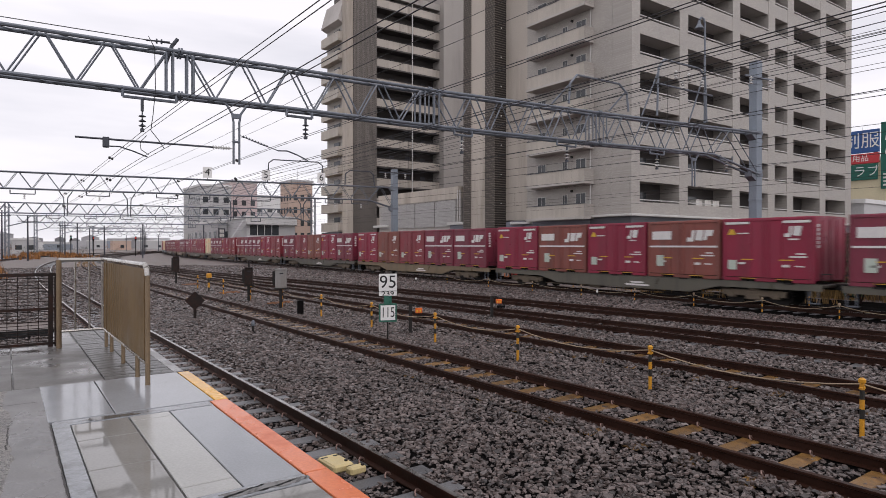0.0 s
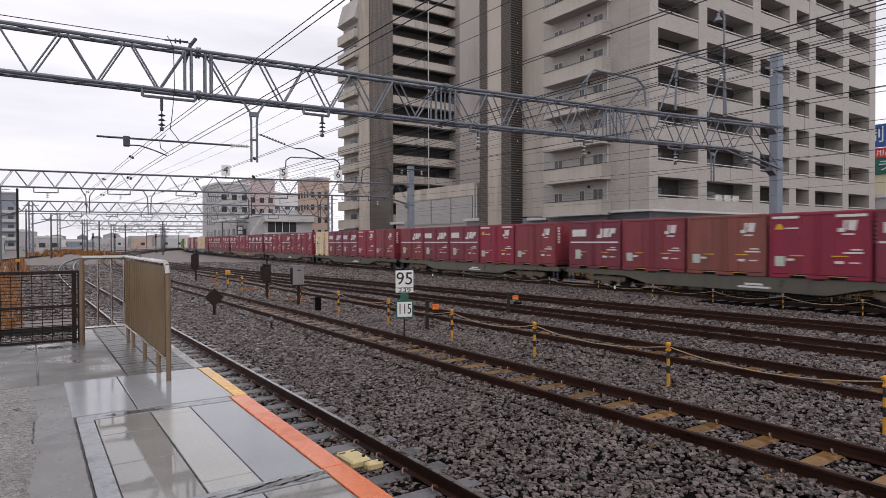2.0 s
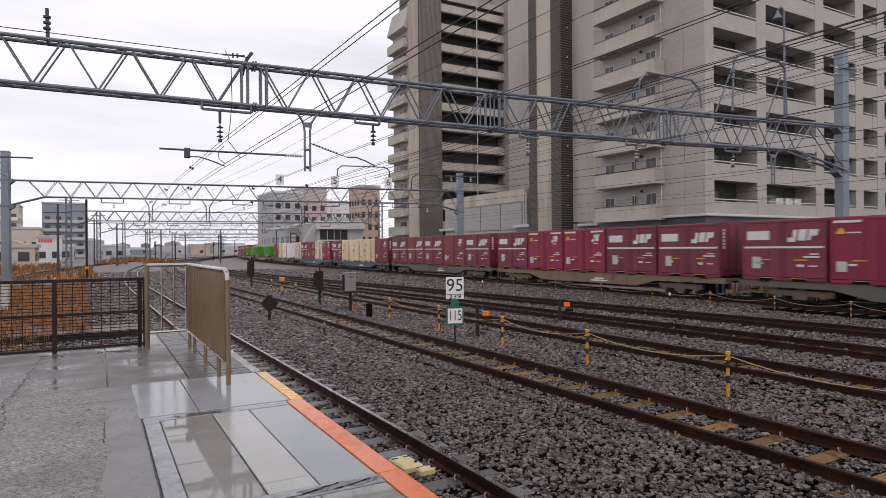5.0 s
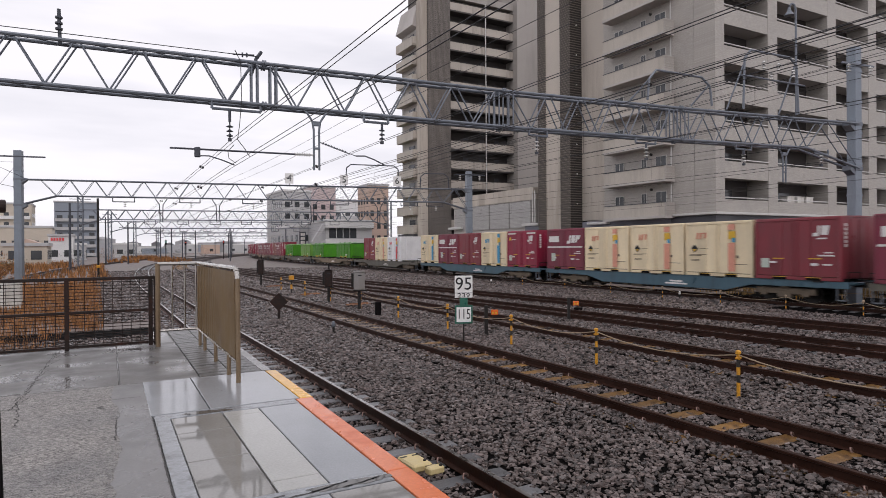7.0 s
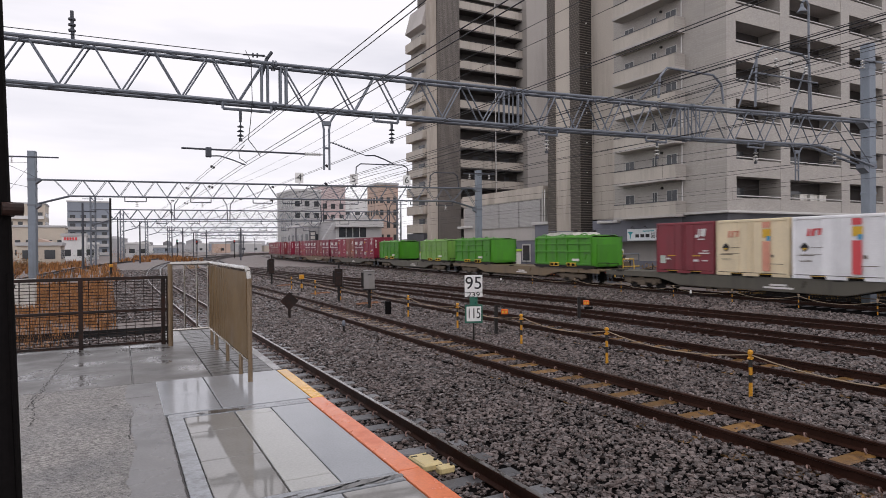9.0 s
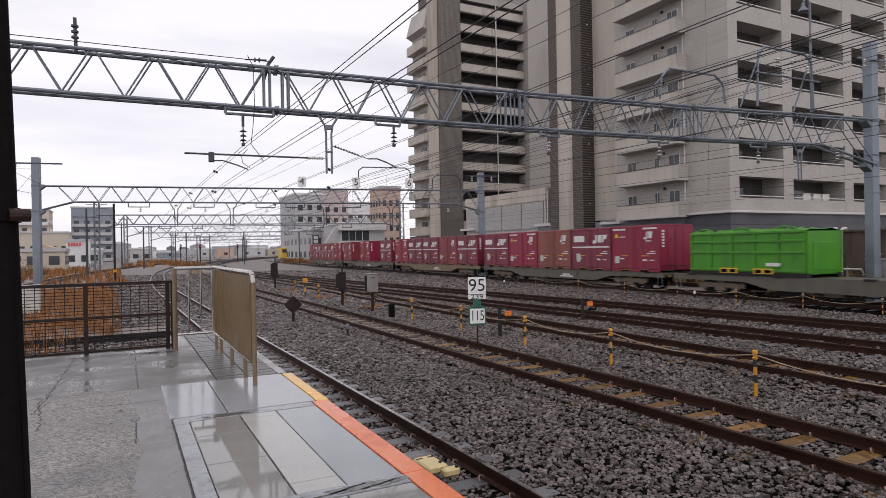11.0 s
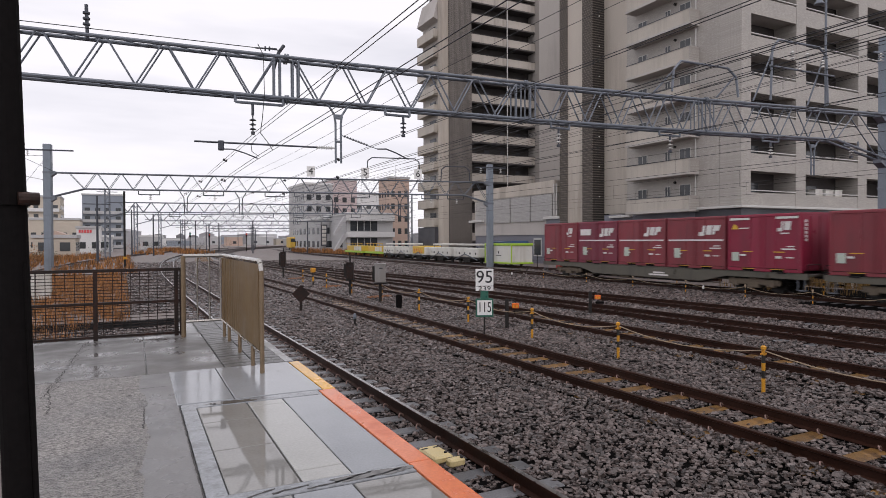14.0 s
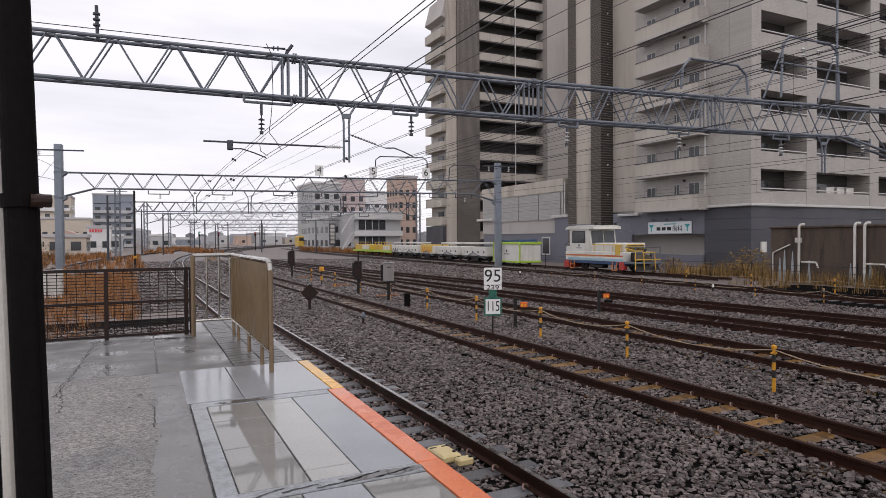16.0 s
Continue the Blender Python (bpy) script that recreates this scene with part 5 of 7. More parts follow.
part("neck", Geo().soft(-0.1, -0.03, 1.02, 0.1, 0.01, 1.25, 0.01), M["green_sign"], sign)
b2 = part("lower_board", Geo().soft(-0.225, -0.03, 0.60, 0.225, -0.015, 1.06, 0.006), M["green_sign"], sign, "green-edged board")
part("face", Geo().soft(-0.185, -0.036, 0.645, 0.185, -0.03, 1.015, 0.003), M["white"], b2)
text("number", "115", 0.36, M["ink"], b2, Matrix.Translation((0, -0.039, 0.83)) @ pose(0, 0, 0, 90) @ Matrix.Diagonal((0.66, 1, 1, 1)))


def marker_post(x, y, h=0.76, z=-0.18):
    ob = thing("marker_post", "thin yellow and black striped marker post in the ballast" if h > 0.65 else "thin black and yellow rope post with pale tip in the ballast", "post", "marker posts between the tracks", m=pose(x, y, z))
    n = 6
    for i in range(n):
        part("band", Geo().tube((0, 0, i * h / n), (0, 0, (i + 1) * h / n), 0.03 if h > 0.65 else 0.022, 10), (M["post_yellow"] if i in (0, 1, 3, 5) else M["post_black"]) if h > 0.65 else (M["rope"] if i == 5 else M["post_yellow"] if i in (1, 3) else M["post_black"]), ob)
    part("rope_hook", Geo().lathe((0, 0, h - 0.04), [(0.03, 0), (0.045, 0.01), (0.045, 0.05), (0.02, 0.07)], 10), M["post_yellow"] if h > 0.65 else M["rope"], ob)
    part("rope_hook", Geo().soft(-0.06, -0.02, h - 0.12, 0.06, 0.02, h - 0.09, 0.005), M["post_yellow"], ob) if h > 0.65 else None


def rope_line(rows, z, sag):
    for (x0, y0), (x1, y1) in zip(rows, rows[1:]):
        pts = [(x0 + (x1 - x0) * k / 8, y0 + (y1 - y0) * k / 8, z - sag * 4 * (k / 8) * (1 - k / 8)) for k in range(9)]
        ob = new("rope", Geo().path(pts, 0.011, 5).mesh("rope", M["rope"]))
        tagged(ob, "pale twisted rope sagging between marker posts", "rope", "ropes between the marker posts")


POSTS = [(9.27, 0.0), (9.25, 3.37), (9.27, 6.62), (9.27, 9.97), (9.27, 13.07), (9.4, 16.6), (9.42, 20.2), (9.45, 23.9), (9.5, 27.8), (9.55, 32.0), (9.6, 37.0)]
for x, y in POSTS:
    marker_post(x, y)
rope_line(POSTS, 0.53, 0.16)
POSTS2 = [(23.5, 6.2), (23.6, 9.3), (23.7, 12.0), (23.8, 14.9), (24.0, 18.0), (24.1, 21.3), (24.3, 25.0), (24.5, 29.0), (24.7, 33.5)]
for x, y in POSTS2:
    marker_post(x, y, 0.62, -0.28)
rope_line(POSTS2, 0.28, 0.2)
POSTS3 = [(28.7, 12.5), (28.6, 17.4), (28.5, 21.6), (28.7, 26.0)]
for x, y in POSTS3:
    marker_post(x, y, 0.7, -0.28)
rope_line(POSTS3, 0.36, 0.16)


def dwarf_signal(x, y, h):
    ob = thing("track_marker", "dark post with small orange light box on an arm", "signal", "small signals between tracks", m=pose(x, y, -0.18, 0, 0, -30))
    part("post", Geo().soft(-0.05, -0.04, 0, 0.05, 0.04, h, 0.01), M["dark_steel"], ob)
    part("arm", Geo().path([(0.04, 0, h - 0.06), (0.15, 0, h - 0.02), (0.26, 0, h - 0.1)], 0.025, 6), M["dark_steel"], ob)
    lb = part("light_box", Geo().soft(0.14, -0.05, h - 0.27, 0.34, 0.03, h - 0.12, 0.012), M["orange_lamp"], ob, "orange box with two small windows")
    for dx in (0.19, 0.28):
        part("window", Geo().soft(dx - 0.02, -0.056, h - 0.24, dx + 0.02, -0.05, h - 0.18, 0.003), M["mark_yellow"], lb)
    part("cable_box", Geo().soft(0.18, -0.05, h - 0.42, 0.46, 0.08, h - 0.34, 0.02), M["black"], ob)


dwarf_signal(9.72, 14.93, 0.85)
dwarf_signal(14.03, 16.41, 0.78)

dia = thing("diamond_sign", "rusty dark diamond board on a short post", "sign", m=pose(5.65, 22.1, -0.18, 0, 0, -14))
part("post", Geo().soft(-0.045, -0.03, 0, 0.045, 0.03, 0.55, 0.008), M["fence_iron"], dia)
part("board", Geo().prism([(-0.32, 0.63), (0, 0.31), (0.32, 0.63), (0, 0.95)], 1, -0.05, -0.03), M["fence_iron"], dia)


def cabinet(x, y, z0, z1, w, mat, label):
    ob = thing("trackside_cabinet", label, "cabinet", "cabinets on posts", m=pose(x, y, -0.18, 0, 0, -22))
    part("post", Geo().soft(-0.06, -0.05, 0, 0.06, 0.05, z0, 0.01), M["dark_steel"], ob)
    part("case", Geo().soft(-w, -0.16, z0, w, 0.16, z1, 0.02), mat, ob)
    part("lid", Geo().soft(-w - 0.02, -0.19, z1, w + 0.02, 0.17, z1 + 0.04, 0.01), mat, ob)
    part("base_flange", Geo().soft(-w - 0.03, -0.14, z0 - 0.06, w + 0.08, 0.14, z0, 0.01), M["dark_steel"], ob)
    part("side_box", Geo().soft(-w - 0.1, -0.1, z0 + 0.1, -w, 0.1, z1 - 0.05, 0.01), M["dark_steel"], ob)
    part("label_plate", Geo().box(-0.05, -0.164, z1 - 0.16, 0.1, -0.161, z1 - 0.12), M["ink"], ob)
    part("mast_tip", Geo().tube((0, 0.1, z1), (0, 0.1, z1 + 0.3), 0.04, 6), M["dark_steel"], ob) if mat is M["fence_iron"] else None


cabinet(9.34, 23.76, 0.82, 1.54, 0.22, M["cabinet_grey"], "grey metal cabinet on a dark post between tracks")
cabinet(9.3, 27.44, 0.75, 1.5, 0.17, M["fence_iron"], "narrow rust-brown cabinet on a post between tracks")
cabinet(9.65, 42.3, 0.8, 1.75, 0.17, M["fence_iron"], "narrow rust-brown cabinet on a post between tracks")
stub = thing("bollard", "short black stub post in the ballast", "post", m=pose(9.08, 21.23, -0.18))
part("body", Geo().soft(-0.1, -0.07, 0, 0.1, 0.07, 0.52, 0.012), M["black"], stub)
ys_ = thing("marker_lamp", "small yellow lamp on a striped post", "lamp", m=pose(9.5, 34.4, -0.18))
part("post", Geo().tube((0, 0, 0), (0, 0, 0.8), 0.04, 8), M["post_black"], ys_)
part("head", Geo().soft(-0.13, -0.1, 0.75, 0.13, 0.1, 1.0, 0.03), M["post_yellow"], ys_)
part("band", Geo().tube((0, 0, 0.25), (0, 0, 0.5), 0.06, 8), M["post_yellow"], ys_)
for x, y, sx, sy in ((3.16, 6.37, 0.125, 0.2), (3.26, 6.07, 0.1, 0.06)):
    bx = thing("track_transponder", "cream plastic transponder box lying between rails", "box", "transponder boxes", m=pose(x, y, -0.16, 0, 0, 2))
    part("case", Geo().soft(-sx, -sy, 0, sx, sy, 0.09, 0.02), M["cream_box"], bx)
    for u in (-0.6, 0.6):
        part("slot", Geo().soft(u * sx - 0.04, sy * 0.55, 0.088, u * sx + 0.04, sy * 0.7, 0.093, 0.002), M["dark_steel"], bx)
    part("bolt", Geo().tube((sx * 0.6, -sy * 0.5, 0.09), (sx * 0.6, -sy * 0.5, 0.105), 0.02, 8), M["dark_steel"], bx)
for x, y in ((6.1, 17.6), (25.2, 21.2), (24.2, 36.5)):
    pg = thing("survey_peg", "short peg with pale cap in the ballast", "peg", "pegs in the ballast", m=pose(x, y, bed(x)))
    part("shaft", Geo().tube((0, 0, 0), (0, 0, 0.22), 0.035, 8), M["dark_steel"], pg)
    part("cap", Geo().lathe((0, 0, 0.2), [(0.05, 0), (0.06, 0.06), (0.04, 0.14), (0.01, 0.16)], 10), M["white"] if x > 20 else M["galv"], pg)
# rusty cable covers in the ballast
for x, y, w in ((9.6, 33.0, 0.5), (9.6, 26.0, 0.55), (9.7, 41.0, 0.5)):
    cv = thing("cable_cover", "rusty orange steel cover plate in the ballast", "cover plate", "cover plates", m=pose(x + 0.4, y - 0.5, bed(x), 0, 0, 15))
    part("plate", Geo().soft(-w, -0.2, 0, w, 0.2, 0.08, 0.02), M["rust_orange"], cv)
    part("rib", Geo().soft(-w * 0.9, -0.03, 0.08, w * 0.9, 0.03, 0.11, 0.01), M["rust_orange"], cv)


# ---- buildings behind the tracks ----
M["wall_grey"] = tiled("small_grey_wall_tiles", (0.415, 0.388, 0.352), (0.33, 0.31, 0.285), 0.24, 0.075, 0.012, 0.6, 0.14, "X", 0.25)
M["wall_grey_w"] = tiled("small_grey_wall_tiles_long", (0.415, 0.388, 0.352), (0.33, 0.31, 0.285), 0.24, 0.075, 0.012, 0.6, 0.16, "Y", 0.25)
M["wall_beige"] = material("stained_beige_render", (0.50, 0.45, 0.39), 0.75, vary=0.12, scale=0.3, fine=10, bump=0.1, stain=(0.24, 0.20, 0.16), stain_amount=0.6, stain_scale=0.35, upright=True)
M["wall_smooth"] = material("smooth_grey_render", (0.45, 0.42, 0.395), 0.7, vary=0.1, scale=0.25, fine=8, bump=0.08, stain=(0.25, 0.235, 0.215), stain_amount=0.45, stain_scale=0.3, upright=True)
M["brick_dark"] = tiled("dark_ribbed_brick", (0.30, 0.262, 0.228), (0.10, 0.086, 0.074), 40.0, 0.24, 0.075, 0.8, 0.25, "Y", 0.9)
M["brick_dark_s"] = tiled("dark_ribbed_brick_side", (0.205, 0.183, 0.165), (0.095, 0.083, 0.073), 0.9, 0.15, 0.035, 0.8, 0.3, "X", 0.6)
# darker copy of the ribbed brick, with the south side's shade in its colour
M["brick_shaded_s"] = tiled("black_brown_ribbed_face", (0.155, 0.134, 0.118), (0.03, 0.026, 0.023), 40.0, 0.24, 0.08, 0.8, 0.3, "X", 0.9)
M["wall_dull"] = material("dull_brown_grey_render", (0.345, 0.322, 0.297), 0.75, vary=0.1, scale=0.25, fine=8, bump=0.08, stain=(0.19, 0.175, 0.16), stain_amount=0.5, stain_scale=0.3, upright=True)
M["slate"] = material("slate_grey_panel", (0.055, 0.056, 0.066), 0.5, vary=0.12, scale=0.5, fine=12, bump=0.05, random=0.08)
M["slate_blue"] = material("blue_grey_panel", (0.145, 0.15, 0.18), 0.5, vary=0.1, scale=0.5, fine=12, bump=0.05)
M["parapet"] = material("parapet_beige", (0.47, 0.43, 0.375), 0.7, vary=0.12, scale=0.5, fine=12, bump=0.08, stain=(0.24, 0.21, 0.18), stain_amount=0.5, stain_scale=0.7, upright=True)
M["gallery_tan"] = material("gallery_tan_render", (0.44, 0.40, 0.35), 0.75, vary=0.15, scale=0.5, fine=12, bump=0.08, stain=(0.15, 0.13, 0.11), stain_amount=0.5, stain_scale=0.7, upright=True)
M["glass"] = material("dark_window_glass", (0.05, 0.055, 0.06), 0.08, vary=0.3, scale=0.5, bump=0)
M["frame_white"] = material("window_frame", (0.5, 0.49, 0.47), 0.5, vary=0.1)
# darkened base colour carries the shade inside loggias, galleries and the shop recess
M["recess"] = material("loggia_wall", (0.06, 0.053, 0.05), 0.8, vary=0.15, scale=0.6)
M["wall_stained"] = material("dark_stained_concrete", (0.09, 0.064, 0.048), 0.85, vary=0.3, scale=0.8, fine=14, bump=0.3, stain=(0.03, 0.024, 0.02), stain_amount=0.85, stain_scale=2.2, upright=True)

AX, AY, F0, FH, NS = 41.0, 31.1, 4.95, 2.95, 12
block_a = thing("apartment_building", "tall grey tiled apartment block with recessed balconies beside railway", "building")
BAYS = [(42.07, 47.46), (48.7, 55.87), (57.16, 62.45), (63.8, 66.38), (67.7, 73.8), (75.2, 80.3)]
roof_z = F0 + NS * FH
edges = [AX] + [v for b in BAYS for v in b] + [81.86]
for i in range(0, len(edges), 2):
    part("column", Geo().box(edges[i], AY, F0 - 0.1, edges[i + 1], 33.0, roof_z), M["wall_grey"], block_a)
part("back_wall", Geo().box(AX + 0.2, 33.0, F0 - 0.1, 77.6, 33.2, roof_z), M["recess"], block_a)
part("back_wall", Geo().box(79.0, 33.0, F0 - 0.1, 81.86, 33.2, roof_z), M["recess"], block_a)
part("core_wall", Geo().box(AX + 1.6, 33.2, -0.5, 77.0, 47.0, roof_z), M["wall_smooth"], block_a)
for b, (x0, x1) in enumerate(BAYS):
    sp = Geo().box(x0, AY + 0.02, 0, x1, AY + 0.24, 1.32).mesh("spandrel", M["wall_grey"])
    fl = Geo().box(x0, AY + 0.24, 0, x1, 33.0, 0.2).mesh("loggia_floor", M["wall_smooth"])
    rl = Geo().box(x0, AY - 0.02, 0, x1, AY + 0.1, 0.07).mesh("hand_rail", M["frame_white"])
    gl = Geo().box(x0 + 0.5, 32.94, 0, x0 + (x1 - x0) * 0.62, 32.985, 1.95).mesh("glass_door", M["glass"])
    fr = Geo().box(x0 + 0.5 + (x1 - x0) * 0.22, 32.9, 0, x0 + 0.58 + (x1 - x0) * 0.22, 32.93, 1.95).box(x0 + 0.42, 32.9, 0, x0 + 0.5, 32.99, 1.95).mesh("door_frame", M["frame_white"])
    for k in range(NS):
        z = F0 + k * FH
        piece("spandrel", sp, block_a, pose(0, 0, z - 0.42))
        piece("loggia_floor", fl, block_a, pose(0, 0, z - 0.3))
        piece("hand_rail", rl, block_a, pose(0, 0, z + 1.03))
        if b < 5:
            piece("glass_door", gl, block_a, pose(0, 0, z - 0.08))
            piece("door_frame", fr, block_a, pose(0, 0, z - 0.08))
# things kept on a few balconies
for x, z in ((52.6, F0), (53.9, F0), (51.2, F0 + 0.0)):
    bx = thing("storage_box", "pale storage box on a balcony", "box", "boxes on balconies", m=pose(x, AY + 0.8, z - 0.1))
    part("case", Geo().soft(-0.5, -0.35, 0, 0.5, 0.35, 1.5, 0.03), M["white_dirty"], bx)
    part("lid", Geo().soft(-0.53, -0.38, 1.5, 0.53, 0.38, 1.58, 0.02), M["white_dirty"], bx)
# west side: tiled wall, balconies, set-back wall
part("west_wall", Geo().box(AX, AY + 1.92, F0 - 0.1, AX + 1.6, 42.9, roof_z), M["wall_grey_w"], block_a)
part("west_wall", Geo().box(AX + 1.5, 42.9, F0 - 0.1, AX + 1.9, 47.6, roof_z), M["wall_beige"], block_a)
part("roof", Geo().box(AX - 0.2, AY - 0.2, roof_z, 82.0, 47.2, roof_z + 0.8), M["wall_smooth"], block_a)
par = Geo().box(-0.06, 34.98, 0, 0.06, 41.8, 1.06).mesh("parapet", M["parapet"])
pend = Geo().box(0, 34.9, 0, 1.1, 35.02, 1.06).mesh("parapet_end", M["wall_grey_w"])
bsl = Geo().box(-0.1, 34.9, -0.2, 1.12, 41.85, 0).mesh("balcony_slab", M["wall_smooth"])
brl = Geo().box(-0.09, 34.95, 1.06, 0.09, 41.82, 1.12).mesh("hand_rail", M["slate"])
pipe_me = Geo().tube((AX - 0.07, 35.2, F0 - 0.2), (AX - 0.07, 35.2, roof_z), 0.06, 8)
part("downpipe", pipe_me, M["frame_white"], block_a)
for k in range(NS):
    z = F0 + k * FH - 0.2
    piece("parapet", par, block_a, pose(39.95, 0, z))
    piece("parapet_end", pend, block_a, pose(39.9, 0, z + 0.005))
    piece("balcony_slab", bsl, block_a, pose(39.9, 0, z))
    piece("hand_rail", brl, block_a, pose(39.95, 0, z))
    for y0, y1, h in ((40.4, 41.5, 1.15), (37.8, 38.4, 1.2), (35.7, 36.85, 1.25)):
        w = part("window", Geo().box(AX - 0.05, y0, z + 0.85, AX + 0.02, y1, z + 0.85 + h), M["frame_white"], block_a)
        part("pane", Geo().box(AX - 0.06, y0 + 0.07, z + 0.92, AX - 0.045, (y0 + y1) / 2 - 0.03, z + 0.78 + h), M["glass"], w)
        part("pane", Geo().box(AX - 0.06, (y0 + y1) / 2 + 0.03, z + 0.92, AX - 0.045, y1 - 0.07, z + 0.78 + h), M["glass"], w)
    part("vent_cap", Geo().tube((AX - 0.14, 37.3, z + 2.3), (AX, 37.3, z + 2.3), 0.11, 8), M["dark_steel"], block_a)
# ground floor of slate panels
gf = thing("shop_floor", "dark slate-grey panelled ground floor with an open recess", "building", "", "structure")
part("cornice", Geo().soft(AX - 0.35, AY - 0.35, F0 - 0.28, 82.2, AY + 0.3, F0 - 0.09, 0.03).soft(AX - 0.35, AY + 0.3, F0 - 0.28, AX + 0.2, 34.9, F0 - 0.09, 0.03), M["frame_white"], gf)
part("cornice", Geo().soft(AX - 0.4, 42.2, F0 - 0.62, AX + 0.2, 44.9, F0 - 0.4, 0.03), M["frame_white"], gf)
for i in range(6):
    z0, z1_ = -0.5 + i * 0.86, -0.5 + (i + 1) * 0.86 - 0.02
    part("panel", Geo().box(AX - 0.02, AY - 0.02, z0, AX + 0.3, 35.28, z1_), M["slate"], gf)
    part("panel", Geo().box(AX + 0.3, AY - 0.02, z0, 60.0, AY + 0.25, z1_), M["slate"], gf)
    part("panel", Geo().box(60.02, AY - 0.02, z0, 82.0, AY + 0.25, z1_), M["slate"], gf)
    part("panel", Geo().box(AX, 43.42, z0, AX + 0.3, 45.9, z1_), M["slate_blue"], gf)
part("wall_core", Geo().box(AX + 0.1, AY + 0.1, -0.5, 60.0, AY + 0.6, F0 - 0.3), M["slate"], gf)
part("lintel", Geo().box(AX + 0.01, 35.3, 2.62, AX + 0.3, 43.4, F0 - 0.42), M["slate_blue"], gf)
part("low_wall", Geo().box(AX - 0.25, 35.3, -0.5, AX, 41.0, 0.92), M["slate_blue"], gf)
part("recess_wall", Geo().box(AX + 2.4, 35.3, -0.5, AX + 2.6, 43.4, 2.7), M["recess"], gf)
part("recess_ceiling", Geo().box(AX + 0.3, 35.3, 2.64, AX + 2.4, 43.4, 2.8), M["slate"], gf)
for y0, y1, z0, z1_ in ((39.3, 40.1, 0.5, 2.1), (37.8, 38.9, 0.2, 1.3), (35.4, 36.0, 0.4, 2.2)):
    w = part("window", Geo().box(AX + 2.33, y0, z0, AX + 2.4, y1, z1_), M["frame_white"], gf)
    part("pane", Geo().box(AX + 2.31, y0 + 0.08, z0 + 0.08, AX + 2.33, y1 - 0.08, z1_ - 0.08), M["glass"], w)
part("lamp_box", Geo().soft(42.0, AY - 0.14, 1.2, 42.6, AY, 2.0, 0.03), M["white_dirty"], gf)
M["turquoise"] = material("turquoise_mark", (0.03, 0.35, 0.38), 0.5)
M["sign_white"] = material("sign_white", (0.72, 0.76, 0.77), 0.45, vary=0.05)
shop = thing("shop_sign", "white shop sign board with turquoise marks above recess", "sign", m=pose(AX - 0.06, 36.5, 2.68))
part("board", Geo().soft(-0.08, 0, 0, 0.0, 4.75, 1.02, 0.02), M["sign_white"], shop)
part("rim", Geo().box(-0.09, -0.03, -0.04, 0.0, 4.78, 0.0).box(-0.09, -0.03, 1.02, 0.0, 4.78, 1.06), M["slate_blue"], shop)
for y in (3.75, 3.16, 2.57):
    part("lettering", Geo().box(-0.086, y - 0.44, 0.28, -0.082, y, 0.56), M["ink"], shop)
text("characters", "歯科", 0.56, M["ink"], shop, Matrix.Translation((-0.086, 1.45, 0.40)) @ Matrix(((0, 0, -1, 0), (-1, 0, 0, 0), (0, 1, 0, 0), (0, 0, 0, 1))))
part("small_lettering", Geo().box(-0.086, 1.6, 0.78, -0.082, 2.9, 0.86), M["turquoise"], shop)
for y in (0.4, 4.35):
    part("emblem", Geo().prism([(y - 0.32, 0.78), (y + 0.32, 0.78), (y + 0.06, 0.5), (y + 0.06, 0.2), (y - 0.06, 0.2), (y - 0.06, 0.5)], 0, -0.087, -0.082), M["turquoise"], shop)
for y in (0.9, 2.4, 3.9):
    part("lamp_arm", Geo().path([(-0.05, y, 1.04), (-0.3, y, 1.25), (-0.45, y, 1.15)], 0.025, 5), M["dark_steel"], shop)

# ribbed brick stair tower
tower = thing("stair_tower", "tall dark ribbed brick stair tower with a beige strip", "building")
part("brick_pier", Geo().box(AX, 47.6, -0.5, 46.0, 49.1, 48.0), M["brick_dark"], tower)
part("brick_face", Geo().box(AX + 0.02, 47.57, -0.5, 46.0, 47.6, 48.0), M["brick_shaded_s"], tower)
part("beige_strip", Geo().box(AX + 0.12, 49.1, -0.5, 46.0, 51.5, 48.0), M["wall_beige"], tower)
part("brick_pier", Geo().box(AX, 51.5, -0.5, 46.0, 52.7, 48.0), M["brick_dark"], tower)
rib = Geo().box(AX - 0.04, 47.62, 0, AX, 49.08, 0.1).mesh("rib", M["brick_dark"])
rib2 = Geo().box(AX - 0.04, 51.52, 0, AX, 52.68, 0.1).mesh("rib", M["brick_dark"])
for i in range(125):
    for me in (rib, rib2):
        piece("rib", me, tower, pose(0, 0, 2.0 + 0.24 * i))
for i in range(9):
    part("lamp", Geo().lathe((AX + 0.8, 47.52, 6.5 + i * 2.95), [(0.05, 0), (0.07, 0.04), (0.05, 0.1)], 8), M["white"], tower)

# low car-park block
park = thing("car_park", "low grey panelled block with a dark base", "building")
part("body", Geo().box(AX + 0.3, 54.0, 2.9, 52, 71.0, 8.5), M["wall_smooth"], park)
part("parapet", Geo().box(AX + 0.2, 53.9, 7.4, 52.1, 71.1, 8.75), M["wall_beige"], park)
M["mesh_panel"] = tiled("fine_mesh_panel", (0.42, 0.41, 0.395), (0.31, 0.30, 0.29), 0.3, 0.15, 0.02, 0.6, 0.1, "Y", 0.3)
for i in range(4):
    part("panel", Geo().soft(AX + 0.16, 54.3 + i * 4.1, 4.4, AX + 0.3, 54.3 + i * 4.1 + 3.9, 7.3, 0.01), M["mesh_panel"], park)
part("base_wall", Geo().box(AX + 0.4, 54.0, -0.5, 52, 71.0, 2.9), M["slate_blue"], park)
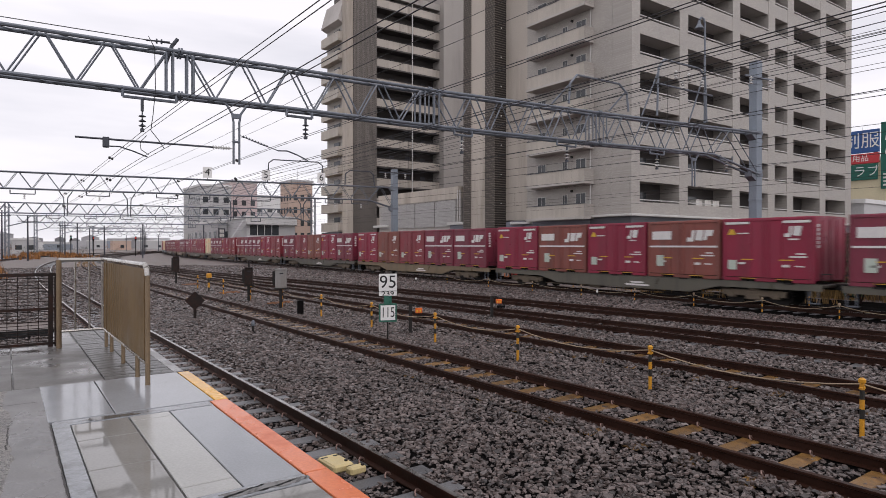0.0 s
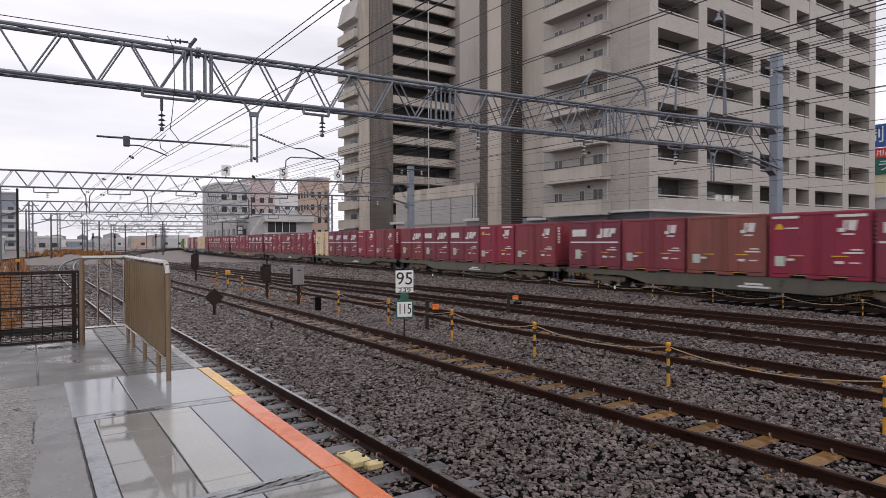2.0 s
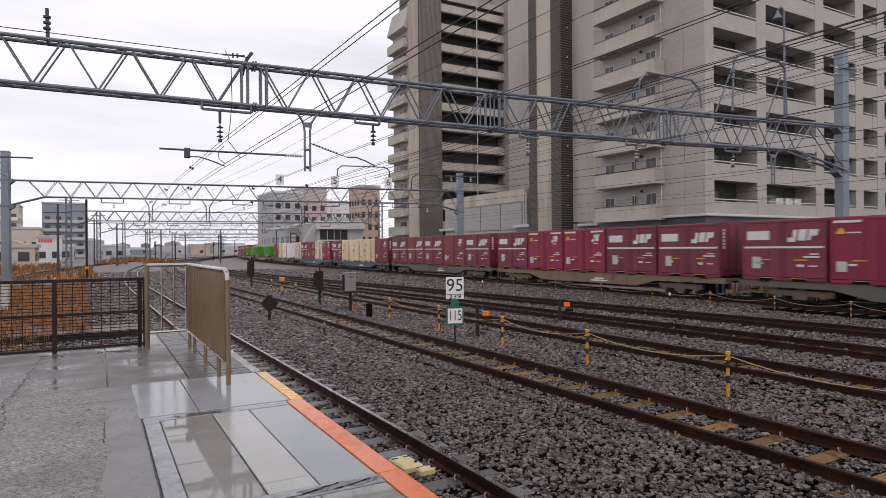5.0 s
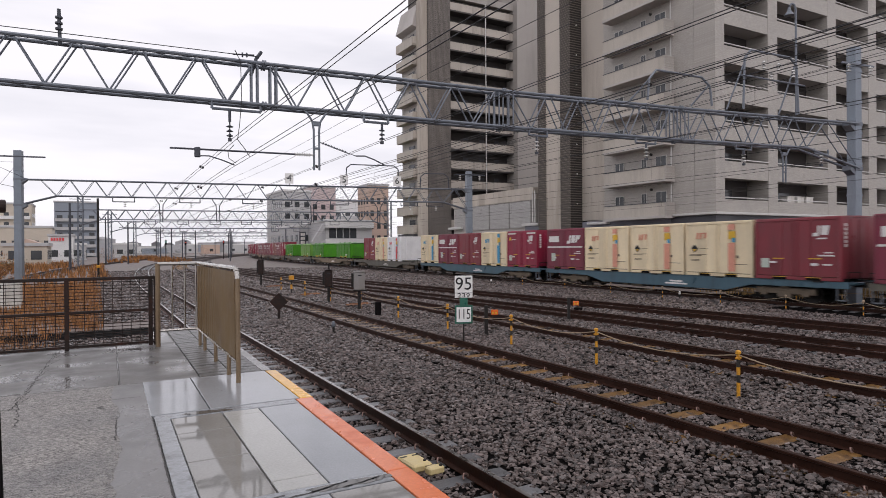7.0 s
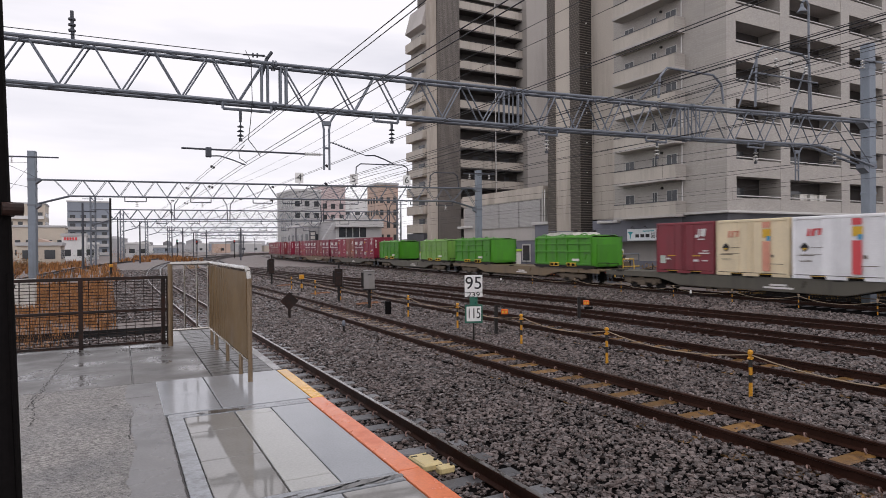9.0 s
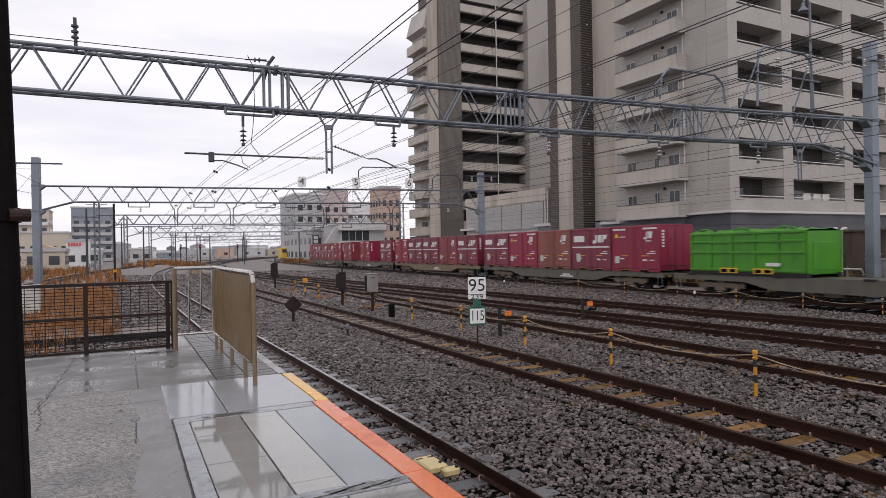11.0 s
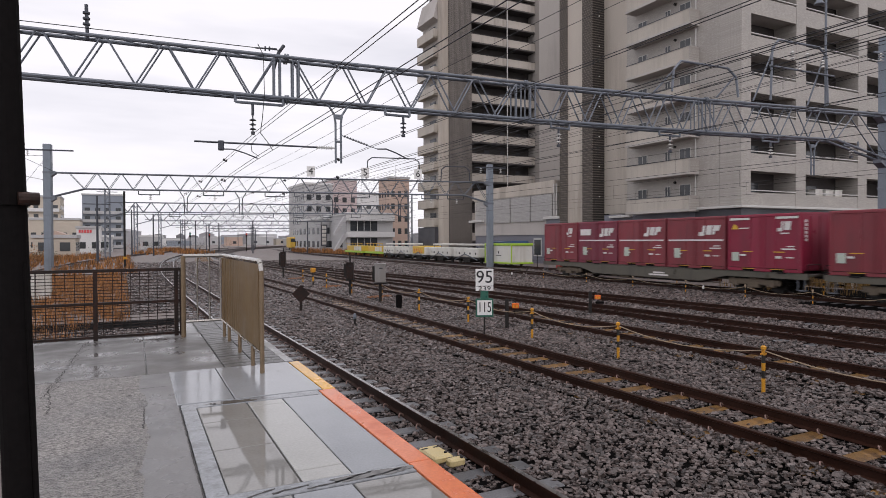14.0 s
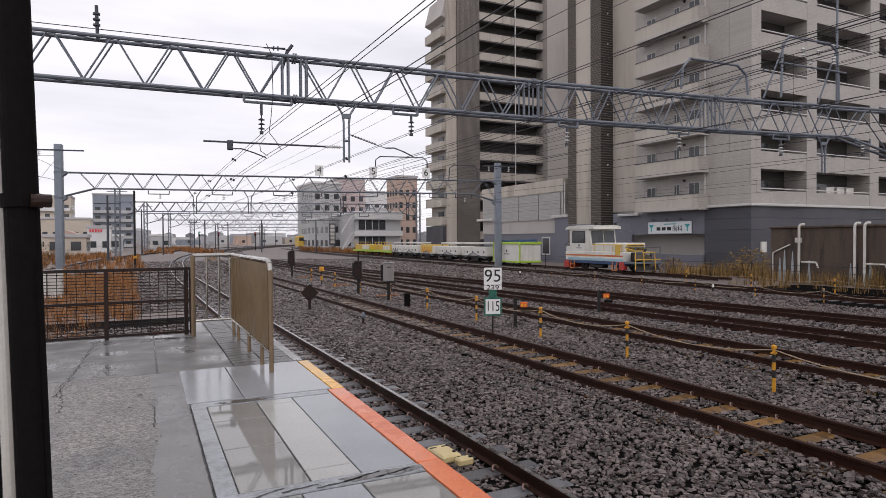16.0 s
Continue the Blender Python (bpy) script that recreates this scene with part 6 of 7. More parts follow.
part("cornice", Geo().soft(AX - 0.1, 52.75, 4.55, AX + 0.6, 55.6, 4.85, 0.03), M["frame_white"], park)
part("cornice", Geo().soft(AX - 0.1, 68.5, 4.6, AX + 0.4, 72.0, 4.9, 0.03), M["frame_white"], park)
part("corner_wall", Geo().box(AX + 0.1, 52.72, -0.5, AX + 1.4, 55.2, 4.55), M["slate_blue"], park)
for y in (53.3, 53.7):
    part("downpipe", Geo().tube((AX + 0.0, y, 4.9), (AX + 0.0, y, 8.3), 0.07, 8), M["frame_white"], park)
w = part("window", Geo().box(AX + 0.33, 56.4, 0.5, AX + 0.4, 57.9, 2.5), M["frame_white"], park)
part("pane", Geo().box(AX + 0.31, 56.55, 0.65, AX + 0.34, 57.75, 2.35), M["glass"], w)

# farther tower with gallery bands
BX, BY = 43.0, 83.6
block_b = thing("apartment_tower", "tall dark tower block with open access galleries", "building")
part("corner_strip", Geo().box(BX, BY, -0.5, 44.1, 85.0, 56.0), M["wall_beige"], block_b)
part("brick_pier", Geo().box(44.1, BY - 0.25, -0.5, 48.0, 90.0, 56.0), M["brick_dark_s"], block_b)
# gallery wall and slabs take the dark recess colour as painted-in shade
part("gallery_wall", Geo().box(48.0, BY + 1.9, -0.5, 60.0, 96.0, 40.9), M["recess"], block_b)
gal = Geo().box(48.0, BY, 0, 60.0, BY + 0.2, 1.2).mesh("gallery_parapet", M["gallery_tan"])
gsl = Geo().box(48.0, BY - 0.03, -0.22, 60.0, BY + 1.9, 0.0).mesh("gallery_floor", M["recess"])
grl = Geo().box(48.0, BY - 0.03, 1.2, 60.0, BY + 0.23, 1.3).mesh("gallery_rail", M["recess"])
for k in range(1, 14):
    z = -0.81 + 3.07 * k
    piece("gallery_parapet", gal, block_b, pose(0, 0, z))
    piece("gallery_rail", grl, block_b, pose(0, 0, z))
    piece("gallery_floor", gsl, block_b, pose(0, 0, z))
    for x in (51.5, 54.5, 57.5):
        part("door", Geo().box(x, BY + 1.84, z, x + 0.9, BY + 1.9, z + 2.1), M["slate"], block_b)
part("roof", Geo().box(47.9, BY - 0.1, 40.9, 60.0, 96.0, 41.9), M["wall_dull"], block_b)
part("downpipe", Geo().tube((54.6, BY - 0.12, 0), (54.6, BY - 0.12, 41.0), 0.09, 8), M["frame_white"], block_b)
part("link_wall", Geo().box(60.0, BY - 1.2, -0.5, 68.0, 96.0, 58.0), M["wall_dull"], block_b)
part("west_wall", Geo().box(BX + 0.4, 85.0, -0.5, 44.1, 91.0, 38.0), M["wall_grey_w"], block_b)
bb = Geo().box(BX - 0.65, 85.2, 0, BX - 0.53, 91.0, 1.15).box(BX - 0.65, 85.2, -0.2, BX + 0.4, 91.0, 0.0).box(BX - 0.65, 85.1, 0, BX + 0.4, 85.2, 1.15).mesh("balcony", M["parapet"])
for k in range(11):
    z = 4.6 + 2.88 * k
    piece("balcony", bb, block_b, pose(0, 0, z))
    w = part("window", Geo().box(BX + 0.34, 86.5, z + 0.4, BX + 0.41, 88.5, z + 2.0), M["slate"], block_b)
    part("pane", Geo().box(BX + 0.32, 86.65, z + 0.5, BX + 0.35, 88.35, z + 1.9), M["glass"], w)
part("base_wall", Geo().box(BX - 0.6, 85.0, -0.5, BX + 0.4, 91.0, 4.3), M["slate"], block_b)
part("canopy", Geo().prism([(BX - 0.6, 36.3), (BX + 0.35, 39.7), (BX + 0.4, 35.9)], 1, 85.2, 91.2), M["wall_smooth"], block_b)

# stained retaining wall with pipes
wall = thing("concrete_wall", "dark water-stained concrete wall with white pipes", "wall", "", "structure")
part("wall", Geo().soft(34.6, 6.0, -0.5, 35.2, 24.9, 2.86, 0.03), M["wall_stained"], wall)
part("coping", Geo().soft(34.5, 6.0, 2.86, 35.3, 24.95, 2.98, 0.02), M["wall_stained"], wall)
M["pale_streak"] = material("lime_streak", (0.33, 0.37, 0.38), 0.8, vary=0.3, scale=3)
for y, h in ((24.6, 0.0), (23.0, 0.0), (19.9, 0.0), (19.4, 0.0)):
    top = 2.95
    part("pipe", Geo().path([(34.42, y, -0.3), (34.42, y, top), (34.5, y - 0.06, top + 0.12), (34.7, y - 0.12, top + 0.12)], 0.07, 10), M["white_dirty"], wall) if y < 24 else None
    part("pipe_elbow", Geo().path([(34.45, y, 0.9), (34.45, y - 1.0, 0.9), (34.45, y - 1.1, 0.6)], 0.05, 8), M["white_dirty"], wall) if y in (23.0, 19.4) else None
part("pipe", Geo().path([(34.5, 24.7, -0.3), (34.5, 24.7, 1.4), (34.5, 23.6, 1.9)], 0.04, 8), M["white_dirty"], wall)
for y, h in ((24.3, 1.1), (24.0, 1.6), (23.5, 1.5), (22.5, 1.0), (20.2, 0.9), (19.2, 1.0)):
    part("lime_streak", Geo().prism([(y - 0.1, -0.3), (y + 0.14, -0.3), (y + 0.03, h), (y - 0.02, h)], 0, 34.585, 34.6), M["pale_streak"], wall)
part("vent_hood", Geo().soft(34.45, 22.9, 2.0, 34.6, 23.3, 2.3, 0.03), M["white_dirty"], wall)
shed = thing("equipment_box", "pale grey equipment box by the stained wall", "box", m=pose(34.1, 16.9, -0.3))
part("case", Geo().soft(-0.3, -1.0, 0, 0.3, 1.0, 1.7, 0.03), M["cabinet_grey"], shed)
part("lid", Geo().soft(-0.34, -1.04, 1.7, 0.34, 1.04, 1.78, 0.02), M["cabinet_grey"], shed)
# wire fence on thin posts in front of the buildings
wf = thing("wire_fence", "low wire fence on thin posts along the railway boundary", "fence")
for i in range(14):
    part("post", Geo().tube((33.9 + 0.03 * i * 3, 10 + i * 3.2, -0.4), (33.9 + 0.03 * i * 3, 10 + i * 3.2, 0.95), 0.03, 6), M["dark_steel"], wf)
for z in (0.35, 0.7):
    part("strand", Geo().tube((33.9, 10, z), (35.1, 52, z), 0.012, 5), M["wire"], wf)

# ---- distance ----
# wall colours lightened so that distance haze is mixed into the paint
COLORS = {"white": (0.66, 0.66, 0.65), "grey": (0.46, 0.46, 0.46), "beige": (0.52, 0.46, 0.38), "pink": (0.56, 0.46, 0.45), "brown": (0.50, 0.37, 0.30), "slate": (0.24, 0.27, 0.31), "cream": (0.68, 0.61, 0.42)}
FAR_M = {k: material("far_wall_" + k, c, 0.75, vary=0.12, scale=0.3, fine=6, bump=0.05) for k, c in COLORS.items()}


def house(name, label, x0, y0, x1, y1, h, color, storey=2.95, pitch=2.6, balcony=False, base=-0.4, sides=True):
    ob = thing(name, label, "building", "buildings in the distance")
    part("wall", Geo().box(x0, y0, base, x1, y1, h), FAR_M[color], ob)
    part("roof", Geo().box(x0 - 0.2, y0 - 0.2, h, x1 + 0.2, y1 + 0.2, h + 0.5), FAR_M["grey" if color != "grey" else "white"], ob)
    nz = max(int((h - 1.0) / storey), 1)
    nx = max(int((x1 - x0) / pitch), 1)
    ny = max(int((y1 - y0) / pitch), 1)
    w = min((x1 - x0) / nx * 0.5, 1.7)
    me = Geo().box(-w / 2, -0.06, 0, w / 2, 0.02, 1.35).mesh("window", M["glass"])
    d = min((y1 - y0) / ny * 0.5, 1.7)
    me2 = Geo().box(-0.06, -d / 2, 0, 0.06, d / 2, 1.35).mesh("window", M["glass"])
    side = x0 - 0.0 if x0 > 0 else x1
    for k in range(nz):
        z = 0.9 + k * storey
        for i in range(nx):
            piece("window", me, ob, pose(x0 + (i + 0.5) * (x1 - x0) / nx, y0, z))
        for i in range(min(ny, 6) if sides else 0):
            piece("window", me2, ob, pose(side, y0 + (i + 0.5) * (y1 - y0) / ny, z))
        if balcony:
            part("balcony", Geo().box(x0 + 0.3, y0 - 0.9, z - 0.8, x1 - 0.3, y0 - 0.02, z + 0.25), FAR_M["grey" if color in ("white", "slate") else "white"], ob)
    return ob


house("apartment_house", "pale grey apartment house with flat roof", 41.0, 156, 48.4, 172, 16.6, "grey", pitch=1.9)
house("apartment_house", "pinkish apartment house with flat roof", 50.4, 163, 57.4, 178, 18.6, "pink", pitch=2.2)
house("apartment_house", "white apartment house with balconies", 68.9, 198, 79.0, 214, 18.0, "white", balcony=True)
house("apartment_house", "brown tiled apartment house", 56.4, 137, 61.5, 144, 17.0, "brown", pitch=1.7)
office = house("office_building", "grey office with wide window bands and outside stair", 40.5, 121, 50.5, 136, 7.6, "grey", storey=3.4, pitch=5.2)
for k in range(2):
    part("glass_band", Geo().box(41.2, 120.9, 0.9 + 3.4 * k, 47.0, 120.99, 2.9 + 3.4 * k), M["glass"], office)
    for x in (42.65, 44.1, 45.55):
        part("mullion", Geo().box(x - 0.05, 120.84, 0.9 + 3.4 * k, x + 0.05, 120.9, 2.9 + 3.4 * k), FAR_M["white"], office)
    part("floor_band", Geo().box(40.3, 120.2, 0.6 + 3.4 * k + 2.4, 50.6, 120.98, 0.6 + 3.4 * k + 3.5), FAR_M["white"], office)
    part("stair", Geo().prism([(37.6, 0.2 + 3.4 * k), (38.2, 0.2 + 3.4 * k), (40.5, 3.2 + 3.4 * k), (40.5, 3.8 + 3.4 * k), (39.9, 3.8 + 3.4 * k)], 1, 120.8, 121.6), FAR_M["grey"], office)
house("warehouse", "grey warehouse with narrow windows", 38.5, 133, 42.5, 152, 7.0, "grey", pitch=3.2)
tall_sign = thing("upright_sign", "dark upright sign with pale panels on a wall", "sign", m=pose(38.3, 131.5, 1.2))
part("board", Geo().soft(-0.2, -0.2, 0, 1.2, 0.0, 4.6, 0.03), M["slate"], tall_sign)
for i in range(5):
    part("panel", Geo().box(0.05, -0.24, 0.3 + i * 0.85, 0.95, -0.2, 0.95 + i * 0.85), M["white_dirty"], tall_sign)
house("apartment_tower_block", "slate-grey apartment tower in the distance", -12.1, 247, 0.5, 262, 18.4, "slate", balcony=True)
house("apartment_house", "beige apartment house in the distance", -28.0, 234, -17.5, 248, 16.6, "beige", balcony=True)
gabled = house("dwelling", "beige rendered house with a low gable near the tracks", -11.8, 110, -6.3, 120, 2.9, "beige", pitch=1.9)
part("gable", Geo().prism([(-12.1, 2.85), (-6.0, 2.85), (-9.0, 4.0)], 1, 109.85, 120.2), FAR_M["brown"], gabled)
shop_l = house("shop_building", "white shop building with red lettering", -8.4, 150, -4.0, 158, 5.1, "white", pitch=2.2)
for i in range(5):
    part("lettering", Geo().box(-8.0 + i * 0.5, 149.86, 4.2, -7.65 + i * 0.5, 149.95, 4.8), M["mark_red"], shop_l)
house("parking_deck", "low beige parking deck in the distance", -20.5, 183, -9.5, 196, 7.8, "beige", storey=2.4, pitch=2.2)
house("warehouse", "grey low warehouse in the distance", 5.0, 219, 11.5, 230, 3.8, "grey")
house("dwelling", "pale house in the distance", -5.6, 170, -2.0, 179, 3.4, "grey")
rng = random.Random(11)
for i in range(30):
    a = radians(-16 + 34 * i / 29 + rng.uniform(-0.6, 0.6))
    r = rng.uniform(330, 620)
    x, y = r * math.sin(a), r * math.cos(a)
    w, h = rng.uniform(7, 16), rng.uniform(2.6, 6.0)
    house("dwelling", "small pale house far beyond the yard", x, y, x + w, y + rng.uniform(8, 14), h, rng.choice(["white", "grey", "beige", "slate", "slate", "brown"]), storey=3.2, pitch=7.0, sides=False)

# low town roofs and tree tops along the horizon
town = Geo()
for i in range(130):
    a = radians(-24 + 62 * i / 129 + rng.uniform(-0.4, 0.4))
    r = rng.uniform(420, 800)
    x, y = r * math.sin(a), r * math.cos(a)
    w, d, h = rng.uniform(5, 17), rng.uniform(6, 12), rng.uniform(3.0, 9.0)
    town.box(x, y, -0.5, x + w, y + d, h)
    if i % 2:
        town.prism([(x - 0.4, h), (x + w + 0.4, h), (x + w / 2, h + rng.uniform(1.0, 2.4))], 1, y - 0.3, y + d + 0.3)
M["far_town"] = material("far_town_walls", (0.36, 0.36, 0.37), 0.8, vary=0.2, scale=0.05, fine=0.6, bump=0, island=0.5)
far_town = new("far_town", town.mesh("far_town", M["far_town"]))
tagged(far_town, "grey low roofs of a town along the horizon", "town", "", "stuff")

# yellow shop block with signs, seen past the apartment block
mall = house("shop_block", "cream shop block with big coloured sign boards", 100.0, 30.0, 118.0, 44.0, 14.2, "cream", storey=4.5, pitch=7.0)
M["sign_blue"] = material("sign_blue", (0.03, 0.10, 0.30), 0.5)
M["sign_red"] = material("sign_red", (0.55, 0.05, 0.06), 0.5)
M["sign_green"] = material("sign_green", (0.01, 0.12, 0.09), 0.5)
west = Matrix(((0, 0, -1, 0), (-1, 0, 0, 0), (0, 1, 0, 0), (0, 0, 0, 1)))
for z0, z1_, mt, word, y0, y1 in ((15.4, 18.6, "sign_blue", "制服", 34.4, 39.0), (13.9, 15.3, "sign_red", "用品", 34.4, 39.0), (11.6, 13.8, "sign_green", "クラブ", 34.6, 39.0), (10.2, 19.4, "sign_green", "", 32.4, 34.2)):
    sb = thing("sign_board", "large coloured shop sign board with white characters", "sign", "shop signs", m=pose(99.86, 0, 0))
    part("board", Geo().soft(-0.15, y0, z0, 0.15, y1, z1_, 0.03), M[mt], sb)
    part("bracket", Geo().box(0.16, y0 + 0.4, min(z0, 13.4), 0.5, y0 + 0.8, z1_ - 0.1), M["dark_steel"], sb)
    if word:
        text("characters", word, (z1_ - z0) * 0.75, M["white"], sb, Matrix.Translation((-0.17, (y0 + y1) / 2, (z0 + z1_) / 2)) @ west)
    else:
        for i in range(2):
            part("mark", Geo().prism([(33.0, 16.6 - i * 1.9), (33.7, 16.9 - i * 1.9), (33.5, 18.2 - i * 1.9), (32.8, 17.6 - i * 1.9)], 0, -0.17, -0.155), M["white"], sb)
        for i in range(4):
            part("lettering", Geo().box(-0.17, 32.8, 10.6 + i * 0.5, -0.155, 33.9, 10.85 + i * 0.5), M["white_dirty"], sb)
low = house("outbuilding", "low grey outbuilding beside apartment block", 84.0, 30.5, 92.0, 40.0, 7.4, "grey", pitch=5)


# ---- maintenance vehicles on the siding ----
M["loco_white"] = material("vehicle_white", (0.66, 0.65, 0.60), 0.4, vary=0.08, scale=1.5, stain=(0.42, 0.38, 0.30), stain_amount=0.5, upright=True)
M["loco_orange"] = material("vehicle_orange", (0.55, 0.16, 0.04), 0.45, vary=0.1)
M["loco_blue"] = material("vehicle_blue", (0.03, 0.07, 0.16), 0.45, vary=0.1)
M["loco_pale_blue"] = material("vehicle_pale_blue", (0.30, 0.45, 0.52), 0.45, vary=0.1)
M["loco_yellow"] = material("vehicle_yellow", (0.62, 0.40, 0.06), 0.5, vary=0.15, scale=5)
M["vehicle_red"] = material("vehicle_red", (0.40, 0.04, 0.03), 0.5, vary=0.15)
M["lime_edge"] = material("lime_edge", (0.36, 0.55, 0.05), 0.45, vary=0.12)
SID = LINES["siding"]


def on_siding(y):
    return pose(SID(y), y, -0.1, 0, 0, -2.3)


def wheels(ob, ys_list, r=0.36):
    for y in ys_list:
        w = part("wheelset", Geo().tube((-0.62, 0, 0), (-0.5, 0, 0), r, 18).tube((0.5, 0, 0), (0.62, 0, 0), r, 18).tube((-0.7, 0, 0), (0.7, 0, 0), 0.07, 8), M["dark_steel"], ob)
        w.matrix_basis = pose(0, y, r)


loco = thing("rail_tractor", "white maintenance rail tractor with orange stripe and glazed cab", "locomotive", m=on_siding(36.75) @ Matrix.Diagonal((1, 1.07, 1.02, 1)))
part("frame", Geo().soft(-1.2, -3.0, 0.5, 1.2, 3.6, 0.74, 0.03), M["loco_blue"], loco)
part("lower_body", Geo().soft(-1.24, -2.95, 0.72, 1.24, 3.55, 1.42, 0.04), M["loco_white"], loco)
part("stripe", Geo().box(-1.25, -2.9, 1.06, -1.243, 3.5, 1.17), M["loco_orange"], loco)
part("stripe", Geo().box(-1.25, -2.9, 0.74, -1.243, 3.2, 0.92), M["loco_pale_blue"], loco)
cab = part("cab", Geo().prism([(0.45, 1.4), (3.0, 1.4), (3.05, 3.1), (0.7, 3.1)], 0, -1.22, 1.22), M["loco_white"], loco)
part("cab_roof", Geo().prism([(0.1, 3.08), (3.45, 3.08), (3.35, 3.24), (2.9, 3.36), (0.6, 3.38), (0.15, 3.26)], 0, -1.32, 1.32), M["loco_white"], cab)
w = part("cab_window", Geo().soft(-1.245, 1.15, 2.02, -1.215, 2.75, 2.95, 0.015), M["frame_dark"], cab)
part("pane", Geo().box(-1.252, 1.23, 2.1, -1.244, 2.67, 2.87), M["glass"], w)
w = part("windscreen", Geo().prism([(0.52, 2.0), (0.6, 2.0), (0.75, 2.95), (0.64, 2.95)], 0, -1.08, 1.08), M["glass"], cab)
part("wiper", Geo().tube((-0.5, 0.5, 2.05), (-0.2, 0.6, 2.6), 0.015, 5), M["ink"], w)
part("pillar", Geo().tube((0.0, 0.49, 2.0), (0.0, 0.62, 2.95), 0.03, 6), M["loco_white"], w)
part("seat", Geo().soft(0.2, 1.0, 1.9, 0.7, 1.5, 2.5, 0.05), M["loco_blue"], cab)
for x in (-0.9, -0.3, 0.3, 0.9):
    part("roof_lamp", Geo().soft(x - 0.1, 0.2, 3.38, x + 0.1, 0.4, 3.52, 0.03), M["dark_steel"], cab)
part("roof_rail", Geo().path([(-1.2, 0.3, 3.42), (-1.2, 3.0, 3.45)], 0.03, 6), M["galv"], cab)
hood = part("bonnet", Geo().soft(-0.95, -2.75, 1.4, 0.95, 0.45, 2.05, 0.06), M["loco_white"], loco)
for i in range(4):
    part("bonnet_door", Geo().soft(-0.97, -2.6 + i * 0.72, 1.48, -0.945, -1.95 + i * 0.72, 1.96, 0.01), M["loco_white"], hood)
part("grille", Geo().soft(-0.8, -2.81, 1.3, 0.8, -2.73, 1.95, 0.02), M["loco_yellow"], hood)
for i in range(6):
    part("grille_bar", Geo().box(-0.75, -2.84, 1.36 + i * 0.095, 0.75, -2.81, 1.40 + i * 0.095), M["dark_steel"], hood)
for y in (-2.7, -1.8, -0.9, 0.1):
    part("hand_post", Geo().tube((-1.2, y, 1.4), (-1.2, y, 1.95), 0.022, 6), M["loco_yellow"], loco)
part("hand_rail", Geo().path([(-1.2, -2.8, 1.93), (-1.2, 0.4, 1.93)], 0.022, 6), M["loco_yellow"], loco)
part("corner_panel", Geo().soft(-1.26, -2.6, 1.2, -1.2, -2.1, 1.95, 0.02), M["loco_yellow"], loco)
part("end_platform", Geo().soft(-1.15, -4.0, 0.6, 1.15, -2.95, 0.75, 0.02), M["galv"], loco)
part("end_rail", Geo().path([(-1.1, -3.95, 0.75), (-1.1, -3.95, 1.75), (1.1, -3.95, 1.75), (1.1, -3.95, 0.75)], 0.035, 7).path([(-1.1, -3.95, 1.3), (1.1, -3.95, 1.3)], 0.03, 6).path([(-1.1, -3.95, 1.75), (-1.1, -2.95, 1.75)], 0.03, 6), M["galv"], loco)
part("crane_gear", Geo().soft(-0.8, -3.7, 0.75, -0.1, -3.1, 1.4, 0.08).tube((-0.6, -3.7, 0.4), (0.5, -3.2, 1.6), 0.09, 8).tube((-1.0, -3.4, 0.4), (-0.3, -3.9, 1.2), 0.07, 8).tube((0.3, -3.8, 0.4), (0.9, -3.3, 1.3), 0.08, 8), M["dark_steel"], loco)
part("hose_drum", Geo().tube((0.2, -3.75, 1.0), (0.2, -3.3, 1.0), 0.25, 14), M["bogie"], loco)
part("plough", Geo().prism([(-4.05, 0.2), (-3.7, 0.15), (-3.65, 0.6), (-3.8, 0.62)], 0, -1.0, 1.0), M["dark_steel"], loco)
part("tool_frame", Geo().path([(-1.15, -4.0, 0.2), (-1.15, -4.0, 1.5), (-1.15, -3.0, 1.7)], 0.04, 6).path([(-0.4, -4.05, 0.2), (-0.5, -4.05, 1.4), (0.5, -4.05, 1.4), (0.6, -4.05, 0.2)], 0.04, 6).path([(-1.15, -4.0, 0.9), (1.1, -4.0, 0.9)], 0.035, 6), M["loco_yellow"], loco)
part("tool_box", Geo().soft(-0.95, -4.0, 0.85, -0.3, -3.6, 1.25, 0.04).soft(0.2, -3.95, 0.4, 0.8, -3.5, 0.8, 0.04), M["bogie"], loco)
part("buffer_beam", Geo().soft(-1.26, -2.95, 0.15, -0.9, -2.5, 0.7, 0.03), M["vehicle_red"], loco)
part("buffer_beam", Geo().soft(-1.26, 3.1, 0.12, 1.2, 3.7, 0.68, 0.03), M["vehicle_red"], loco)
part("step", Geo().path([(-1.24, 2.4, 0.7), (-1.3, 2.4, 0.1), (-1.3, 2.85, 0.1), (-1.24, 2.85, 0.7)], 0.035, 6).path([(-1.28, 2.4, 0.4), (-1.28, 2.85, 0.4)], 0.03, 6), M["loco_orange"], loco)
part("step", Geo().path([(-1.24, -2.3, 0.7), (-1.3, -2.3, 0.1), (-1.3, -1.85, 0.1), (-1.24, -1.85, 0.7)], 0.035, 6), M["loco_orange"], loco)
part("fuel_tank", Geo().soft(-1.1, -0.6, 0.2, -0.5, 0.9, 0.5, 0.06), M["dark_steel"], loco)
part("tail_box", Geo().soft(-1.15, 3.05, 1.4, 1.15, 3.6, 1.75, 0.05), M["loco_white"], loco)
part("side_gear", Geo().path([(-1.24, 3.5, 1.4), (-1.26, 3.6, 1.9), (-1.2, 3.3, 2.1)], 0.05, 6), M["galv"], loco)
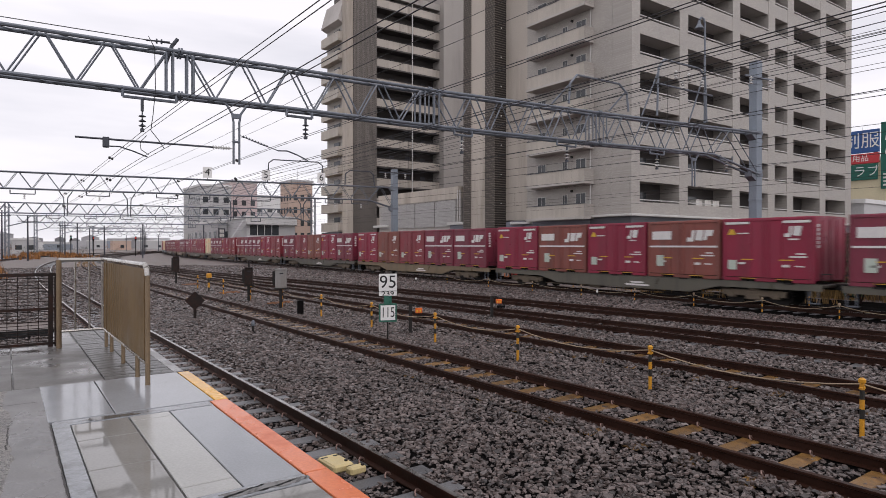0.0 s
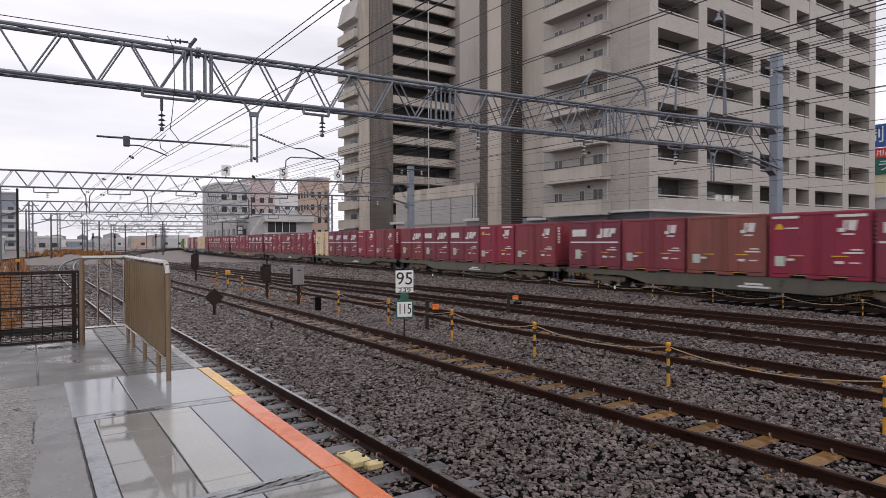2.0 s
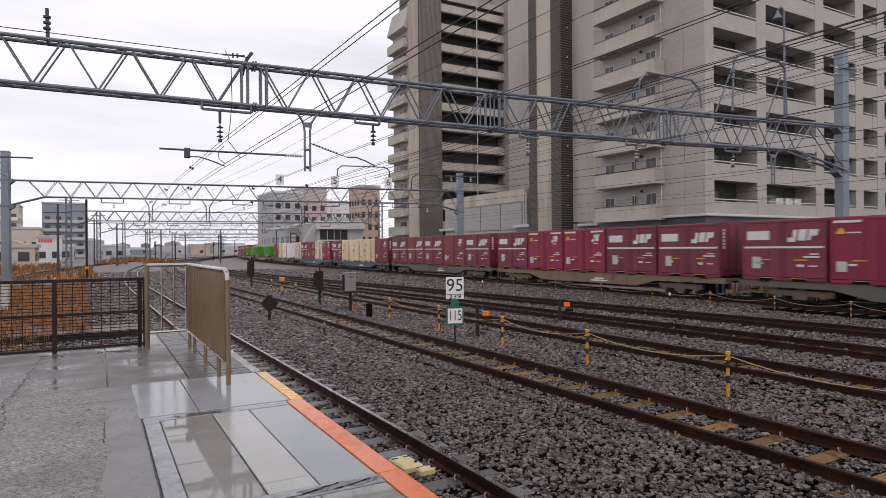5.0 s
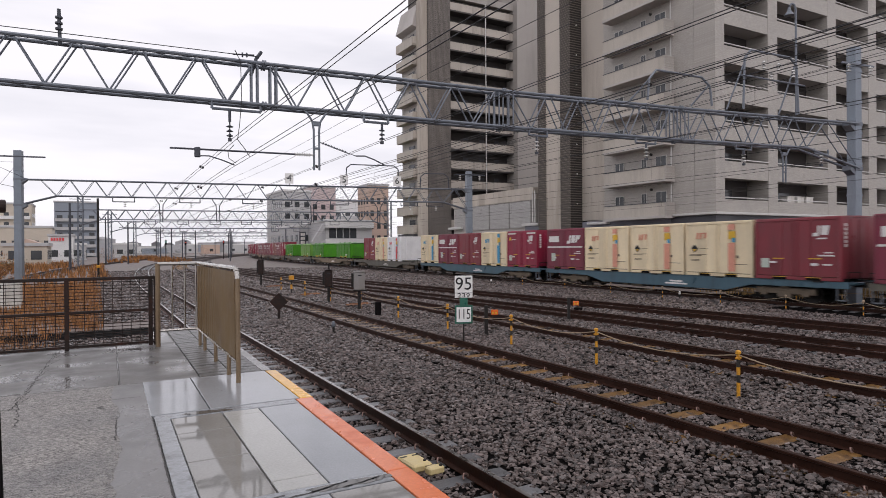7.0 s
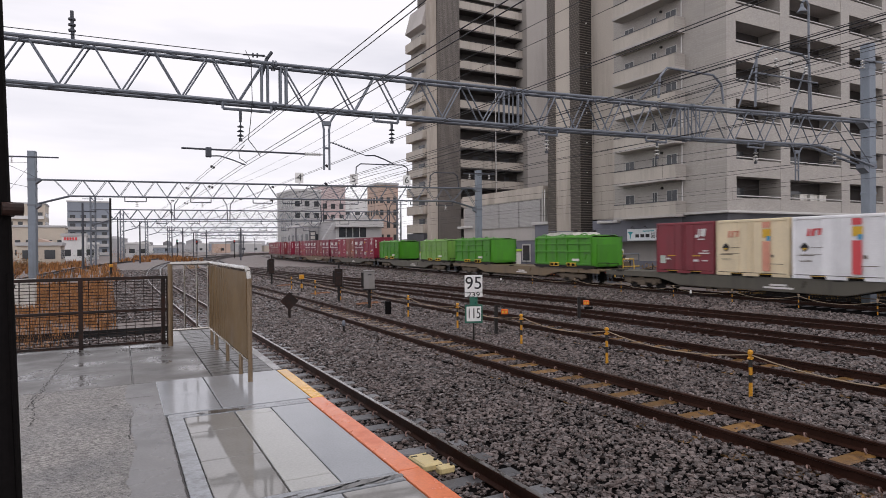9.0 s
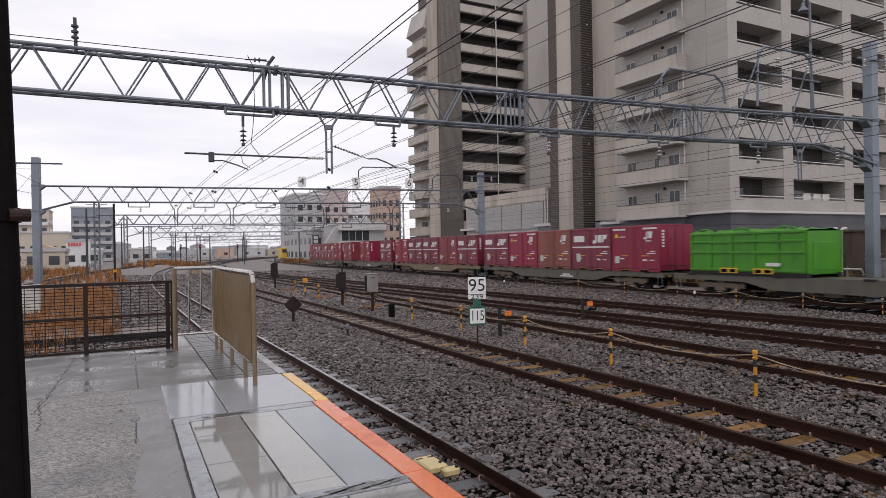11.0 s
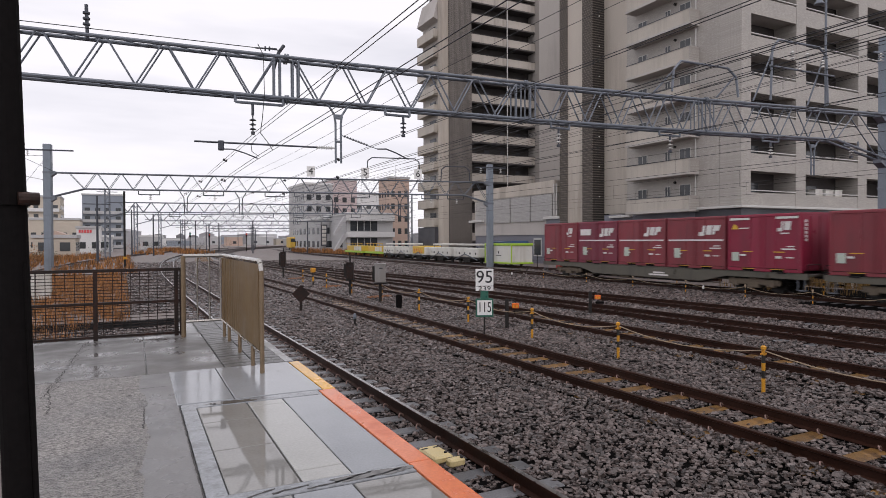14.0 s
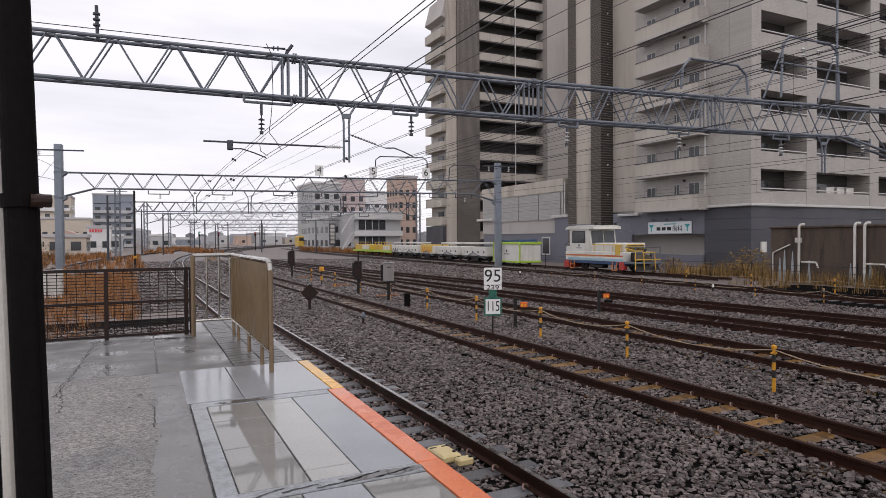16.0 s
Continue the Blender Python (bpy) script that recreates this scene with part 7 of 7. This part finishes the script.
part("marking", Geo().box(-1.226, 1.6, 1.62, -1.222, 2.2, 1.68).box(-1.226, 1.8, 1.76, -1.222, 1.95, 1.92), M["ink"], loco)
wheels(loco, (-2.0, 2.0), 0.42)

for y, length, kind in ((57.0, 6.2, 0), (63.6, 6.0, 0), (69.8, 5.0, 1), (75.5, 5.6, 0), (80.6, 4.6, 0)):
    v = thing("track_machine", "low white track maintenance machine with dark running gear", "rail vehicle", "maintenance vehicles", m=on_siding(y))
    h = length / 2
    part("frame", Geo().soft(-1.1, -h, 0.45, 1.1, h, 0.65, 0.03), M["dark_steel"], v)
    part("body", Geo().soft(-1.15, -h + 0.2, 0.65, 1.15, h - 0.2, 1.62, 0.06), M["loco_white"], v)
    if kind:
        part("engine", Geo().soft(-1.18, -h + 0.6, 0.75, 1.18, h - 0.6, 1.75, 0.08), M["loco_yellow"], v, "orange engine block")
        for i in range(4):
            part("hose", Geo().tube((-1.2, -1.2 + i * 0.7, 0.9), (-1.2, -0.9 + i * 0.7, 1.4), 0.05, 6), M["loco_orange"], v)
    else:
        part("canopy", Geo().soft(-1.0, -h + 0.6, 1.86, 1.0, h - 0.9, 2.05, 0.04), M["loco_white"], v)
        for i in range(3):
            part("canopy_post", Geo().tube((-0.95, -h + 0.8 + i * (length - 2) / 2, 1.6), (-0.95, -h + 0.8 + i * (length - 2) / 2, 1.88), 0.04, 6), M["galv"], v)
        for i in range(4):
            part("side_hatch", Geo().soft(-1.17, -h + 0.7 + i * length / 5, 0.95, -1.145, -h + 0.95 + i * length / 5, 1.15, 0.01), M["dark_steel"], v)
    part("arm", Geo().path([(-1.2, -h + 0.4, 0.4), (-1.25, 0.0, 1.0), (-1.2, h - 0.6, 0.3)], 0.05, 6), M["galv"], v)
    part("work_unit", Geo().soft(-1.05, -0.8, 0.12, 1.05, 0.8, 0.45, 0.05), M["dark_steel"], v)
    wheels(v, (-h + 0.7, h - 0.7), 0.3)

for y, length, c in ((87.0, 8.5, "loco_yellow"), (97.5, 10.0, "loco_yellow")):
    v = thing("work_trolley", "yellow and lime work trolley with railings", "rail vehicle", "maintenance vehicles", m=on_siding(y))
    h = length / 2
    part("deck", Geo().soft(-1.15, -h, 0.5, 1.15, h, 0.8, 0.03), M["lime_edge"], v)
    part("body", Geo().soft(-1.1, -h + 0.5, 0.8, 1.1, h - 1.5, 1.6, 0.05), M[c], v)
    part("white_panel", Geo().soft(-1.12, -h + 0.8, 0.85, -1.1, -0.5, 1.5, 0.01), M["loco_white"], v)
    for i in range(6):
        part("hand_post", Geo().tube((-1.1, -h + 0.3 + i * length / 6, 0.8), (-1.1, -h + 0.3 + i * length / 6, 2.0), 0.035, 6), M[c], v)
    part("hand_rail", Geo().path([(-1.1, -h + 0.3, 2.0), (-1.1, h - 0.4, 2.0)], 0.04, 6), M[c], v)
    wheels(v, (-h + 1, h - 1), 0.32)
van = thing("yellow_machine", "yellow cab of a machine standing far along the siding", "rail vehicle", m=on_siding(168))
part("cab", Geo().soft(-1.2, -2.5, 0.6, 1.2, 2.5, 3.4, 0.15), M["loco_yellow"], van)
part("window", Geo().box(-1.0, -2.56, 2.1, 1.0, -2.5, 3.0), M["glass"], van)
wheels(van, (-1.5, 1.5), 0.4)

crate = thing("equipment_crate", "white equipment crate with lime-green edges on the siding", "crate", m=on_siding(50.2))
part("body", Geo().soft(-1.15, -2.4, 0.35, 1.15, 2.5, 1.95, 0.03), M["loco_white"], crate)
part("top_edge", Geo().soft(-1.2, -2.5, 1.9, 1.2, 2.6, 2.12, 0.03), M["lime_edge"], crate)
part("bottom_edge", Geo().soft(-1.2, -2.5, 0.2, 1.2, 2.6, 0.36, 0.03), M["lime_edge"], crate)
for y in (-2.45, 2.5):
    part("corner_post", Geo().soft(-1.2, y - 0.08, 0.3, -1.1, y + 0.08, 2.0, 0.02), M["lime_edge"], crate)
part("door_panel", Geo().box(-1.165, 1.2, 0.45, -1.15, 2.2, 1.85), M["frame_dark"], crate)
part("marking", Geo().box(-1.16, -0.6, 0.95, -1.152, 0.4, 1.02).box(-1.16, -0.2, 1.15, -1.152, 0.0, 1.4).box(-1.16, 0.9, 0.95, -1.152, 1.1, 1.3), M["ink"], crate)
part("tarpaulin", Geo().prism([(-2.0, 2.12), (2.55, 2.12), (2.4, 2.3), (0.2, 2.26), (-1.9, 2.35)], 0, -0.9, 1.0), M["loco_blue"], crate, "folded dark blue tarpaulin")
wheels(crate, (-1.4, 1.4), 0.22)

# ---- weeds ----
M["weed_rust"] = material("rusty_dry_weed", (0.285, 0.128, 0.043), 0.85, vary=0.3, scale=1.0, island=0.7, bump=0)
M["weed_straw"] = material("straw_weed", (0.22, 0.135, 0.045), 0.85, vary=0.3, scale=1.0, island=0.7, bump=0)
M["leaf"] = material("dark_green_leaf", (0.035, 0.06, 0.025), 0.6, vary=0.3, scale=1.0, island=0.7, bump=0)


def blades(name, label, areas, mat, seed):
    """Thin bent blades, each two quads, over several patches: x0, y0, x1, y1, count, height, width, ground."""
    rg = np.random.default_rng(seed)
    vs, n0 = [], 0
    for x0, y0, x1, y1, n, h, w, gz in areas:
        clump = rg.uniform((x0, y0), (x1, y1), (max(n // 14, 1), 2))
        c = clump[rg.integers(0, len(clump), n)] + rg.normal(0, 0.16, (n, 2))
        c[:, 0] = np.clip(c[:, 0], x0, x1)
        c[:, 1] = np.clip(c[:, 1], y0, y1)
        clear = np.abs(c[:, 0] - np.array([LINES["west"](v) for v in c[:, 1]])) > 1.25
        c = c[clear]
        n = len(c)
        a = rg.uniform(0, 2 * np.pi, n)
        hh = h * rg.uniform(0.45, 1.15, n)
        bend = rg.uniform(0.05, 0.45, n) * hh
        ww = w * rg.uniform(0.6, 1.3, n)
        side = np.stack([-np.sin(a), np.cos(a)], 1)
        ahead = np.stack([np.cos(a), np.sin(a)], 1)
        for k, (t, wk) in enumerate(((0, 1.0), (0.55, 0.8), (1.0, 0.12))):
            base = c + ahead * (bend * t * t)[:, None]
            z = gz + hh * t
            vs.append(np.concatenate([np.stack([base - side * (ww * wk)[:, None], base + side * (ww * wk)[:, None]], 1), np.repeat(z[:, None, None], 2, 1)], 2))
    out_v, out_f = [], []
    count = 0
    for i in range(0, len(vs), 3):
        n = len(vs[i])
        v = np.concatenate(vs[i:i + 3], 1)
        out_v.append(v.reshape(-1, 3))
        b = count + 6 * np.arange(n)[:, None]
        out_f.append(b + np.array([0, 1, 3, 2]))
        out_f.append(b + np.array([2, 3, 5, 4]))
        count += 6 * n
    v, f = np.concatenate(out_v), np.concatenate(out_f)
    me = bpy.data.meshes.new(name)
    me.from_pydata(v.tolist(), [], f.tolist())
    me.materials.append(mat)
    return tagged(new(name, me), label, "weeds", "", "stuff")


blades("dry_weeds", "dense rust-brown dry weeds beyond the platform end", [(-7.5, 14, -0.9, 22, 2600, 0.3, 0.007, -0.2), (-8.0, 22, 0.2, 50, 24000, 0.36, 0.009, -0.2), (-16, 50, 1.0, 110, 6000, 0.7, 0.03, -0.2), (-3.0, 9.6, -0.3, 13, 700, 0.35, 0.009, -0.2), (10, 118, 16, 200, 1600, 0.9, 0.06, -0.2), (2.0, 126, 7.0, 152, 900, 0.7, 0.05, -0.2), (6.0, 152, 14.0, 205, 1500, 0.8, 0.06, -0.2), (-14, 95, -3.5, 128, 1800, 0.8, 0.04, -0.2), (35.5, 88, 39.5, 150, 2500, 1.1, 0.06, -0.3)], M["weed_rust"], 3)
blades("straw_weeds", "straw-coloured tall weeds along the stained wall", [(33.3, 11.0, 34.4, 26.0, 1500, 0.8, 0.012, -0.3), (33.2, 11.0, 34.3, 18.5, 700, 1.4, 0.012, -0.3), (34.6, 25.5, 38.0, 31.0, 900, 1.0, 0.025, -0.3), (33.4, 29.0, 36.0, 34.0, 500, 0.8, 0.025, -0.3), (29.5, 12.0, 31.5, 24.0, 500, 0.4, 0.016, -0.3)], M["weed_straw"], 4)


def shrub(x, y, z, r, h, mat, label, n, seed):
    ob = thing("shrub", label, "shrub", "shrubs by the railway", m=pose(x, y, z))
    rg = np.random.default_rng(seed)
    tr = Geo()
    for i in range(7):
        a = rg.uniform(0, 6.28)
        tr.tube((0, 0, 0), (r * 0.6 * math.cos(a), r * 0.6 * math.sin(a), h * rg.uniform(0.5, 0.9)), 0.03, 5, 0.008)
    part("branches", tr, M["fence_iron"], ob)
    lf = Geo()
    for i in range(n):
        d = rg.normal(0, 1, 3)
        d /= np.linalg.norm(d)
        k = rg.uniform(0.35, 1.0) ** 0.5 * (1 + 0.22 * math.sin(3 * d[0] + 5 * d[1]))
        c = Vector((d[0] * r * k, d[1] * r * k, h * 0.55 + d[2] * h * 0.45 * k))
        u, w = Vector(rg.normal(0, 1, 3)).normalized() * 0.075, Vector(rg.normal(0, 1, 3)).normalized() * 0.045
        lf.add([c - u, c + w, c + u, c - w], [(0, 1, 2, 3)])
    me = bpy.data.meshes.new("leaves")
    me.from_pydata(lf.v, [], lf.f)
    me.materials.append(mat)
    ob2 = new("leaves", me)
    ob2.parent = ob
    tagged(ob2, kind="stuff")


shrub(31.6, 11.6, -0.3, 1.1, 3.3, M["leaf"], "dark green shrub beside the freight line", 1600, 1)
shrub(36.3, 27.6, -0.4, 1.3, 2.0, M["weed_straw"], "thin straw-coloured shrub before the slate wall", 700, 2)
shrub(35.2, 33.2, -0.4, 0.9, 1.3, M["weed_straw"], "low straw-coloured shrub by the low wall", 400, 3)
shrub(-7.0, 60.0, -0.3, 2.2, 2.4, M["weed_rust"], "rust-brown shrub beside the mast", 900, 4)

# boxes and signals among the weeds
wb = thing("trackside_cabinet", "pale grey metal cabinet standing among brown weeds", "cabinet", m=pose(-3.3, 31.8, -0.25))
part("case", Geo().soft(-0.55, -0.3, 0.1, 0.55, 0.3, 1.35, 0.03), M["white_dirty"], wb)
part("plinth", Geo().soft(-0.6, -0.35, 0, 0.6, 0.35, 0.1, 0.02), M["concrete"], wb)
part("door_seam", Geo().box(-0.01, -0.305, 0.15, 0.01, -0.299, 1.3), M["dark_steel"], wb)
part("vent", Geo().box(-0.4, -0.305, 1.0, -0.15, -0.299, 1.15), M["dark_steel"], wb)
mk = thing("marker_lamp", "yellow lamp post among the weeds", "lamp", m=pose(0.2, 62.0, -0.2))
part("post", Geo().tube((0, 0, 0), (0, 0, 7.0), 0.09, 8), M["dark_steel"], mk)
part("head", Geo().soft(-0.16, -0.12, 0.95, 0.16, 0.12, 1.2, 0.04), M["post_yellow"], mk)
M["red_light"] = glowing("red_signal_light", (1.0, 0.06, 0.04), 0.9)
M["green_light"] = glowing("green_signal_light", (0.35, 0.8, 0.65), 0.7)
for x, y, lit in ((14.0, 155, "green_light"), (27.5, 160, "red_light"), (20.0, 170, "red_light")):
    sg = thing("colour_light_signal", "tall colour light signal beside the far tracks", "signal", "signals in the distance", m=pose(x, y, -0.25))
    part("post", Geo().tube((0, 0, 0), (0, 0, 3.6), 0.1, 8), M["dark_steel"], sg)
    hd = part("head", Geo().soft(-0.2, -0.1, 3.6, 0.2, 0.1, 4.6, 0.06), M["black"], sg)
    part("lens", Geo().tube((0, -0.16, 4.2), (0, -0.1, 4.2), 0.10, 12), M[lit], hd)

# loose cables and pipes at the platform end
for i, (a, b, c) in enumerate((((0.3, 10.4, 0.55), (1.2, 10.2, 0.62), (2.1, 11.5, 0.0)), ((-0.4, 10.9, 0.5), (0.6, 10.6, 0.58), (1.9, 12.0, -0.05)), ((0.0, 11.2, 0.42), (1.0, 11.0, 0.45), (2.0, 12.6, -0.1)))):
    cb = new("cable", Geo().path([a, b, c], 0.035, 7).mesh("cable", M["galv"]))
    tagged(cb, "grey cable pipe running past the platform end", "cable", "cables at the platform end")
ledge = setting("platform_foot", Geo().box(-6, 9.1, -0.4, 0.6, 11.4, 0.4), M["concrete"], "low concrete ledge below the platform end", "ledge")

# cracks and worn spots in the platform surface
M["crack"] = material("crack_dirt", (0.055, 0.051, 0.049), 0.8, vary=0.4, scale=20)
rg = random.Random(4)


def crack(x0, y0, x1, y1, w, n, jig, z=1.0997):
    g = Geo()
    pts = [(x0 + (x1 - x0) * i / n + rg.uniform(-jig, jig), y0 + (y1 - y0) * i / n + rg.uniform(-jig, jig)) for i in range(n + 1)]
    for (ax, ay), (bx, by) in zip(pts, pts[1:]):
        d = Vector((bx - ax, by - ay, 0))
        s_ = Vector((-d.y, d.x, 0)).normalized() * w * rg.uniform(0.5, 1.4)
        a_, b_ = Vector((ax, ay, z)), Vector((bx, by, z))
        g.add([a_ - s_, a_ + s_, b_ + s_ * 0.8, b_ - s_ * 0.8], [(0, 1, 2, 3)])
    part("crack", g, M["crack"], platform)


for k in range(9):
    crack(-0.46 - 0.016 * k + 0.03 * (k % 3), 8.95 - 0.33 * k, -0.50 - 0.016 * k - 0.02 * (k % 2), 8.5 - 0.33 * k, 0.003, 12, 0.013, 1.1)
crack(-0.50, 8.95, -0.57, 6.6, 0.0035, 60, 0.010, 1.1)
crack(-0.57, 6.6, -0.61, 5.9, 0.003, 24, 0.012, 1.1)
crack(-0.60, 6.2, -0.52, 5.3, 0.004, 22, 0.018, 1.1)
crack(-1.6, 5.9, 0.3, 5.85, 0.004, 20, 0.01)
crack(-6.0, 9.08, 0.6, 9.08, 0.03, 60, 0.015)
for x, y, r in ((1.28, 6.62, 0.045), (0.02, 5.6, 0.03), (-0.05, 5.2, 0.02), (0.6, 5.02, 0.02), (1.3, 6.0, 0.012), (0.95, 5.7, 0.01)):
    lf = new("wet_leaf", Geo().add([(x - r, y, 1.107), (x, y - r * 0.7, 1.109), (x + r, y + r * 0.2, 1.1075), (x + r * 0.2, y + r * 0.8, 1.108)], [(0, 1, 2, 3)]).mesh("wet_leaf", M["crack"]))
    tagged(lf, "dark wet leaf lying on the platform", "leaf", "leaves on the platform")


# shallow puddles on the platform
def puddle(cx, cy, rx, ry, seed, z):
    rn = random.Random(seed)
    k = [rn.uniform(0.0, 6.28) for _ in range(4)]
    rim = []
    for i in range(48):
        a = 2 * math.pi * i / 48
        q = 1 + 0.22 * math.sin(2 * a + k[0]) + 0.13 * math.sin(5 * a + k[1]) + 0.07 * math.sin(11 * a + k[2]) + rn.uniform(-0.03, 0.03)
        rim.append((cx + rx * q * math.cos(a), cy + ry * q * math.sin(a), z))
    part("puddle", Geo().add([(cx, cy, z)] + rim, [(0, i + 1, (i + 1) % 48 + 1) for i in range(48)]), M["puddle"], platform, "shallow clear rain puddle")


puddle(1.2, 3.12, 0.2, 0.05, 4, 1.1045)
puddle(0.72, 5.03, 0.2, 0.04, 5, 1.1045)

# smoother wet patch along the panels, with a ragged rim, and coarse cracks
def ragged(x0, x1, y0, y1, z, seed):
    rn = random.Random(seed)
    k = rn.uniform(0, 6)
    n = 70
    g = Geo()
    vs = []
    for i in range(n + 1):
        y = y0 + (y1 - y0) * i / n
        vs += [(x0 + 0.022 * math.sin(1.7 * y + k) + 0.015 * math.sin(6.1 * y) + rn.uniform(-0.014, 0.014), y, z), (x1, y, z)]
    part("smooth_patch", g.add(vs, [(2 * i, 2 * i + 1, 2 * i + 3, 2 * i + 2) for i in range(n)]), M["asphalt_smooth"], platform, "smooth dark wet patch of asphalt")


ragged(0.10, 0.345, 1.2, 6.44, 1.0988, 2)
crack(0.35, 5.05, 0.35, 2.2, 0.0045, 60, 0.003, 1.1)
crack(0.112, 5.15, 0.10, 4.6, 0.005, 24, 0.006, 1.1)
for k in range(5):
    crack(0.5 + 0.16 * k, 3.08 + 0.02 * (k % 2), 0.68 + 0.17 * k, 3.16 - 0.03 * (k % 3), 0.008, 9, 0.006, 1.1045)
for i, (x, y, r, h) in enumerate(((-15.5, 112, 2.2, 2.6), (-9.0, 96, 1.6, 1.6), (-3.6, 150, 2.5, 3.0), (2.5, 178, 3.0, 3.2), (8.5, 190, 3.0, 2.6), (15.0, 205, 3.5, 3.0), (30.0, 210, 3.5, 3.4), (22.0, 215, 3.0, 2.6))):
    shrub(x, y, -0.4, r, h, M["leaf"] if i % 3 else M["weed_rust"], "dull shrub in the distance beyond the tracks" if i % 3 else "rust-brown shrub in the distance beyond the tracks", 500, 20 + i)


# ---- what moves ----
def motions():
    times = [0.0, 1.0, 2.0, 3.0, 4.0, 5.0, 6.0, 7.0, 8.0, 9.0, 10.0, 11.0, 12.0, 13.0, 14.0, 15.0, 16.0]
    for ob, mid, local in MOVING:
        walk(ob, [(t, ride(mid - SPEED * t) @ local) for t in times])


motions()
